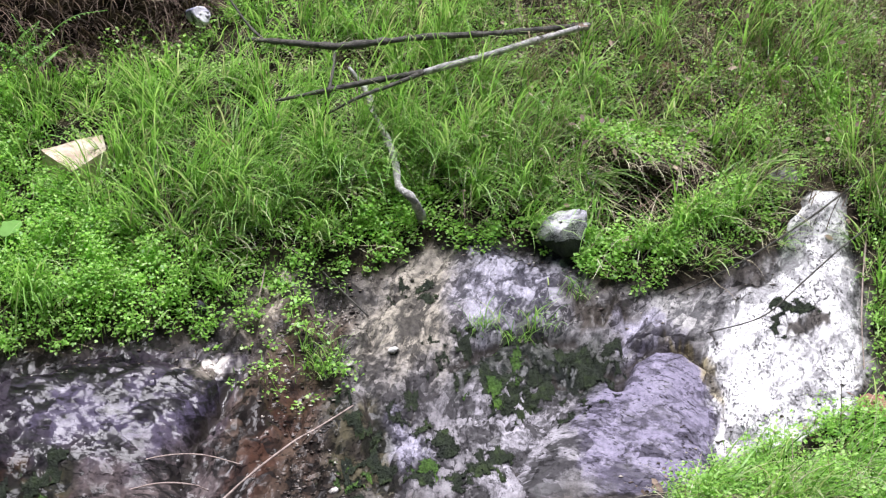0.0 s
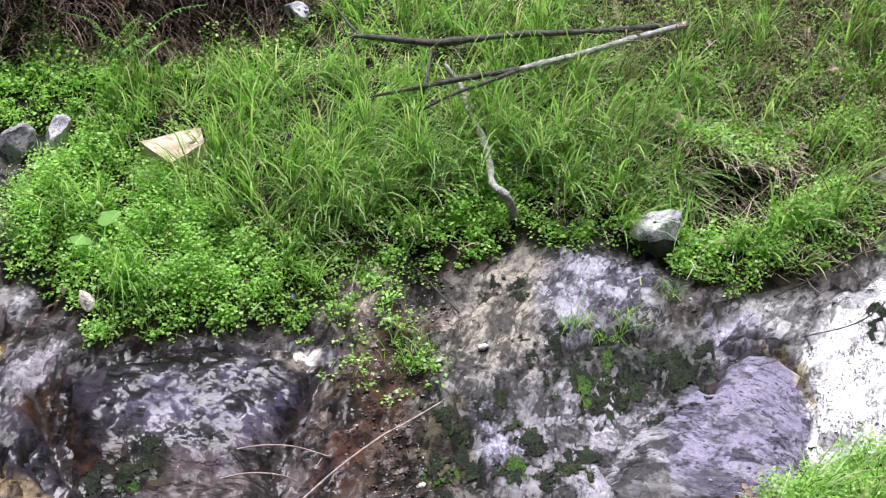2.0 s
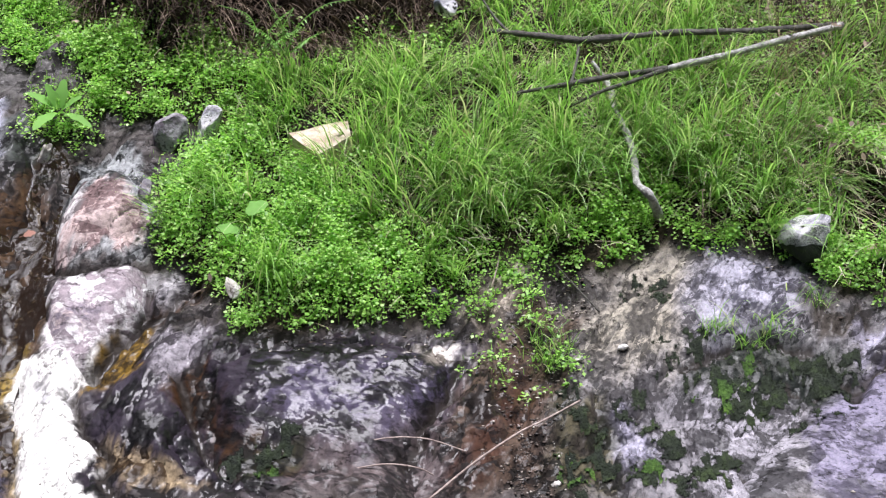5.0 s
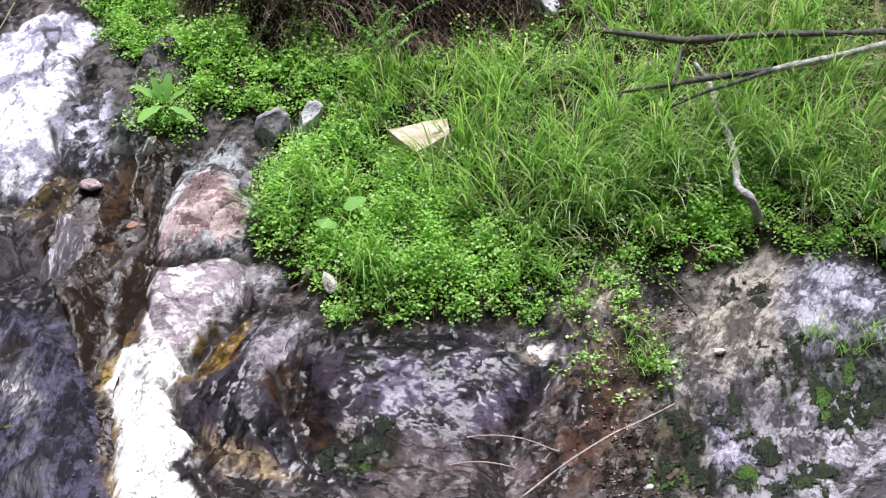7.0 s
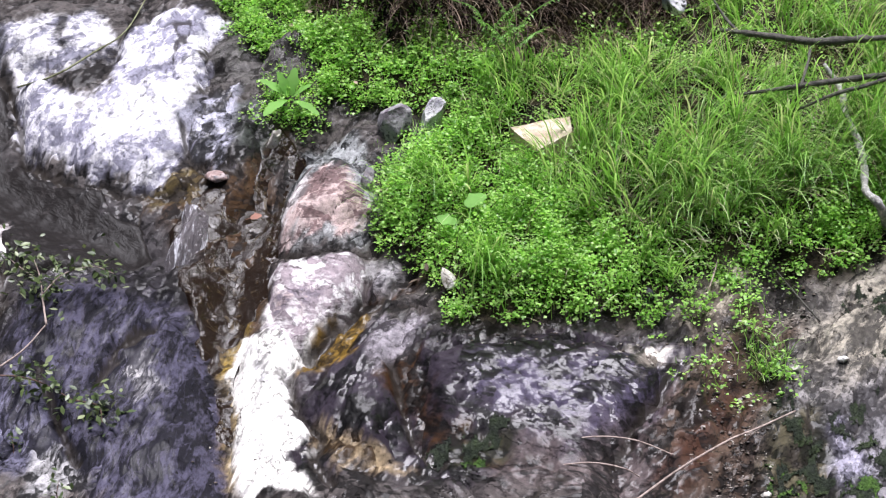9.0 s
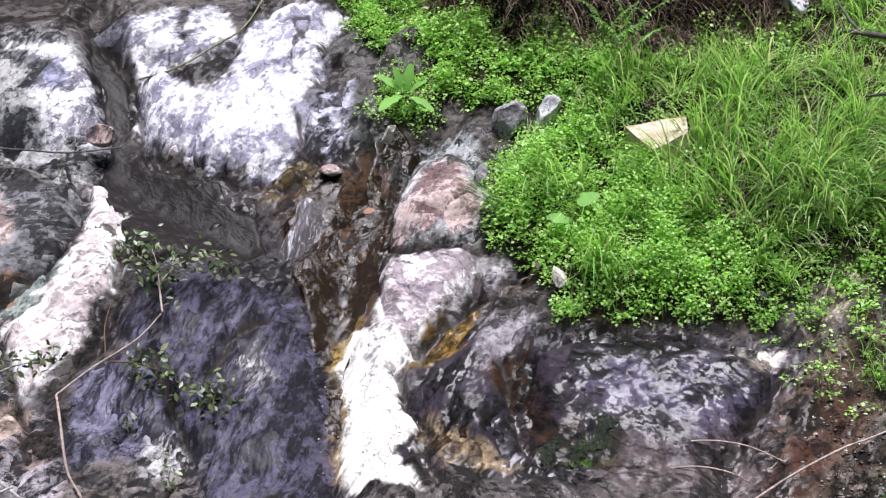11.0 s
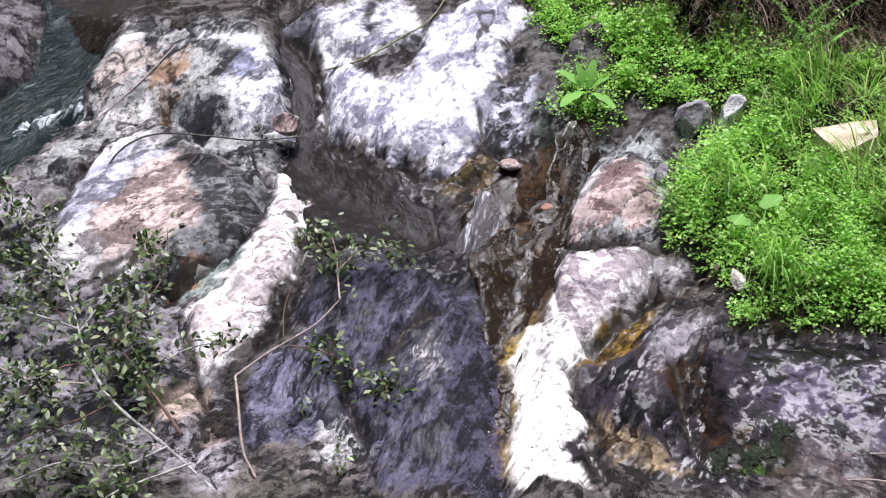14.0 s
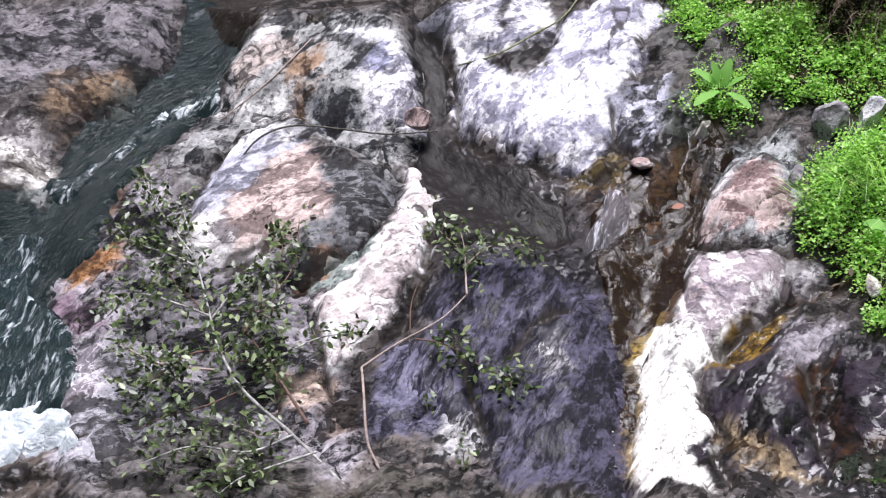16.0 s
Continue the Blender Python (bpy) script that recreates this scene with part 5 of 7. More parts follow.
water_sheet("water_rapid", "white broken water running down the cascade", [(-2.54, 5.27), (-2.54, 5.21), (-2.54, 5.12), (-2.65, 5.00), (-2.80, 4.89), (-2.92, 4.77), (-2.97, 4.69), (-2.93, 4.65), (-3.00, 4.60), (-3.07, 4.60), (-3.07, 4.66), (-2.95, 4.79), (-2.83, 4.98), (-2.72, 5.12), (-2.58, 5.18)], WATER_RAPID, None, 0.045, 0.02, 0.01, 2.0)
water_sheet("water_fall", "falling green water streaked with white", [(-3.14, 4.23), (-3.05, 4.40), (-2.96, 4.35), (-2.88, 4.18), (-2.65, 3.92), (-2.56, 3.72), (-2.79, 3.67)], WATER_FALL, None, 0.06, 0.02, 0.01, 1.6)

WATER_BROWN = water_material("brown_brook_water", (0.012, 0.007, 0.004), (0.05, 0.034, 0.014), 1.0, 0.07, 80, 0.014, 0.28, 16.0, 0.1)
WATER_DARK = water_material("dark_sliding_water", (0.012, 0.0105, 0.01), (0.034, 0.03, 0.029), 2.2, 0.07, -40, 0.006, 0.08, 26.0, 0.35)
WATER_WHITE = water_material("splashing_water", (0.1, 0.09, 0.095), (0.6, 0.6, 0.64), 5.0, 0.09, 80, 0.02, 0.4, 9.0)
water_sheet("water_brook", "shallow brown brook running over stones", [(-0.65, 5.34), (-0.57, 5.28), (-0.65, 5.06), (-0.64, 4.83), (-0.64, 4.62), (-0.70, 4.47), (-0.72, 4.30), (-0.75, 4.17), (-0.81, 4.33), (-0.89, 4.54), (-0.96, 4.71), (-1.03, 4.89), (-0.96, 4.99), (-0.80, 5.05), (-0.74, 5.21)], WATER_BROWN, None, 0.014, 0.007, 0.008, 2.2)
water_sheet("water_chute", "dark sheet of water sliding down the rock", CHUTE, WATER_DARK, None, 0.024, 0.003, 0.01, 3.0)
water_sheet("water_splash", "white splash at the foot of the slate", [(-1.06, 3.76), (-1.04, 3.79), (-0.95, 3.80), (-0.85, 3.78), (-1.08, 3.69)], WATER_WHITE, None, 0.012, 0.008, 0.008)
water_sheet("water_trickle", "small white trickle falling between stones", [(-0.94, 4.94), (-0.90, 4.93), (-0.91, 4.84), (-0.94, 4.74), (-0.97, 4.75), (-0.96, 4.84)], WATER_WHITE, None, 0.065, 0.012, 0.008)


# ---- stones ----
def stone(name, label, at, size, material, turn=(0, 0, 0), seed=1, sharp=0.35, blocky=0.0, category="stone", group=""):
    """A loose stone: a ball, or a rounded block, cut by random planes and roughened."""
    bm = bmesh.new()
    bmesh.ops.create_icosphere(bm, subdivisions=4, radius=1.0)
    r = np.random.default_rng(seed)
    cuts = [(Vector(r.normal(size=3)).normalized(), r.uniform(0.55, 0.85)) for _ in range(9)]
    for v in bm.verts:
        square = (abs(v.co.x) ** 6 + abs(v.co.y) ** 6 + abs(v.co.z) ** 6) ** (1 / 6)
        v.co /= square ** blocky
        for way, far in cuts:
            over = v.co.dot(way) - far
            if over > 0:
                v.co -= way * over * (0.6 + sharp)
        v.co *= 1 + 0.06 * noise.noise(v.co * 3 + Vector((seed, 0, 0))) + 0.03 * noise.noise(v.co * 9)
        v.co = Vector((v.co.x * size[0], v.co.y * size[1], v.co.z * size[2]))
    me = bpy.data.meshes.new(name)
    bm.to_mesh(me)
    bm.free()
    for f in me.polygons:
        f.use_smooth = True
    co = np.array([v.co[:] for v in me.vertices]) * 12
    layer = me.attributes.new("facet", "FLOAT", "POINT")
    layer.data.foreach_set("value", (0.5 + 0.4 * fbm(co[:, 0] + seed, co[:, 1] + co[:, 2], 3, seed)).astype(np.float32))
    ob = thing(name, me, material, label, category, group)
    ob.matrix_world = pose(*at, *turn)
    return ob


def moss_material(name, dark, mid, bright):
    n = Nodes(name)
    plain = n.coords()
    colour = n.ramp(n.noise(plain, 14, 5, 0.7), (0.35, dark), (0.52, mid), (0.68, bright))
    return n.done(Base_Color=colour, Roughness=0.95, Normal=n.bump(n.noise(plain, 220, 3), 0.01, 1.0))


MOSS = moss_material("dark_green_moss", (0.006, 0.01, 0.005), (0.015, 0.024, 0.009), (0.035, 0.058, 0.012))
MOSS_BRIGHT = moss_material("bright_green_moss", (0.02, 0.045, 0.008), (0.05, 0.11, 0.014), (0.1, 0.19, 0.025))


def slab_stone(name, label, corners, thick, material):
    """A flat broken piece of stone: a crisp, slightly bevelled prism whose top has the given corners."""
    top = [Vector(c) for c in corners]
    normal = (top[1] - top[0]).cross(top[2] - top[0]).normalized()
    if normal.z < 0:
        normal.negate()
        top.reverse()
    bm = bmesh.new()
    upper = [bm.verts.new(c) for c in top]
    lower = [bm.verts.new(c - normal * thick + Vector((0, 0, -0.01))) for c in top]
    bm.faces.new(upper)
    bm.faces.new(lower[::-1])
    for k in range(len(top)):
        j = (k + 1) % len(top)
        bm.faces.new((upper[j], upper[k], lower[k], lower[j]))
    bmesh.ops.recalc_face_normals(bm, faces=bm.faces)
    bmesh.ops.subdivide_edges(bm, edges=bm.edges, cuts=5, use_grid_fill=True)
    for v in bm.verts:
        v.co += normal * 0.006 * noise.noise(v.co * 14) + Vector((noise.noise(v.co * 11), noise.noise(v.co * 12 + normal), 0)) * 0.006
    me = bpy.data.meshes.new(name)
    bm.to_mesh(me)
    bm.free()
    layer = me.attributes.new("facet", "FLOAT", "POINT")
    layer.data.foreach_set("value", np.full(len(me.vertices), 0.55, np.float32))
    at = centred(me)
    ob = thing(name, me, material, label, "stone")
    ob.location = at
    return ob


def moss_coat(ob, below, thick=0.004):
    """Moss over the lower faces of a stone, a shell of its own."""
    bm = bmesh.new()
    bm.from_mesh(ob.data)
    turn = ob.matrix_world.to_3x3()
    away = [f for f in bm.faces if (turn @ f.calc_center_median()).z + 0.012 * noise.noise(f.calc_center_median() * 30) > below]
    bmesh.ops.delete(bm, geom=away, context="FACES")
    for v in bm.verts:
        v.co += v.normal * (thick + 0.003 * noise.noise(v.co * 60))
    me = bpy.data.meshes.new("moss_coat")
    bm.to_mesh(me)
    bm.free()
    part("moss_coat", me, MOSS, ob, "dark moss on the shaded underside")


slab_stone("flat_stone", "cream sandstone slab lying in the grass", [(0.190, 5.065, 0.857), (0.300, 5.092, 0.873), (0.407, 5.107, 0.884), (0.407, 5.040, 0.845), (0.344, 4.995, 0.817), (0.282, 4.959, 0.795)], 0.12, ROCK_TAN)
mossy = stone("stone", "white lichen stone with mossy underside on the rock", (1.892, 4.480, 0.518), (0.085, 0.08, 0.082), ROCK_LICHEN, (-14, 6, 20), 27, 0.3, 0.9)
moss_coat(mossy, -0.012)
stone("stone", "small grey stone in the bank", (2.085, 4.695, 0.626), (0.03, 0.03, 0.042), ROCK_STONE, (0, 10, 0), 5)
stone("stone", "low brown stone among herbs", (2.120, 4.429, 0.465), (0.07, 0.05, 0.035), ROCK_TAN, (0, 5, 20), 6)
stone("stone", "grey lichen stone half sunk in the bank", (2.775, 4.482, 0.605), (0.11, 0.08, 0.06), ROCK_STONE, (0, 5, 20), 8)
stone("stone", "upright pale pointed stone at the water's edge", (-0.103, 5.251, 0.841), (0.038, 0.04, 0.11), ROCK_LICHEN, (12, 24, 0), 9, 0.6, 0.6)
stone("stone", "rounded grey stone by the stream", (-0.230, 5.253, 0.837), (0.06, 0.055, 0.085), ROCK_STONE, (0, 8, 40), 10, 0.5, 0.5)
stone("stone", "small grey stone in wet gravel", (-0.325, 5.031, 0.692), (0.03, 0.035, 0.045), ROCK_STONE, (0, 0, 10), 11)
stone("stone", "cream limestone piece among the herbs", (-0.042, 4.552, 0.462), (0.024, 0.022, 0.042), ROCK_BLAZE, (-35, -15, 10), 13, 0.4, 0.3)
stone("stone", "brown rounded stone in the brook", (-0.870, 5.057, 0.703), (0.045, 0.035, 0.024), ROCK_PINK, (5, 0, 20), 14, 0.6)
stone("stone", "rusty dark stone below the white boulder", (-1.729, 5.096, 0.832), (0.06, 0.05, 0.045), ROCK_PINK, (0, 8, 30), 15, 0.6)
stone("stone", "pale splinter of rock in the stream", (-0.672, 5.170, 0.812), (0.022, 0.025, 0.055), ROCK_BLAZE, (20, 25, 0), 16, 0.6)
stone("stone", "dark stone beneath the bank", (0.613, 4.513, 0.386), (0.035, 0.03, 0.04), ROCK_WET, (0, 0, 30), 17)
stone("stone", "white pebble on wet rock", (2.281, 4.192, 0.340), (0.014, 0.012, 0.01), ROCK_BLAZE, (0, 0, 0), 18)
stone("stone", "white pebble on wet rock", (0.876, 3.831, 0.006), (0.016, 0.012, 0.01), ROCK_BLAZE, (0, 0, 0), 19)
stone("stone", "white pebble on wet rock", (1.198, 4.258, 0.257), (0.02, 0.012, 0.012), ROCK_BLAZE, (0, 0, 0), 20)
stone("stone", "white pebble on wet rock", (1.048, 4.242, 0.235), (0.018, 0.012, 0.012), ROCK_BLAZE, (0, 0, 0), 21)
stone("stone", "white stone chip in the grass", (2.020, 5.064, 0.852), (0.022, 0.014, 0.014), ROCK_BLAZE, (0, 0, 0), 22)
stone("stone", "pale grey stone under the dark bank", (0.839, 5.541, 1.222), (0.05, 0.04, 0.04), ROCK_WHITE, (0, 20, 0), 23)


def cover(x, y):
    """Height of the highest rock at places on the plan."""
    x, y = np.ravel(x), np.ravel(y)
    graph = bpy.context.evaluated_depsgraph_get()
    out = np.empty(len(x))
    for i in range(len(x)):
        found, place, *_ = scene.ray_cast(graph, Vector((x[i], y[i], 3.0)), Vector((0, 0, -1)))
        out[i] = place.z if found else 0.0
    return out


def moss_cushion(label, outline, seed, green=None):
    """Moss that clings to the rock: a thin lumpy cushion with frayed edges, and a fur of short threads."""
    p = np.array(outline, float)
    (x0, y0), (x1, y1) = p.min(0) - 0.04, p.max(0) + 0.04
    X, Y = np.meshgrid(np.arange(x0, x1, 0.009), np.arange(y0, y1, 0.009), indexing="ij")
    d = inside(outline, X + 0.05 * fbm(X * 8, Y * 8, 4, seed), Y + 0.05 * fbm(X * 8, Y * 8, 4, seed + 6))
    d = d - 0.018 + 0.075 * fbm(X * 19, Y * 19, 4, seed + 8, 0.7)
    Z = cover(X, Y).reshape(X.shape)
    Z = Z - 0.004 + 0.01 * soft_step(-0.01, 0.03, d) + 0.004 * fbm(X * 45, Y * 45, 2, seed + 3)
    keep = d > -0.008
    cell = keep[:-1, :-1] & keep[1:, :-1] & keep[1:, 1:] & keep[:-1, 1:]
    quads = grid_faces(*X.shape)[cell.ravel()]
    if not len(quads):
        return
    used, faces = np.unique(quads, return_inverse=True)
    bed = np.stack([X.ravel(), Y.ravel(), Z.ravel()], 1)[used]
    r = np.random.default_rng(seed)
    seat = bed[r.integers(0, len(bed), 6 * len(bed))] + r.uniform(-0.005, 0.005, (6 * len(bed), 3)) * (1, 1, 0.2)
    m = len(seat)
    fur = strewn([(-0.35, 0, 0), (0.35, 0, 0), (0.1, 0.2, 1.0)], [(0, 1, 2)], turns_of(r.uniform(0, 6.28, m), r.normal(0, 0.6, m), r.normal(0, 0.5, m)), seat, r.uniform(0.003, 0.006, m))
    me = mesh_of("moss_cushion", *joined([(bed, faces.reshape(-1, 4), np.zeros((0, 3), int)), fur]))
    at = centred(me)
    thing("moss_cushion", me, green or MOSS, label, "moss", kind="stuff").location = at


# ---- moss and gravel on the rock ----
for k, bed in enumerate(([(1.35, 4.12), (1.53, 4.18), (1.66, 4.22), (1.61, 4.12), (1.46, 4.05), (1.36, 4.08)],
                         [(0.97, 4.03), (1.12, 4.04), (1.05, 3.81), (0.89, 3.81), (0.88, 3.92)],
                         [(1.12, 3.88), (1.27, 3.95), (1.41, 3.90), (1.39, 3.80), (1.23, 3.76), (1.13, 3.79)],
                         [(1.61, 4.12), (1.85, 4.16), (1.88, 4.02), (1.69, 3.90), (1.55, 3.92)],
                         [(1.31, 4.49), (1.42, 4.48), (1.38, 4.38), (1.28, 4.38)],
                         [(1.16, 4.13), (1.29, 4.12), (1.30, 4.03), (1.21, 4.02)],
                         [(1.45, 4.07), (1.55, 4.03), (1.49, 3.98), (1.41, 4.02)],
                         [(-0.08, 4.04), (0.04, 4.06), (0.14, 4.01), (0.12, 3.98), (-0.03, 4.00)],
                         [(2.46, 3.98), (2.55, 3.98), (2.62, 3.95), (2.60, 3.87), (2.52, 3.89), (2.44, 3.91)],
                         [(0.98, 4.13), (1.08, 4.09), (1.02, 4.02), (0.96, 4.05)],
                         [(1.37, 4.29), (1.47, 4.22), (1.40, 4.13), (1.32, 4.20)],
                         [(1.75, 4.12), (1.88, 4.15), (1.91, 4.08), (1.80, 4.02)])):
    moss_cushion("dark green moss cushion on wet grey rock", bed, 200 + 9 * k)


for k, bed in enumerate(([(1.49, 4.11), (1.54, 4.15), (1.61, 4.15), (1.62, 4.11), (1.54, 4.07)],
                         [(1.41, 4.06), (1.47, 4.06), (1.47, 4.02), (1.41, 4.02)],
                         [(0.94, 3.95), (0.98, 3.94), (0.97, 3.89), (0.93, 3.89)],
                         [(1.15, 3.86), (1.20, 3.85), (1.17, 3.77), (1.13, 3.77)],
                         [(-0.06, 3.99), (0.01, 4.00), (0.03, 3.96), (-0.03, 3.96)])):
    moss_cushion("small bright green moss cushion on wet rock", bed, 300 + 9 * k, MOSS_BRIGHT)


def gravel_at(x, y):
    edge = planted(x, y)
    a = soft_step(-0.16, -0.02, edge) * soft_step(0.05, 0.0, edge) * (x > -0.2)
    gully = soft_step(0.16, 0.04, off_line(GULLIES[2], x, y))
    bed = 0.5 * soft_step(0.14, 0.02, off_line(STREAM_LINE, x, y))
    return np.maximum(np.maximum(0.12 * a, 0.6 * gully), 0.03 * bed)


x, y = sown(70000, (-1.2, 2.6, 3.5, 5.4), gravel_at)
top_z = cover(x, y)
n = len(x)
PEBBLE = [(0, 0, 0.5), (0.55, 0.1, 0.05), (0.1, 0.5, 0.0), (-0.5, 0.15, 0.1), (-0.2, -0.5, 0.0), (0.35, -0.4, 0.1), (0, 0, -0.35)]
PEBBLE_FACES = [(0, k, k % 5 + 1) for k in range(1, 6)] + [(6, k % 5 + 1, k) for k in range(1, 6)]
GRAVEL = leaf_material("mixed_gravel", [(0.0, (0.012, 0.009, 0.007)), (0.5, (0.045, 0.03, 0.022)), (0.75, (0.14, 0.11, 0.09)), (0.9, (0.34, 0.3, 0.26)), (1.0, (0.62, 0.58, 0.5))], 0.6, 0.0)
thing("gravel", mesh_of("gravel", *strewn(PEBBLE, PEBBLE_FACES, turns_of(rng.uniform(0, 6.28, n), rng.normal(0, 0.5, n), rng.normal(0, 0.5, n)),
      np.stack([x, y, top_z], 1), rng.uniform(0.35, 1.1, (n, 1)) ** 2 * rng.uniform(0.5, 1.4, (n, 3)) * np.array([[0.016, 0.013, 0.007]])), smooth=True), GRAVEL, "loose wet gravel and bits on the rock", "gravel", kind="stuff")
# ---- grass and herbs ----
def blades(x, y, length, width, heading, lean, bend, sections=6, root=None):
    """Grass blades: tapering, bowed strips of their own."""
    n = len(x)
    t = np.linspace(0, 1, sections)
    angle = lean[:, None] + bend[:, None] * t[None] ** 1.3
    seg = length[:, None] / (sections - 1)
    out = np.concatenate([np.zeros((n, 1)), np.cumsum(np.sin(angle[:, :-1]) * seg, 1)], 1)
    up = np.concatenate([np.zeros((n, 1)), np.cumsum(np.cos(angle[:, :-1]) * seg, 1)], 1)
    hx, hy = np.cos(heading)[:, None], np.sin(heading)[:, None]
    px, py, pz = x[:, None] + out * hx, y[:, None] + out * hy, (land(x, y) if root is None else root)[:, None] - 0.01 + up
    if root is None:
        pz = np.maximum(pz, lie(px, py) + np.minimum(0.05 + 0.02 * t[None] + 0.03 * rng.uniform(size=(n, 1)), 0.1))
    half = 0.5 * width[:, None] * (1 - t[None] ** 2.2) * np.minimum(1, 0.6 + 2 * t[None])
    twist = heading + rng.normal(0, 0.6, n)
    sx, sy = -np.sin(twist)[:, None], np.cos(twist)[:, None]
    left = np.stack([px - sx * half, py - sy * half, pz], -1)
    right = np.stack([px + sx * half, py + sy * half, pz + 0.25 * half], -1)
    v = np.stack([left, right], 2).reshape(n, sections * 2, 3)[:, : sections * 2 - 1]
    k = np.arange(sections - 2)
    q = np.stack([2 * k, 2 * k + 1, 2 * k + 3, 2 * k + 2], 1)
    at = (np.arange(n) * (sections * 2 - 1))[:, None, None]
    tip = np.array([[2 * sections - 4, 2 * sections - 3, 2 * sections - 2]])
    return v.reshape(-1, 3), (q[None] + at).reshape(-1, 4), (tip[None] + at).reshape(-1, 3)


HERB_BEDS = []


def herb_bed(share, outline):
    HERB_BEDS.append((outline, share))


herb_bed(1.0, [(-0.27, 5.10), (-0.11, 5.20), (0.09, 5.21), (0.26, 5.05), (0.43, 4.82), (0.59, 4.62), (0.62, 4.46), (0.59, 4.38), (0.45, 4.42), (0.12, 4.41), (-0.04, 4.48), (-0.12, 4.68), (-0.32, 4.78)])
herb_bed(1.0, [(-0.95, 5.98), (-0.54, 5.99), (-0.46, 5.87), (-0.23, 5.90), (-0.05, 5.81), (0.17, 5.70), (0.24, 5.51), (0.13, 5.38), (-0.07, 5.35), (-0.19, 5.32), (-0.36, 5.34), (-0.53, 5.41), (-0.57, 5.60), (-0.71, 5.65), (-0.89, 5.71)])
herb_bed(0.9, [(1.08, 4.77), (1.27, 4.88), (1.52, 4.78), (1.61, 4.67), (1.76, 4.64), (1.64, 4.57), (1.46, 4.60), (1.24, 4.53), (1.06, 4.61)])
herb_bed(0.9, [(2.19, 4.27), (2.29, 4.43), (2.55, 4.45), (2.72, 4.35), (2.51, 4.21), (2.21, 4.26)])
herb_bed(0.45, [(2.01, 4.74), (2.25, 4.97), (2.88, 4.93), (3.33, 4.68), (3.38, 4.28), (2.90, 4.49), (2.66, 4.52), (2.45, 4.70), (2.11, 4.72)])
herb_bed(0.16, [(0.92, 4.55), (1.10, 4.56), (1.14, 4.50), (0.99, 4.45), (1.05, 4.26), (0.98, 4.15), (0.83, 4.11), (0.82, 4.21), (0.96, 4.32)])
herb_bed(0.6, [(-0.73, 5.32), (-0.71, 5.54), (-0.56, 5.54), (-0.48, 5.36), (-0.56, 5.29)])
herb_bed(1.0, [(1.09, 4.79), (1.30, 4.82), (1.48, 4.73), (1.67, 4.66), (1.87, 4.68), (2.00, 4.72), (2.06, 4.56), (2.28, 4.44), (2.19, 4.26), (1.97, 4.36), (1.88, 4.53), (1.73, 4.59), (1.48, 4.60), (1.29, 4.53), (1.11, 4.59)])
herb_bed(0.4, [(0.62, 4.62), (0.86, 4.72), (1.08, 4.74), (1.12, 4.58), (0.98, 4.53), (0.84, 4.56), (0.68, 4.44)])
herb_bed(0.3, [(2.03, 3.67), (2.30, 3.62), (2.62, 3.59), (2.85, 3.52), (2.32, 2.82), (1.63, 3.09)])
herb_bed(0.05, [(0.68, 4.43), (0.84, 4.52), (1.14, 4.55), (1.13, 4.33), (1.00, 4.15), (0.87, 4.02), (0.68, 4.18)])


def herbs_at(x, y):
    wx, wy = x + 0.06 * fbm(x * 5, y * 5, 3, 71), y + 0.06 * fbm(x * 5, y * 5, 3, 73)
    most = np.zeros(np.shape(x))
    for bed, k in HERB_BEDS:
        most = np.maximum(most, k * soft_step(-0.03, 0.05, inside(bed, wx, wy)))
    return most


CLEARINGS = [(0.30, 5.20, 0.13), (0.29, 5.10, 0.10), (2.31, 4.65, 0.20), (2.20, 4.51, 0.08), (1.91, 4.54, 0.10), (2.10, 4.73, 0.05), (-0.10, 5.26, 0.10), (-0.24, 5.27, 0.08), (-0.06, 4.62, 0.05), (2.88, 4.34, 0.10), (2.79, 4.51, 0.10)]


def worn(x, y):
    """The drier, litter-strewn end of the bank."""
    return soft_step(1.5, 2.5, x) * soft_step(4.3, 4.8, y + 0.25 * (x - 2.0))


def open_hollow(x, y):
    return soft_step(0.35, 1.0, ((x - HOLLOW[0]) / 0.2) ** 2 + ((y - HOLLOW[1] + 0.03) / 0.17) ** 2)


def grass_at(x, y):
    v = soft_step(0.0, 0.1, planted(x, y))
    brush = soft_step(-0.16, -0.06, inside(BRUSH, x, y))
    v = v * soft_step(0.02, -0.03, inside(WHITE_RIGHT, x, y))
    for cx, cy, r in CLEARINGS:
        v = v * soft_step(r * r * 0.5, r * r * 1.3, (x - cx) ** 2 + (y - cy) ** 2)
    thin = (1 - 0.55 * soft_step(0.2, 1.2, x) * soft_step(4.9, 5.4, y)) * (1 - 0.68 * soft_step(4.0, 3.8, y))
    return v * thin * (1 - 0.93 * herbs_at(x, y)) * (1 - 0.9 * brush) * (0.55 + 0.45 * soft_step(-0.3, 0.3, fbm(x * 4, y * 4, 2, 81))) * (1 - 0.72 * worn(x, y)) * open_hollow(x, y)


DOWNHILL = -math.pi / 2
AREA = (-0.8, 4.3, 2.9, 6.7)


def low_growth(x, y):
    """Plants stay short before the dark bank and at the edge of the rock."""
    return (0.35 + 0.65 * soft_step(-0.03, -0.45, inside(BRUSH, x, y))) * (0.62 + 0.38 * soft_step(0.02, 0.3, planted(x, y)))


tx, ty = sown(5200, AREA, grass_at)
per = 26
x, y = np.repeat(tx, per), np.repeat(ty, per)
n = len(x)
size = np.repeat(rng.uniform(0.6, 1.25, len(tx)), per)
fall = np.repeat(rng.normal(DOWNHILL, 0.75, len(tx)), per)
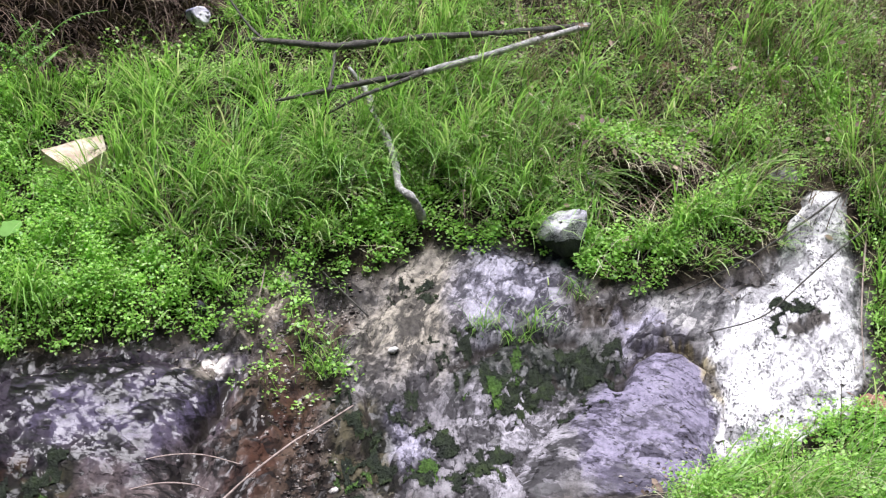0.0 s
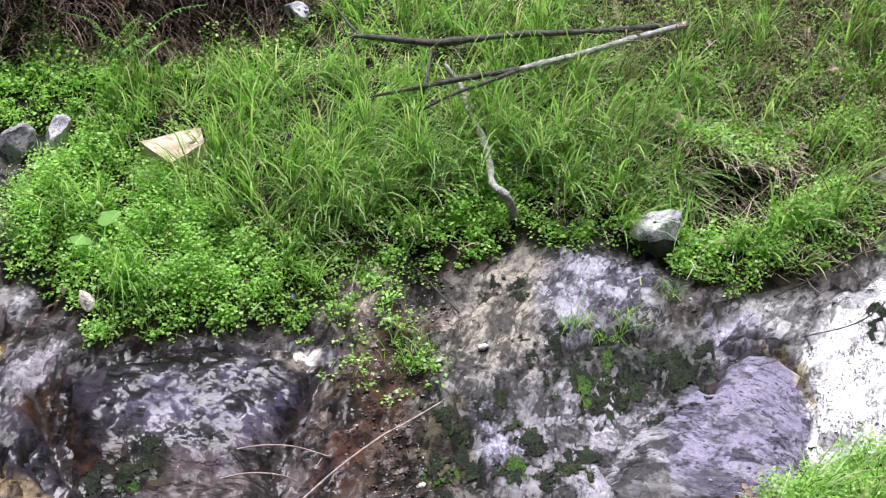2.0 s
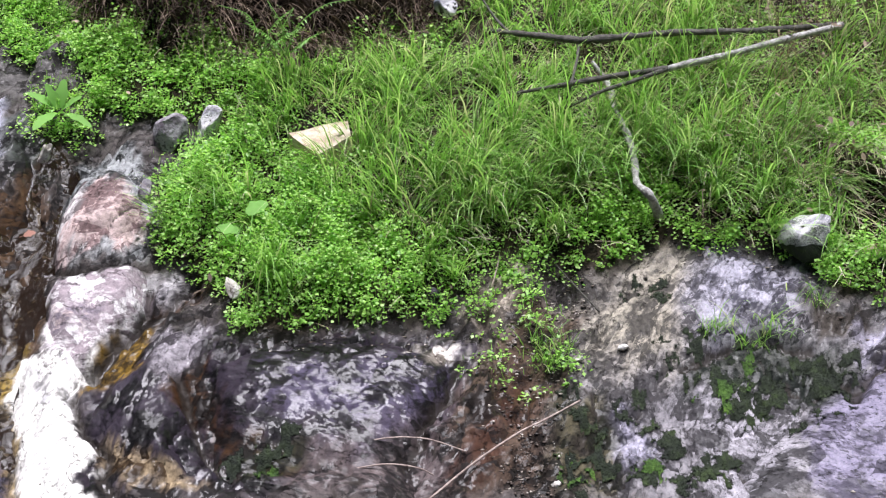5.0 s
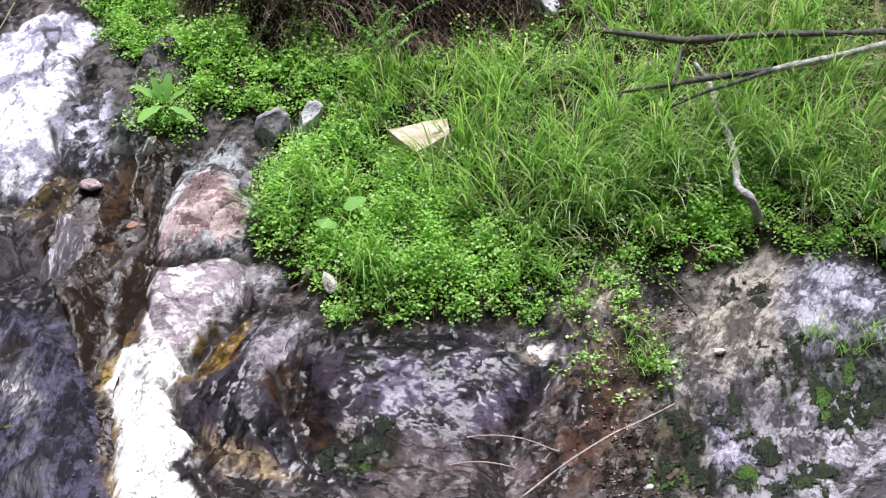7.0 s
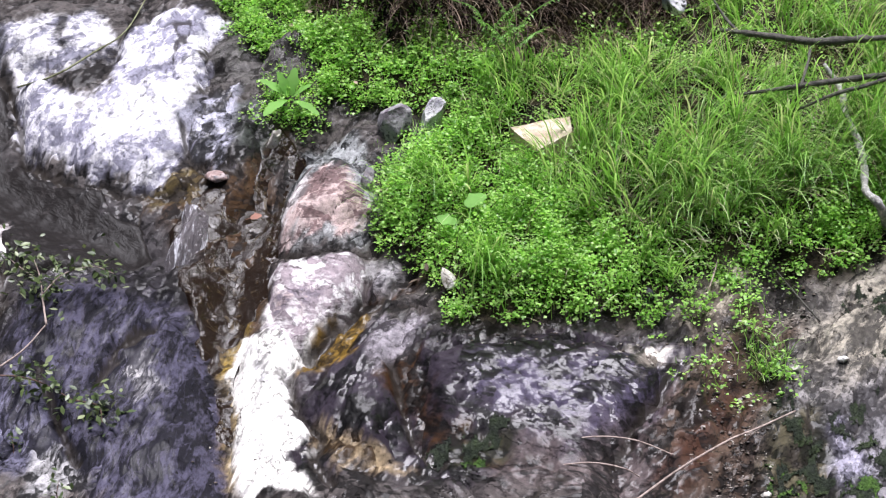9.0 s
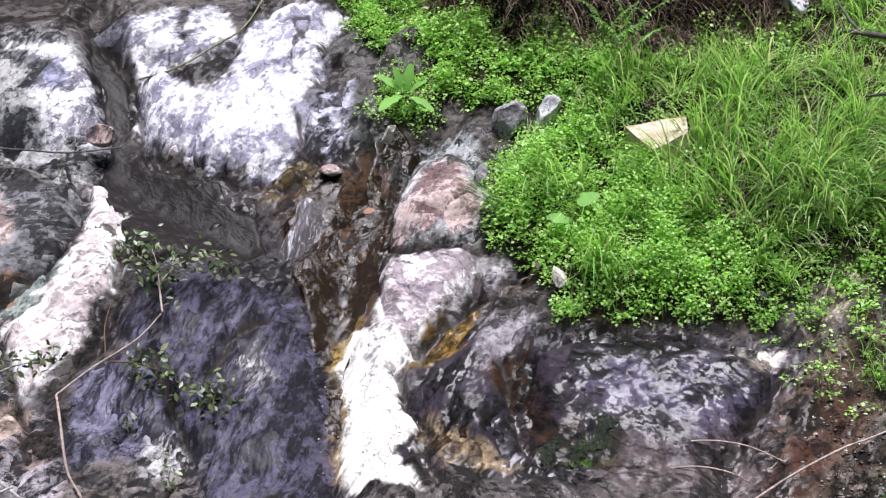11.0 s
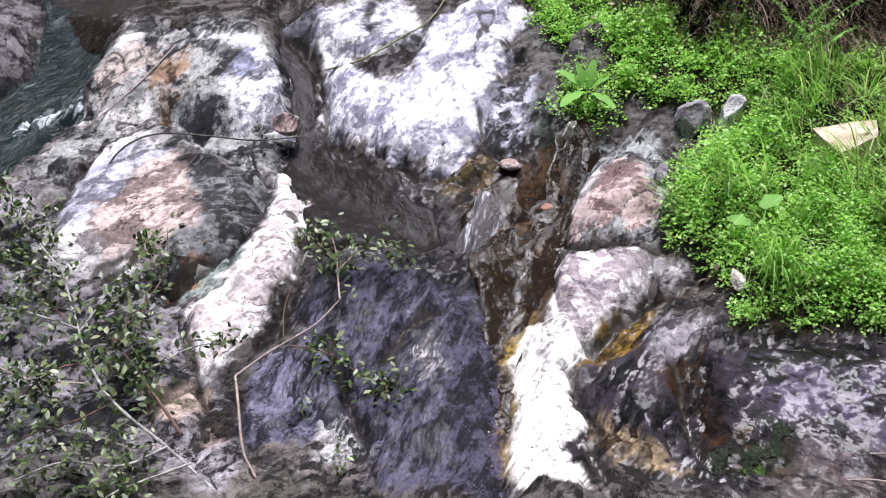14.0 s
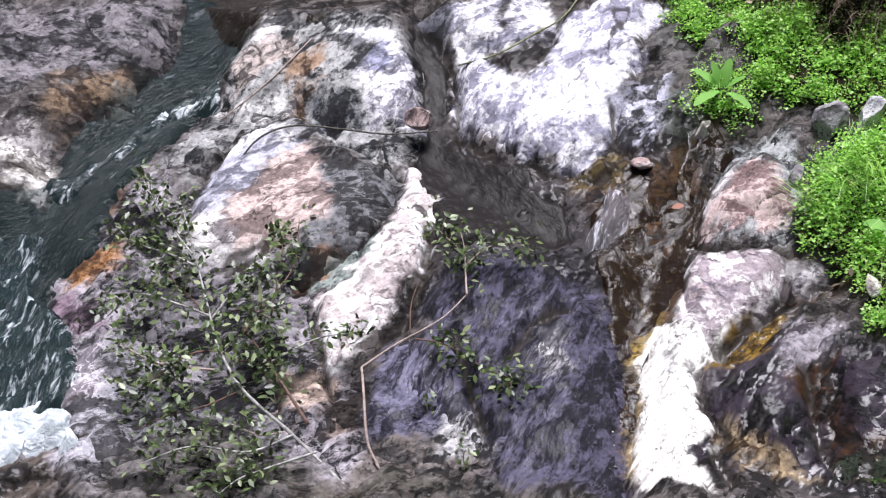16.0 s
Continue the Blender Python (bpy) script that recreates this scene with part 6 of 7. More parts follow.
x, y = x + rng.normal(0, 0.014, n), y + rng.normal(0, 0.014, n)
size = size * low_growth(x, y)
grass_tufts = blades(x, y, size * rng.uniform(0.16, 0.46, n), rng.uniform(0.003, 0.0075, n), fall + rng.normal(0, 0.42, n),
                     rng.uniform(0.1, 0.9, n), rng.uniform(0.9, 2.2, n), 7)
x, y = sown(26000, AREA, grass_at)
n = len(x)
grass_short = blades(x, y, rng.uniform(0.06, 0.2, n), rng.uniform(0.0035, 0.007, n), rng.normal(DOWNHILL, 1.4, n),
                     rng.uniform(0.1, 0.9, n), rng.uniform(0.2, 1.3, n), 5)
thing("grass", mesh_of("grass", *joined([grass_tufts, grass_short])), GRASS, "long green grass bending down the bank", "grass", kind="stuff")
x, y = sown(56000, AREA, lambda x, y: np.minimum(1, grass_at(x, y) * (0.6 + 1.6 * worn(x, y) + 0.6 * soft_step(0.8, 1.6, x) + 1.0 * soft_step(4.0, 3.8, y))))
n = len(x)
thing("dry_grass", mesh_of("dry_grass", *blades(x, y, low_growth(x, y) * rng.uniform(0.1, 0.36, n), rng.uniform(0.002, 0.0045, n), rng.normal(DOWNHILL, 1.2, n),
      rng.uniform(0.4, 1.4, n), rng.uniform(0.3, 1.5, n))), STRAW, "dry straw-coloured grass stems among the green", "grass", kind="stuff")

# small round-leaved herbs: a rosette of leaves on thin stems
LEAF = [(0, 0, 0), (0.3, 0.2, 0.05), (0.46, 0.52, 0.12), (0.2, 0.62, 0.05), (0.04, 1.0, -0.04), (-0.24, 0.66, 0.04), (-0.44, 0.5, 0.12), (-0.28, 0.2, 0.05), (0, 0.45, -0.03)]
LEAF_FACES = [(8, k, (k + 1) % 8) for k in range(8)]


def herb_mat(x, y, tall):
    n = len(x)
    leaves = 16
    hx, hy = np.repeat(x, leaves), np.repeat(y, leaves)
    m = len(hx)
    up = np.repeat(tall, leaves) * rng.uniform(0.25, 1.0, m)
    a, r = rng.uniform(0, 2 * math.pi, m), rng.uniform(0.004, 0.03, m)
    px, py = hx + r * np.cos(a), hy + r * np.sin(a)
    places = np.stack([px, py, land(hx, hy) + up], 1)
    turns = turns_of(a - math.pi / 2, rng.normal(-0.1, 0.45, m), rng.normal(0, 0.4, m))
    leafy = strewn(LEAF, LEAF_FACES, turns, places, rng.uniform(0.007, 0.017, m))
    stems = blades(x, y, tall * 1.05, np.full(n, 0.003), rng.uniform(0, 6.28, n), rng.uniform(0, 0.3, n), rng.uniform(0, 0.4, n), 4)
    return joined([leafy, stems])


def herb_chance(x, y):
    brush = soft_step(-0.01, 0.02, inside(BRUSH, x, y))
    stray = soft_step(-0.02, 0.06, planted(x, y)) * (0.16 + 0.3 * soft_step(0.3, 0.05, planted(x, y)))
    bare = soft_step(0.0, -0.03, inside(WHITE_RIGHT, x, y))
    return open_hollow(x, y) * bare * (1 - brush) * np.maximum(herbs_at(x, y), stray) * (0.5 + 0.5 * soft_step(-0.35, 0.1, fbm(x * 9, y * 9, 2, 91)))


x, y = sown(92000, (-1.2, 4.0, 3.0, 6.4), herb_chance)
thing("herb_mat", mesh_of("herb_mat", *herb_mat(x, y, (0.75 + 0.25 * soft_step(0.02, 0.2, planted(x, y))) * rng.uniform(0.02, 0.13, len(x)) * (1 + 0.8 * np.maximum(-0.9, fbm(x * 10, y * 10, 2, 93))))), HERB, "fresh green mat of small round-leaved herbs", "plants", kind="stuff")


def rock_tuft(label, at, count, reach, seed):
    """A small tuft of grass rooted in a crack of the rock."""
    r = np.random.default_rng(seed)
    x, y = at[0] + r.normal(0, reach, count), at[1] + r.normal(0, reach * 0.5, count)
    v = blades(x, y, r.uniform(0.05, 0.15, count), r.uniform(0.002, 0.0045, count), r.normal(DOWNHILL, 1.0, count), r.uniform(0.1, 0.9, count), r.uniform(0.6, 2.0, count), 6, cover(x, y))
    thing("grass_tuft", mesh_of("grass_tuft", *v), GRASS, label, "grass", kind="stuff")


for k, (at, count, reach) in enumerate(zip([(0.964, 4.282, 0.243), (0.953, 4.346, 0.281), (1.504, 4.268, 0.280), (1.682, 4.233, 0.277), (1.873, 4.317, 0.346), (1.592, 4.211, 0.257)], (90, 50, 60, 50, 40, 30), (0.03, 0.04, 0.025, 0.03, 0.04, 0.02))):
    rock_tuft("small tuft of green grass in wet gravel" if k < 2 else "small drooping tuft of grass on mossy rock", at, count, reach, 400 + k)


# ---- branches, twigs and sticks ----
def bark_material(name, dark, pale):
    n = Nodes(name)
    grain = n.coords(0, (1, 1, 1))
    k = n.noise(grain, 45, 6, 0.65)
    return n.done(Base_Color=n.ramp(k, (0.35, dark), (0.65, pale)), Roughness=0.85, Normal=n.bump(n.noise(grain, 160, 4), 0.006, 0.9))


BARK_DARK = bark_material("dark_branch_bark", (0.02, 0.019, 0.015), (0.085, 0.08, 0.066))
BARK_GREY = bark_material("grey_weathered_wood", (0.14, 0.135, 0.125), (0.42, 0.41, 0.39))
BARK_PALE = bark_material("pale_dry_twig", (0.2, 0.15, 0.13), (0.4, 0.32, 0.28))
BARK_MOSSY = bark_material("mossy_twig_bark", (0.08, 0.085, 0.035), (0.25, 0.26, 0.15))
BARK_RED = bark_material("brown_twig_bark", (0.05, 0.025, 0.02), (0.14, 0.08, 0.06))


def rod(points, radii, rough=0.08, seed=1, sides=7):
    return mesh_of("rod", *tube(points, radii, sides, None, rough, seed))


fallen = tagged(new("fallen_branch"), "forked dead dark branch lying across the grass", "branch")
part("limb", rod([(0.978, 5.332, 1.150), (1.127, 5.190, 1.145), (1.268, 5.146, 1.128), (1.412, 5.136, 1.132), (1.606, 5.126, 1.141), (1.925, 5.077, 1.142), (2.343, 5.279, 1.119)], [0.009, 0.012, 0.015, 0.014, 0.012, 0.012, 0.013], 0.1, 2), BARK_DARK, fallen)
part("limb", rod([(2.313, 5.221, 1.124), (2.061, 5.074, 1.111), (1.821, 5.042, 1.069), (1.555, 4.990, 1.033)], [0.013, 0.013, 0.012, 0.012], 0.08, 3), BARK_GREY, fallen, "limb with bare grey wood")
part("limb", rod([(1.565, 4.993, 1.034), (1.355, 4.950, 1.024), (1.163, 4.935, 1.004), (0.999, 5.014, 0.967)], [0.012, 0.011, 0.010, 0.006], 0.08, 7), BARK_DARK, fallen)
part("fork", rod([(1.565, 4.993, 1.034), (1.413, 4.933, 1.004), (1.299, 4.905, 0.981), (1.177, 4.942, 0.920)], [0.009, 0.008, 0.007, 0.004], 0.08, 4), BARK_DARK, fallen)
part("twig", rod([(1.273, 5.165, 1.125), (1.239, 5.059, 1.064), (1.181, 4.927, 0.987), (1.176, 4.996, 0.883)], [0.006, 0.005, 0.005, 0.003], 0.1, 5), BARK_DARK, fallen)
part("twig", rod([(1.038, 5.270, 1.145), (0.996, 5.365, 1.197), (0.948, 5.530, 1.299)], [0.006, 0.005, 0.004], 0.1, 6), BARK_DARK, fallen)
stick = rod([(1.334, 5.200, 1.036), (1.369, 5.100, 0.964), (1.361, 4.976, 0.892), (1.374, 4.865, 0.828), (1.370, 4.749, 0.760), (1.351, 4.651, 0.703), (1.381, 4.590, 0.670), (1.445, 4.690, 0.561)], [0.007, 0.012, 0.012, 0.014, 0.013, 0.013, 0.015, 0.018], 0.07, 8, 9)
thing("root_stick", stick, BARK_GREY, "crooked grey weathered root standing in the grass", "stick")

twig_count = 20


def twig(label, line, thick, bark):
    global twig_count
    thing("twig", rod(line, [thick, thick, thick * 0.7], 0.06, twig_count, 6), bark, label, "twig")
    twig_count += 1


twig("long pale dry stem lying over the wet rock", [(0.490, 3.815, -0.001), (0.633, 3.874, 0.075), (0.780, 3.951, 0.123), (0.876, 3.986, 0.147), (1.009, 4.071, 0.165)], 0.0036, BARK_PALE)
twig("thin pale arching stem over the wet rock", [(0.260, 4.031, 0.095), (0.396, 4.009, 0.121), (0.514, 3.990, 0.115), (0.631, 3.969, 0.072)], 0.0025, BARK_PALE)
twig("thin pale arching stem over the wet rock", [(0.235, 3.951, 0.049), (0.369, 3.925, 0.075), (0.468, 3.903, 0.065), (0.519, 3.907, 0.034)], 0.0025, BARK_PALE)
twig("long thin dark stem leaning over the white rock", [(3.278, 4.485, 0.705), (2.888, 4.256, 0.624), (2.662, 4.181, 0.544), (2.376, 4.098, 0.459), (2.199, 4.200, 0.340)], 0.0035, BARK_DARK)
twig("long thin dark stem leaning over the white rock", [(3.124, 4.252, 0.548), (2.762, 4.055, 0.494), (2.532, 3.960, 0.410), (2.340, 3.882, 0.342), (2.217, 4.028, 0.252)], 0.003, BARK_DARK)
twig("thin upright dry stem beside the white rock", [(3.290, 4.672, 0.789), (3.048, 4.338, 0.620), (2.845, 4.072, 0.440), (2.696, 3.855, 0.303), (2.629, 3.726, 0.159)], 0.003, BARK_PALE)
twig("dark dry stem standing on the bank", [(3.101, 5.424, 1.203), (2.869, 5.057, 1.008), (2.740, 4.853, 0.871), (2.703, 4.734, 0.721)], 0.004, BARK_DARK)
twig("dark arching twig over the boulders", [(-2.350, 4.732, 0.675), (-2.269, 4.802, 0.791), (-2.163, 4.891, 0.829), (-1.966, 4.911, 0.819), (-1.798, 4.922, 0.805), (-1.648, 5.068, 0.792)], 0.004, BARK_DARK)
twig("green mossy twig leaning on the white boulder", [(-1.659, 5.391, 0.988), (-1.505, 5.376, 1.035), (-1.386, 5.499, 1.097), (-1.284, 5.612, 1.159), (-1.239, 5.856, 1.265)], 0.004, BARK_MOSSY)
twig("short dark stick stuck in wet gravel", [(1.159, 4.409, 0.331), (1.100, 4.485, 0.395), (1.057, 4.617, 0.442)], 0.003, BARK_DARK)
twig("thin pale stem hanging from the herbs", [(0.365, 4.523, 0.401), (0.350, 4.390, 0.332), (0.329, 4.271, 0.265), (0.323, 4.230, 0.206)], 0.0022, BARK_PALE)
twig("thin pale stem hanging from the bank", [(0.865, 4.631, 0.481), (0.828, 4.536, 0.434), (0.800, 4.511, 0.376)], 0.0025, BARK_PALE)
twig("dark dead stem tangled in the upper bank", [(3.118, 5.312, 1.143), (3.063, 5.048, 1.060), (3.087, 4.818, 0.937), (3.074, 4.641, 0.837), (3.090, 4.579, 0.715)], 0.0035, BARK_DARK)
twig("dark dead stem tangled in the upper bank", [(2.822, 5.242, 1.055), (2.745, 5.022, 0.997), (2.663, 4.684, 0.794), (2.675, 4.584, 0.646)], 0.003, BARK_DARK)
twig("pale dry stem hanging over the hollow", [(2.575, 4.834, 0.790), (2.450, 4.652, 0.760), (2.329, 4.474, 0.642), (2.299, 4.446, 0.517)], 0.0025, BARK_PALE)
twig("pale dry stem in the upper bank", [(3.092, 4.820, 0.858), (3.156, 4.766, 0.906), (3.325, 4.869, 0.928)], 0.003, BARK_PALE)
twig("dark dead stem tangled in the upper bank", [(3.060, 5.001, 0.956), (3.139, 4.991, 1.042), (3.292, 5.054, 1.103), (3.455, 5.162, 1.115)], 0.003, BARK_DARK)
twig("pale dry stem in the upper bank", [(3.274, 5.328, 1.179), (3.155, 5.018, 1.060), (3.112, 4.839, 0.953), (3.082, 4.719, 0.799)], 0.0025, BARK_PALE)
twig("pale dry stem across the upper rocks", [(-2.490, 4.976, 0.829), (-2.356, 5.147, 0.957), (-2.263, 5.408, 1.099), (-2.239, 5.535, 1.128)], 0.003, BARK_PALE)

# ---- the shrub over the rocks ----
SHRUB_LEAF = leaf_material("dark_shrub_leaf", [(0.0, (0.012, 0.016, 0.008)), (0.4, (0.042, 0.068, 0.02)), (0.8, (0.1, 0.14, 0.048)), (1.0, (0.22, 0.25, 0.13))], 0.4, 0.15)
LONG_LEAF = [(0, 0, 0), (0.19, 0.3, 0.03), (0.24, 0.62, 0.02), (0, 1, -0.06), (-0.24, 0.62, 0.02), (-0.19, 0.3, 0.03), (0, 0.5, -0.02)]
LONG_FACES = [(6, k, (k + 1) % 6) for k in range(6)]


def leaf_spray(line, count, reach, size, seed):
    """Leaves round a shoot, denser towards its tip."""
    r = np.random.default_rng(seed)
    c = spline(line, 60)
    at = c[(59 * r.uniform(0.15, 1, count) ** 0.7).astype(int)] + r.normal(0, reach, (count, 3))
    turns = turns_of(r.uniform(0, 6.28, count), r.normal(0.2, 0.6, count), r.normal(0, 0.5, count))
    return strewn(LONG_LEAF, LONG_FACES, turns, at, r.uniform(0.6, 1.2, count) * size)


def shrub(name, label):
    return tagged(new(name), label, "shrub")


shoots = 60


def shoot(top, line, thick, count, reach, bark, size=0.031):
    """A stem of a shrub with the leaves on it."""
    global shoots
    shoots += 1
    stem = part("stem", rod(line, [thick, thick * 0.8, thick * 0.45], 0.07, shoots, 6), bark, top)
    if count:
        part("leaves", mesh_of("leaves", *leaf_spray(line, int(1.7 * count), reach, size, shoots + 40)), SHRUB_LEAF, stem, "narrow dark green leaves")


plant = shrub("shrub", "sparse twiggy evergreen shrub growing over the rocks")
shoot(plant, [(-1.531, 3.699, -0.017), (-1.718, 3.762, 0.100), (-1.889, 3.779, 0.230), (-2.036, 3.917, 0.317), (-2.104, 4.011, 0.376), (-2.291, 4.275, 0.539), (-2.415, 4.441, 0.652)], 0.0058, 142, 0.03, BARK_GREY)
shoot(plant, [(-2.261, 4.214, 0.519), (-2.359, 4.286, 0.573), (-2.501, 4.402, 0.657), (-2.587, 4.509, 0.731)], 0.004, 130, 0.035, BARK_GREY)
shoot(plant, [(-2.232, 4.173, 0.493), (-2.337, 4.196, 0.519), (-2.473, 4.210, 0.547), (-2.572, 4.258, 0.588)], 0.004, 119, 0.035, BARK_GREY)
shoot(plant, [(-2.097, 4.002, 0.370), (-2.071, 4.110, 0.424), (-2.033, 4.165, 0.449), (-1.985, 4.247, 0.487)], 0.004, 95, 0.03, BARK_GREY)
shoot(plant, [(-2.104, 4.011, 0.376), (-2.218, 4.028, 0.401), (-2.387, 4.034, 0.425), (-2.436, 3.927, 0.378)], 0.004, 142, 0.04, BARK_GREY)
shoot(plant, [(-2.006, 3.826, 0.267), (-2.098, 3.814, 0.273), (-2.213, 3.806, 0.285), (-2.376, 3.852, 0.331)], 0.004, 130, 0.04, BARK_PALE)
shoot(plant, [(-2.036, 3.913, 0.299), (-2.126, 3.871, 0.288), (-2.202, 3.741, 0.234), (-2.235, 3.690, 0.213)], 0.004, 106, 0.035, BARK_RED)
shoot(plant, [(-1.661, 3.745, 0.154), (-1.790, 3.859, 0.227), (-1.911, 3.963, 0.292), (-1.998, 4.030, 0.339)], 0.006, 95, 0.035, BARK_RED)
shoot(plant, [(-1.981, 3.992, 0.334), (-1.951, 4.111, 0.394), (-1.918, 4.283, 0.481), (-1.967, 4.462, 0.589)], 0.0035, 66, 0.03, BARK_RED)
shoot(plant, [(-1.908, 4.058, 0.376), (-1.974, 4.322, 0.526), (-2.028, 4.405, 0.580)], 0.003, 56, 0.022, BARK_RED)
shoot(plant, [(-1.742, 3.734, 0.122), (-1.807, 3.708, 0.117), (-1.908, 3.723, 0.137)], 0.003, 32, 0.03, BARK_PALE)
shoot(plant, [(-1.697, 3.716, 0.126), (-1.810, 3.629, 0.095), (-1.986, 3.605, 0.104), (-2.111, 3.512, 0.076)], 0.004, 142, 0.05, BARK_GREY)
shoot(plant, [(-1.615, 3.693, 0.088), (-1.744, 3.601, 0.059), (-1.810, 3.542, 0.042), (-1.851, 3.470, 0.015)], 0.004, 119, 0.05, BARK_GREY)
shoot(plant, [(-1.850, 3.914, 0.277), (-1.738, 4.024, 0.324), (-1.637, 4.067, 0.336), (-1.605, 4.086, 0.342)], 0.003, 51, 0.025, BARK_GREY)
shoot(plant, [(-2.118, 4.036, 0.366), (-2.262, 4.118, 0.428), (-2.330, 4.173, 0.466), (-2.299, 4.242, 0.498)], 0.003, 102, 0.05, BARK_RED)
shoot(plant, [(-2.110, 4.027, 0.360), (-2.022, 4.087, 0.381), (-1.938, 4.078, 0.366), (-1.858, 4.028, 0.331)], 0.003, 102, 0.05, BARK_RED)
shoot(plant, [(-2.049, 3.938, 0.289), (-1.951, 3.917, 0.267), (-1.888, 3.955, 0.278), (-1.810, 3.907, 0.245)], 0.003, 83, 0.045, BARK_RED)
shoot(plant, [(-1.922, 3.846, 0.201), (-2.019, 3.757, 0.169), (-2.110, 3.703, 0.153), (-2.192, 3.632, 0.127)], 0.003, 74, 0.045, BARK_RED)
plant = shrub("sapling", "bare crooked pale sapling with few leaves at its tips")
shoot(plant, [(-1.445, 3.777, 0.010), (-1.496, 3.815, 0.086), (-1.532, 3.894, 0.200), (-1.565, 3.972, 0.244), (-1.572, 3.991, 0.254), (-1.556, 4.011, 0.264), (-1.493, 4.092, 0.301), (-1.377, 4.211, 0.356), (-1.319, 4.316, 0.410)], 0.0048, 0, 0.0, BARK_PALE)
shoot(plant, [(-1.313, 4.298, 0.416), (-1.343, 4.388, 0.468), (-1.372, 4.477, 0.519), (-1.404, 4.539, 0.560)], 0.0035, 70, 0.04, BARK_PALE)
shoot(plant, [(-1.349, 4.409, 0.481), (-1.300, 4.487, 0.521), (-1.211, 4.525, 0.535), (-1.136, 4.502, 0.517)], 0.0025, 60, 0.035, BARK_PALE)
shoot(plant, [(-1.368, 4.473, 0.501), (-1.452, 4.527, 0.540), (-1.504, 4.566, 0.567)], 0.0025, 50, 0.04, BARK_PALE)
shoot(plant, [(-1.443, 4.142, 0.307), (-1.376, 4.143, 0.302), (-1.296, 4.127, 0.286), (-1.187, 4.074, 0.248)], 0.003, 70, 0.032, BARK_RED)
shoot(plant, [(-1.198, 4.110, 0.234), (-1.119, 4.092, 0.220), (-1.095, 4.036, 0.187)], 0.003, 60, 0.032, BARK_RED)
shoot(plant, [(-1.459, 4.140, 0.325), (-1.489, 4.245, 0.385), (-1.493, 4.335, 0.435)], 0.0025, 0, 0.02, BARK_RED)
plant = shrub("seedling", "tiny green sprig on the slate")
shoot(plant, [(-1.355, 3.971, 0.101), (-1.352, 3.972, 0.139), (-1.366, 4.010, 0.161)], 0.002, 16, 0.016, BARK_RED, 0.026)
plant = shrub("seedling", "tiny green sprig at the foot of the slate")
shoot(plant, [(-1.172, 3.817, 0.009), (-1.193, 3.830, 0.047), (-1.197, 3.874, 0.074)], 0.002, 22, 0.025, BARK_RED, 0.026)

# ---- broad leaves and ferns ----
BROAD = leaf_material("broad_green_leaf", [(0.0, (0.12, 0.3, 0.05)), (1.0, (0.23, 0.45, 0.1))], 0.75, 0.45)


def broad_leaf(name, base_at, tip_at, width, parent, label=""):
    """A single broad leaf with a folded midrib and wavy edge."""
    a, b = Vector(base_at), Vector(tip_at)
    ahead = b - a
    side = ahead.cross(Vector((0, -0.5, 1))).normalized()
    up = side.cross(ahead).normalized()
    rows, verts, quads = 9, [], []
    for i in range(rows):
        t = i / (rows - 1)
        w = width * (math.sin(math.pi * min(1, t * 0.92 + 0.06)) ** 0.75) * (1 + 0.2 * math.sin(16 * t))
        mid = a + ahead * t + up * 0.05 * ahead.length * math.sin(math.pi * t)
        verts += [mid - side * w + up * 0.12 * w, mid, mid + side * w + up * 0.12 * w]
        if i:
            k = 3 * i
            quads += [(k - 3, k - 2, k + 1, k), (k - 2, k - 1, k + 2, k + 1)]
    return part(name, mesh_of(name, [tuple(v) for v in verts], quads), BROAD, parent, label)


dock = tagged(new("dock_plant"), "broad-leaved bright green plant at the water's edge", "plant")
for k, (line, w) in enumerate([
    ([(-0.627, 5.382, 0.934), (-0.606, 5.413, 1.035)], 0.024), ([(-0.642, 5.383, 0.935), (-0.741, 5.382, 0.998)], 0.019), ([(-0.619, 5.380, 0.930), (-0.542, 5.359, 0.978)], 0.018),
    ([(-0.641, 5.364, 0.921), (-0.704, 5.176, 0.897)], 0.024), ([(-0.609, 5.358, 0.917), (-0.503, 5.184, 0.894)], 0.017), ([(-0.636, 5.384, 0.934), (-0.671, 5.389, 1.024)], 0.019)]):
    broad_leaf("leaf", line[0], line[1], w, dock)
heart = tagged(new("young_plant"), "young plant with two pale broad leaves among herbs", "plant")
broad_leaf("leaf", *[(0.024, 4.780, 0.644), (0.093, 4.828, 0.672)], 0.032, heart)
broad_leaf("leaf", *[(-0.011, 4.713, 0.604), (-0.085, 4.734, 0.617)], 0.026, heart)
part("stem", rod([(0.016, 4.717, 0.485), (0.028, 4.692, 0.592), (0.044, 4.794, 0.653)], [0.003, 0.002], 0.02, 3, 5), BROAD, heart)
part("stem", rod([(0.016, 4.717, 0.485), (-0.003, 4.673, 0.579), (-0.021, 4.713, 0.604)], [0.003, 0.002], 0.02, 4, 5), BROAD, heart)

PINNA = [(0, 0, 0), (0.16, 0.35, 0.02), (0.1, 0.75, 0.0), (0, 1, -0.05), (-0.1, 0.75, 0.0), (-0.16, 0.35, 0.02), (0, 0.5, -0.03)]
FERN = leaf_material("fern_green", [(0.0, (0.08, 0.2, 0.03)), (1.0, (0.2, 0.38, 0.08))], 0.5, 0.4)


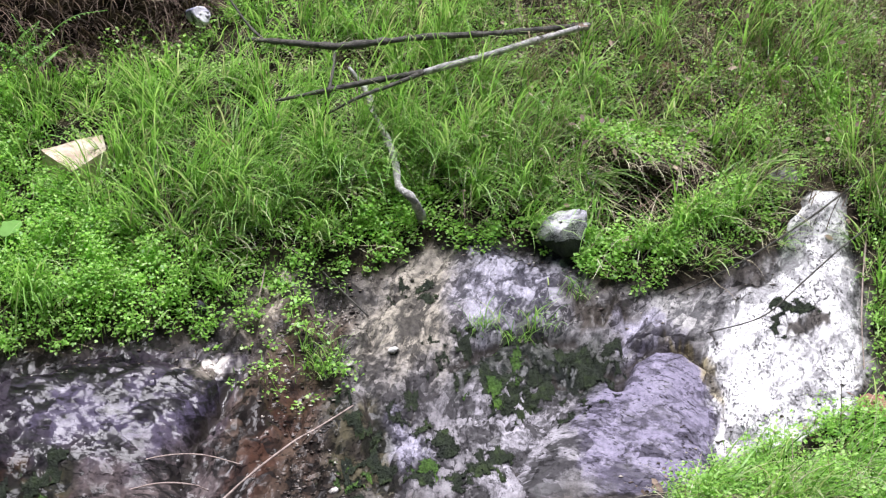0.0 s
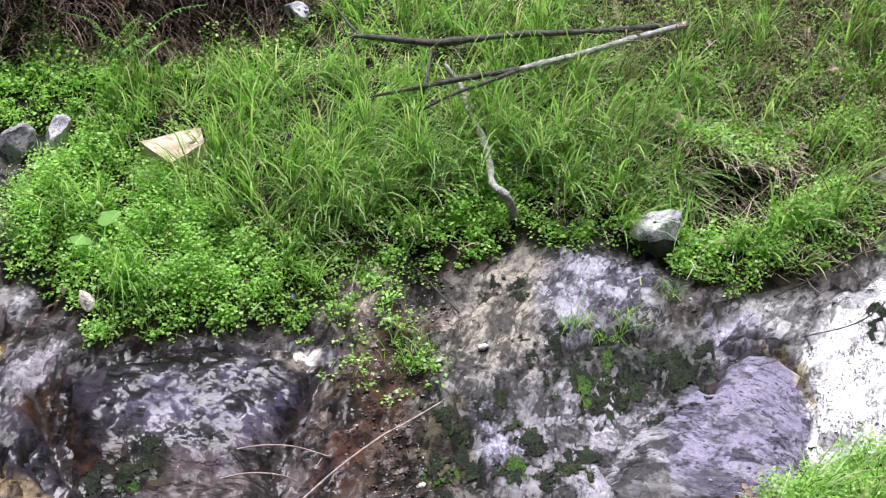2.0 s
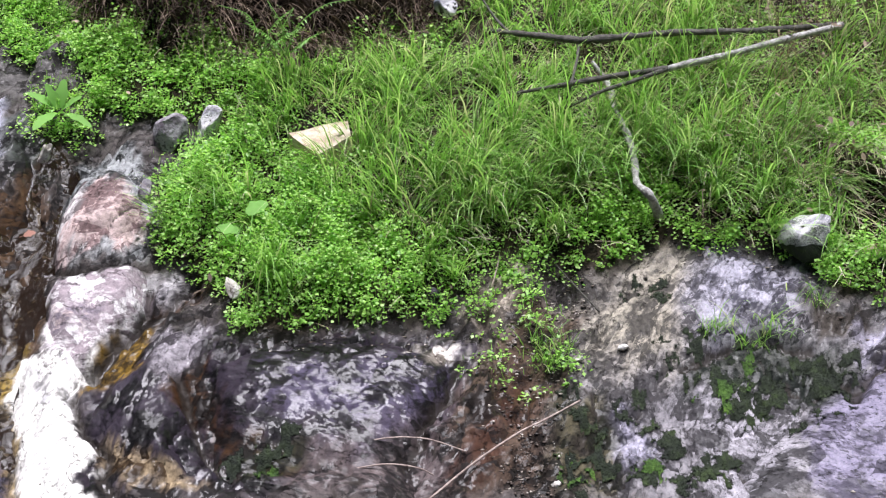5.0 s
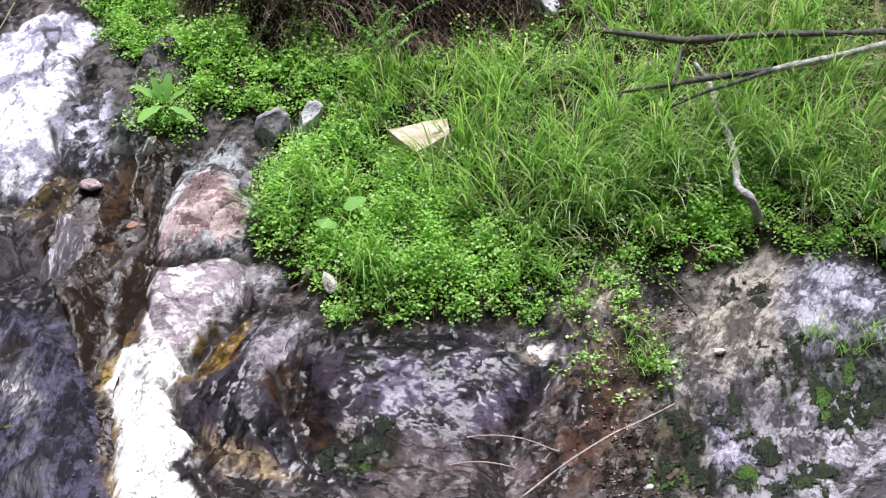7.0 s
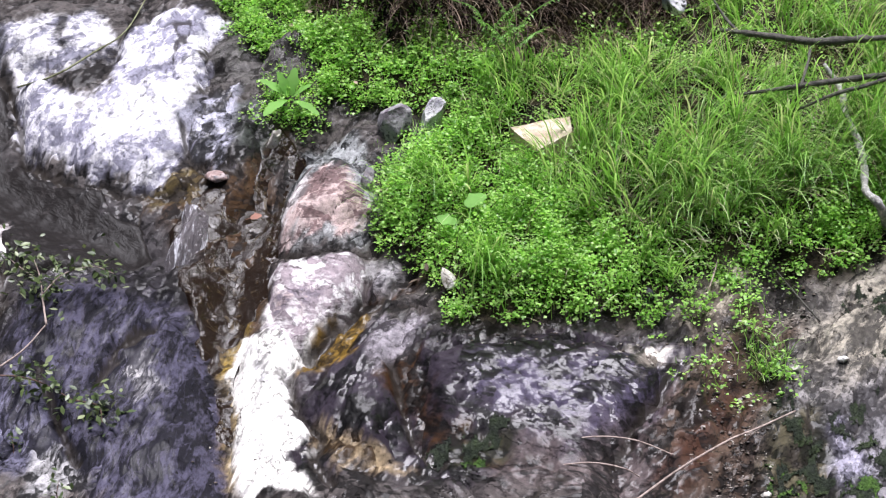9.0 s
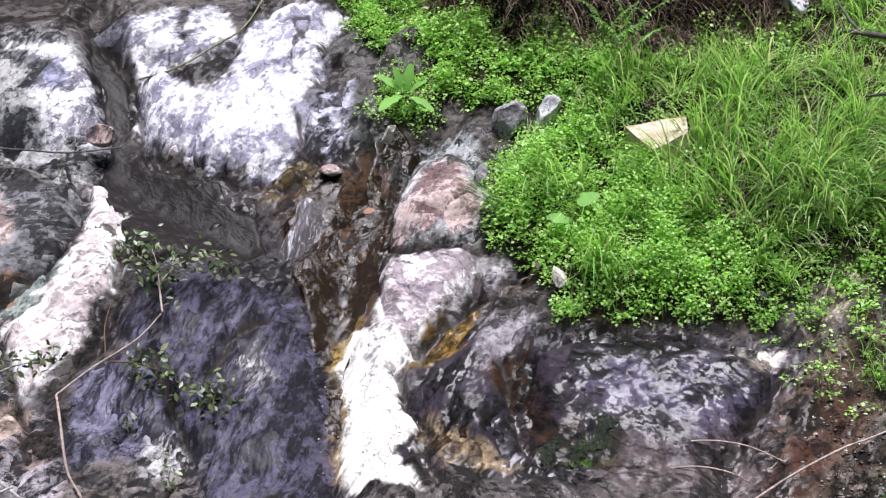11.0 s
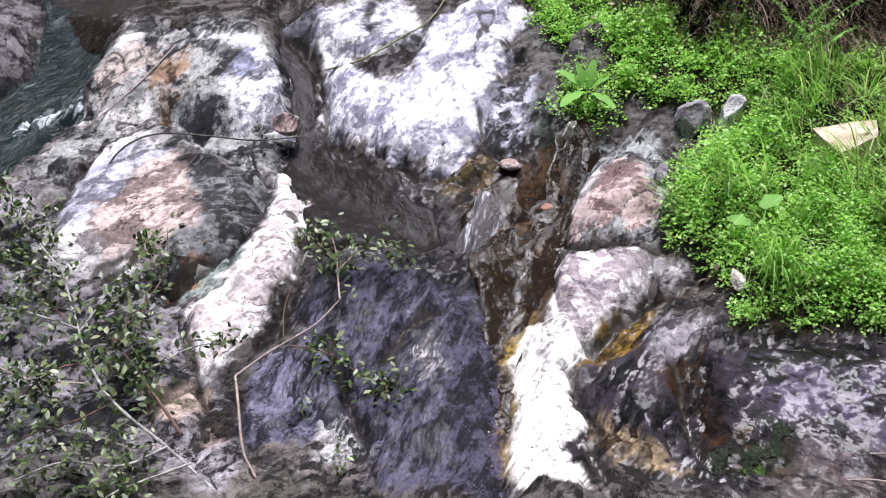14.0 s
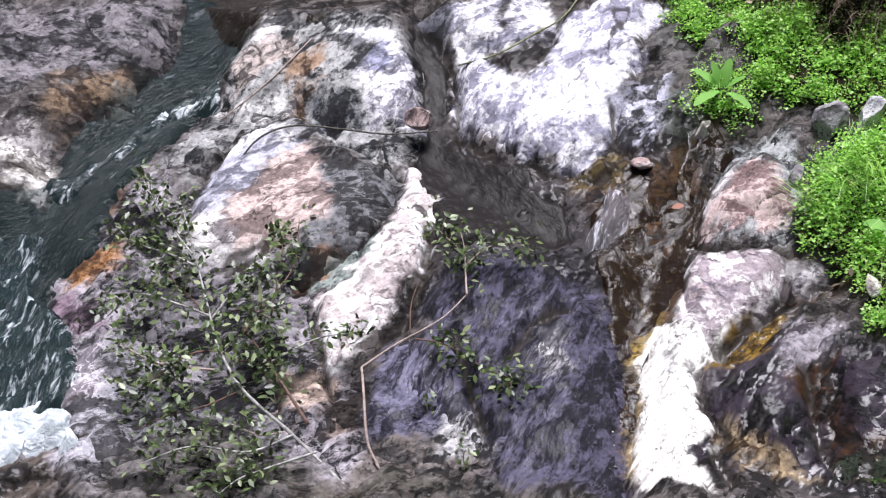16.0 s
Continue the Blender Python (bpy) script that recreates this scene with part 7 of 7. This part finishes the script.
def fern(fronds, seed):
    top = tagged(new("fern"), "fresh green fern against the dark bank", "fern", "ferns under the bank")
    for k, line in enumerate(fronds):
        stem = part("frond_stem", rod(line, [0.0025, 0.0015], 0.02, seed + k, 5), FERN, top)
        c = spline(line, 22)[3:]
        ahead = np.gradient(c, axis=0)
        heading = np.arctan2(ahead[:, 1], ahead[:, 0]) - math.pi / 2
        size = 0.024 * np.sin(math.pi * np.linspace(0.25, 0.97, len(c)))
        h = np.r_[heading + 1.2, heading - 1.2]
        m = len(h)
        r = np.random.default_rng(seed + k)
        v = strewn(PINNA, LONG_FACES, turns_of(h, r.normal(-0.3, 0.2, m), r.normal(0, 0.3, m)), np.r_[c, c], np.r_[size, size])
        part("pinnae", mesh_of("pinnae", *v), FERN, stem)
    return top


fern([[(0.119, 5.366, 1.103), (0.105, 5.365, 1.187), (0.070, 5.377, 1.249), (-0.029, 5.374, 1.285)], [(0.119, 5.366, 1.103), (0.168, 5.388, 1.201), (0.245, 5.393, 1.259)], [(0.119, 5.366, 1.103), (0.203, 5.297, 1.170), (0.268, 5.335, 1.193)]], 1)
fern([[(0.208, 5.394, 1.083), (0.201, 5.401, 1.195), (0.153, 5.434, 1.286)], [(0.208, 5.394, 1.083), (0.259, 5.395, 1.192), (0.366, 5.401, 1.266), (0.490, 5.417, 1.280)], [(0.208, 5.394, 1.083), (0.282, 5.371, 1.142), (0.340, 5.306, 1.178)], [(0.208, 5.394, 1.083), (0.172, 5.354, 1.133), (0.098, 5.356, 1.168)]], 9)
fern([[(0.216, 5.341, 1.089), (0.199, 5.356, 1.182), (0.246, 5.393, 1.260)], [(0.216, 5.341, 1.089), (0.136, 5.345, 1.176), (0.065, 5.327, 1.222)]], 13)

# ---- dead leaves ----
DEAD = leaf_material("dead_leaf", [(0.0, (0.17, 0.07, 0.05)), (1.0, (0.33, 0.17, 0.12))], 0.8, 0.2)


def dead_leaf(label, base_at, tip_at, width):
    top = tagged(new("dead_leaf"), label, "leaf", "fallen leaves")
    ob = broad_leaf("blade", base_at, tip_at, width, top)
    ob.data.materials.clear()
    ob.data.materials.append(DEAD)
    a, b = Vector(base_at), Vector(base_at) - (Vector(tip_at) - Vector(base_at)) * 0.4
    part("stalk", rod([a, (a + b) / 2, b], [0.0015, 0.001], 0.02, 3, 5), DEAD, top)


dead_leaf("curled reddish brown dead leaf on the bank", *[(2.568, 5.111, 0.973), (2.629, 5.038, 0.939)], 0.03)
dead_leaf("large rust-brown dead leaf beside the white rock", *[(2.533, 3.611, 0.129), (2.591, 3.527, 0.096)], 0.05)
dead_leaf("brown dead leaf lying in the grass", *[(2.343, 3.529, 0.050), (2.423, 3.467, 0.034)], 0.04)
dead_leaf("brown dead leaf caught on the white rock", *[(2.809, 4.193, 0.473), (2.889, 4.230, 0.506)], 0.03)
dead_leaf("small brown dead leaf on herbs", *[(2.397, 4.809, 0.782), (2.431, 4.760, 0.758)], 0.022)
dead_leaf("brown dead leaf in the long grass", *[(0.818, 5.089, 0.801), (0.862, 5.118, 0.820)], 0.022)
dead_leaf("orange dead leaf in the brook", *[(-0.731, 4.870, 0.595), (-0.692, 4.880, 0.602)], 0.016)
dead_leaf("brown dead leaf under the stick", *[(1.333, 4.885, 0.677), (1.374, 4.844, 0.656)], 0.03)

# ---- strands under the dark bank, straw and dead stems ----
def brush_at(x, y):
    return soft_step(-0.03, 0.0, inside(BRUSH, x, y)) * soft_step(0.08, 0.05, inside(BRUSH, x, y))


x, y = sown(160000, (-0.8, 2.2, 5.0, 6.4), brush_at)
n = len(x)
thing("dry_needles", mesh_of("dry_needles", *blades(x, y, rng.uniform(0.06, 0.22, n), rng.uniform(0.002, 0.005, n), rng.normal(DOWNHILL, 0.6, n),
      rng.uniform(0.7, 1.8, n), rng.uniform(0.6, 1.5, n), 6, land(x, y))), NEEDLE, "dark brown dry needles hanging from the bank", "dead plants", kind="stuff")


def dead_at(x, y):
    return 0.9 * worn(x, y) * soft_step(0.0, 0.08, planted(x, y)) + 0.05 * soft_step(0.02, 0.1, planted(x, y))


x, y = sown(26000, AREA, dead_at)
n = len(x)
thing("dead_stems", mesh_of("dead_stems", *blades(x, y, rng.uniform(0.15, 0.45, n), rng.uniform(0.002, 0.0045, n), rng.normal(DOWNHILL, 1.2, n),
      rng.uniform(0.2, 1.3, n), rng.uniform(0.2, 1.4, n))), NEEDLE, "tangle of dead brown stems on the bank", "dead plants", kind="stuff")

# a lip of turf over the hollow in the bank, with roots hanging from it
def turf_lip(label, ends, reach, rise, seed):
    (ax, ay), (bx, by) = ends
    n, m = 40, 16
    t, k = np.meshgrid(np.linspace(0, 1, n), np.linspace(0, 1, m), indexing="ij")
    bow = np.sin(math.pi * t) ** 0.5
    x = ax + (bx - ax) * t + 0.015 * fbm(t * 9, k * 4, 3, seed)
    back_y = ay + (by - ay) * t + 0.1
    y = back_y - (0.1 + reach) * bow * k + 0.015 * fbm(t * 9, k * 4, 3, seed + 2)
    z = land(x, back_y, False) + 0.03 + (rise - 0.07 * k**2) * bow + 0.012 * fbm(t * 14, k * 8, 3, seed + 4)
    top = np.stack([x.ravel(), y.ravel(), z.ravel()], 1)
    low = top - np.array([0, -0.01, 0.035])
    quads = grid_faces(n, m)
    idx = np.arange(n * m).reshape(n, m)
    rim = np.r_[idx[:, 0][::-1], idx[0, 1:], idx[1:, -1], idx[-1, ::-1][1:-1]]
    walls = np.stack([rim, np.roll(rim, -1), np.roll(rim, -1) + n * m, rim + n * m], 1)
    me = mesh_of("turf_lip", np.vstack([top, low]), np.vstack([quads, quads[:, ::-1] + n * m, walls]))
    ob = thing("turf_lip", me, SOIL, label, "turf")
    r = np.random.default_rng(seed)
    pick = r.integers(0, n * m, 420)
    px, py, pz = top[pick].T
    c = len(pick)
    hang = blades(px, py, r.uniform(0.05, 0.2, c), r.uniform(0.002, 0.004, c), r.normal(DOWNHILL, 0.6, c), r.uniform(0.8, 1.6, c), r.uniform(0.8, 1.8, c), 6, pz)
    part("root_fringe", mesh_of("root_fringe", *hang), STRAW, ob, "dry roots and stems hanging over the hollow")
    leaves = 6
    seat = np.repeat(top[pick], leaves, 0) + r.uniform(-1, 1, (c * leaves, 3)) * (0.03, 0.03, 0.0) + np.stack([np.zeros(c * leaves), np.zeros(c * leaves), r.uniform(0.0, 0.06, c * leaves)], 1)
    v = strewn(LEAF, LEAF_FACES, turns_of(r.uniform(0, 6.28, len(seat)), r.normal(0, 0.5, len(seat)), r.normal(0, 0.4, len(seat))), seat, r.uniform(0.008, 0.017, len(seat)))
    part("herb_mat", mesh_of("herb_mat", *v), HERB, ob, "small green herbs on the turf")


def soil_material():
    n = Nodes("dark_root_soil")
    k = n.noise(n.coords(), 40, 6, 0.65)
    return n.done(Base_Color=n.ramp(k, (0.3, (0.015, 0.01, 0.007)), (0.7, (0.07, 0.05, 0.035))), Roughness=0.95, Normal=n.bump(k, 0.02, 1.0))


SOIL = soil_material()
turf_lip("overhanging lip of turf above a dark hollow", [(HOLLOW[0] - 0.2, HOLLOW[1] + 0.13), (HOLLOW[0] + 0.22, HOLLOW[1] + 0.06)], 0.14, 0.045, 5)



# brown leaf litter on the drier end of the bank and along its edge
def litter_at(x, y):
    edge = planted(x, y)
    return np.minimum(1.0, 0.9 * worn(x, y) * soft_step(0.0, 0.08, edge) + 0.35 * soft_step(-0.05, 0.0, edge) * soft_step(0.05, 0.0, edge))


x, y = sown(9000, AREA, litter_at)
n = len(x)
thing("leaf_litter", mesh_of("leaf_litter", *strewn(LONG_LEAF, LONG_FACES, turns_of(rng.uniform(0, 6.28, n), rng.normal(0, 0.5, n), rng.normal(0, 0.6, n)),
      np.stack([x, y, cover(x, y) + 0.01 + 0.05 * rng.uniform(size=n) * worn(x, y)], 1), rng.uniform(0.012, 0.04, n))), NEEDLE, "brown dead leaf litter and bits", "dead leaves", kind="stuff")
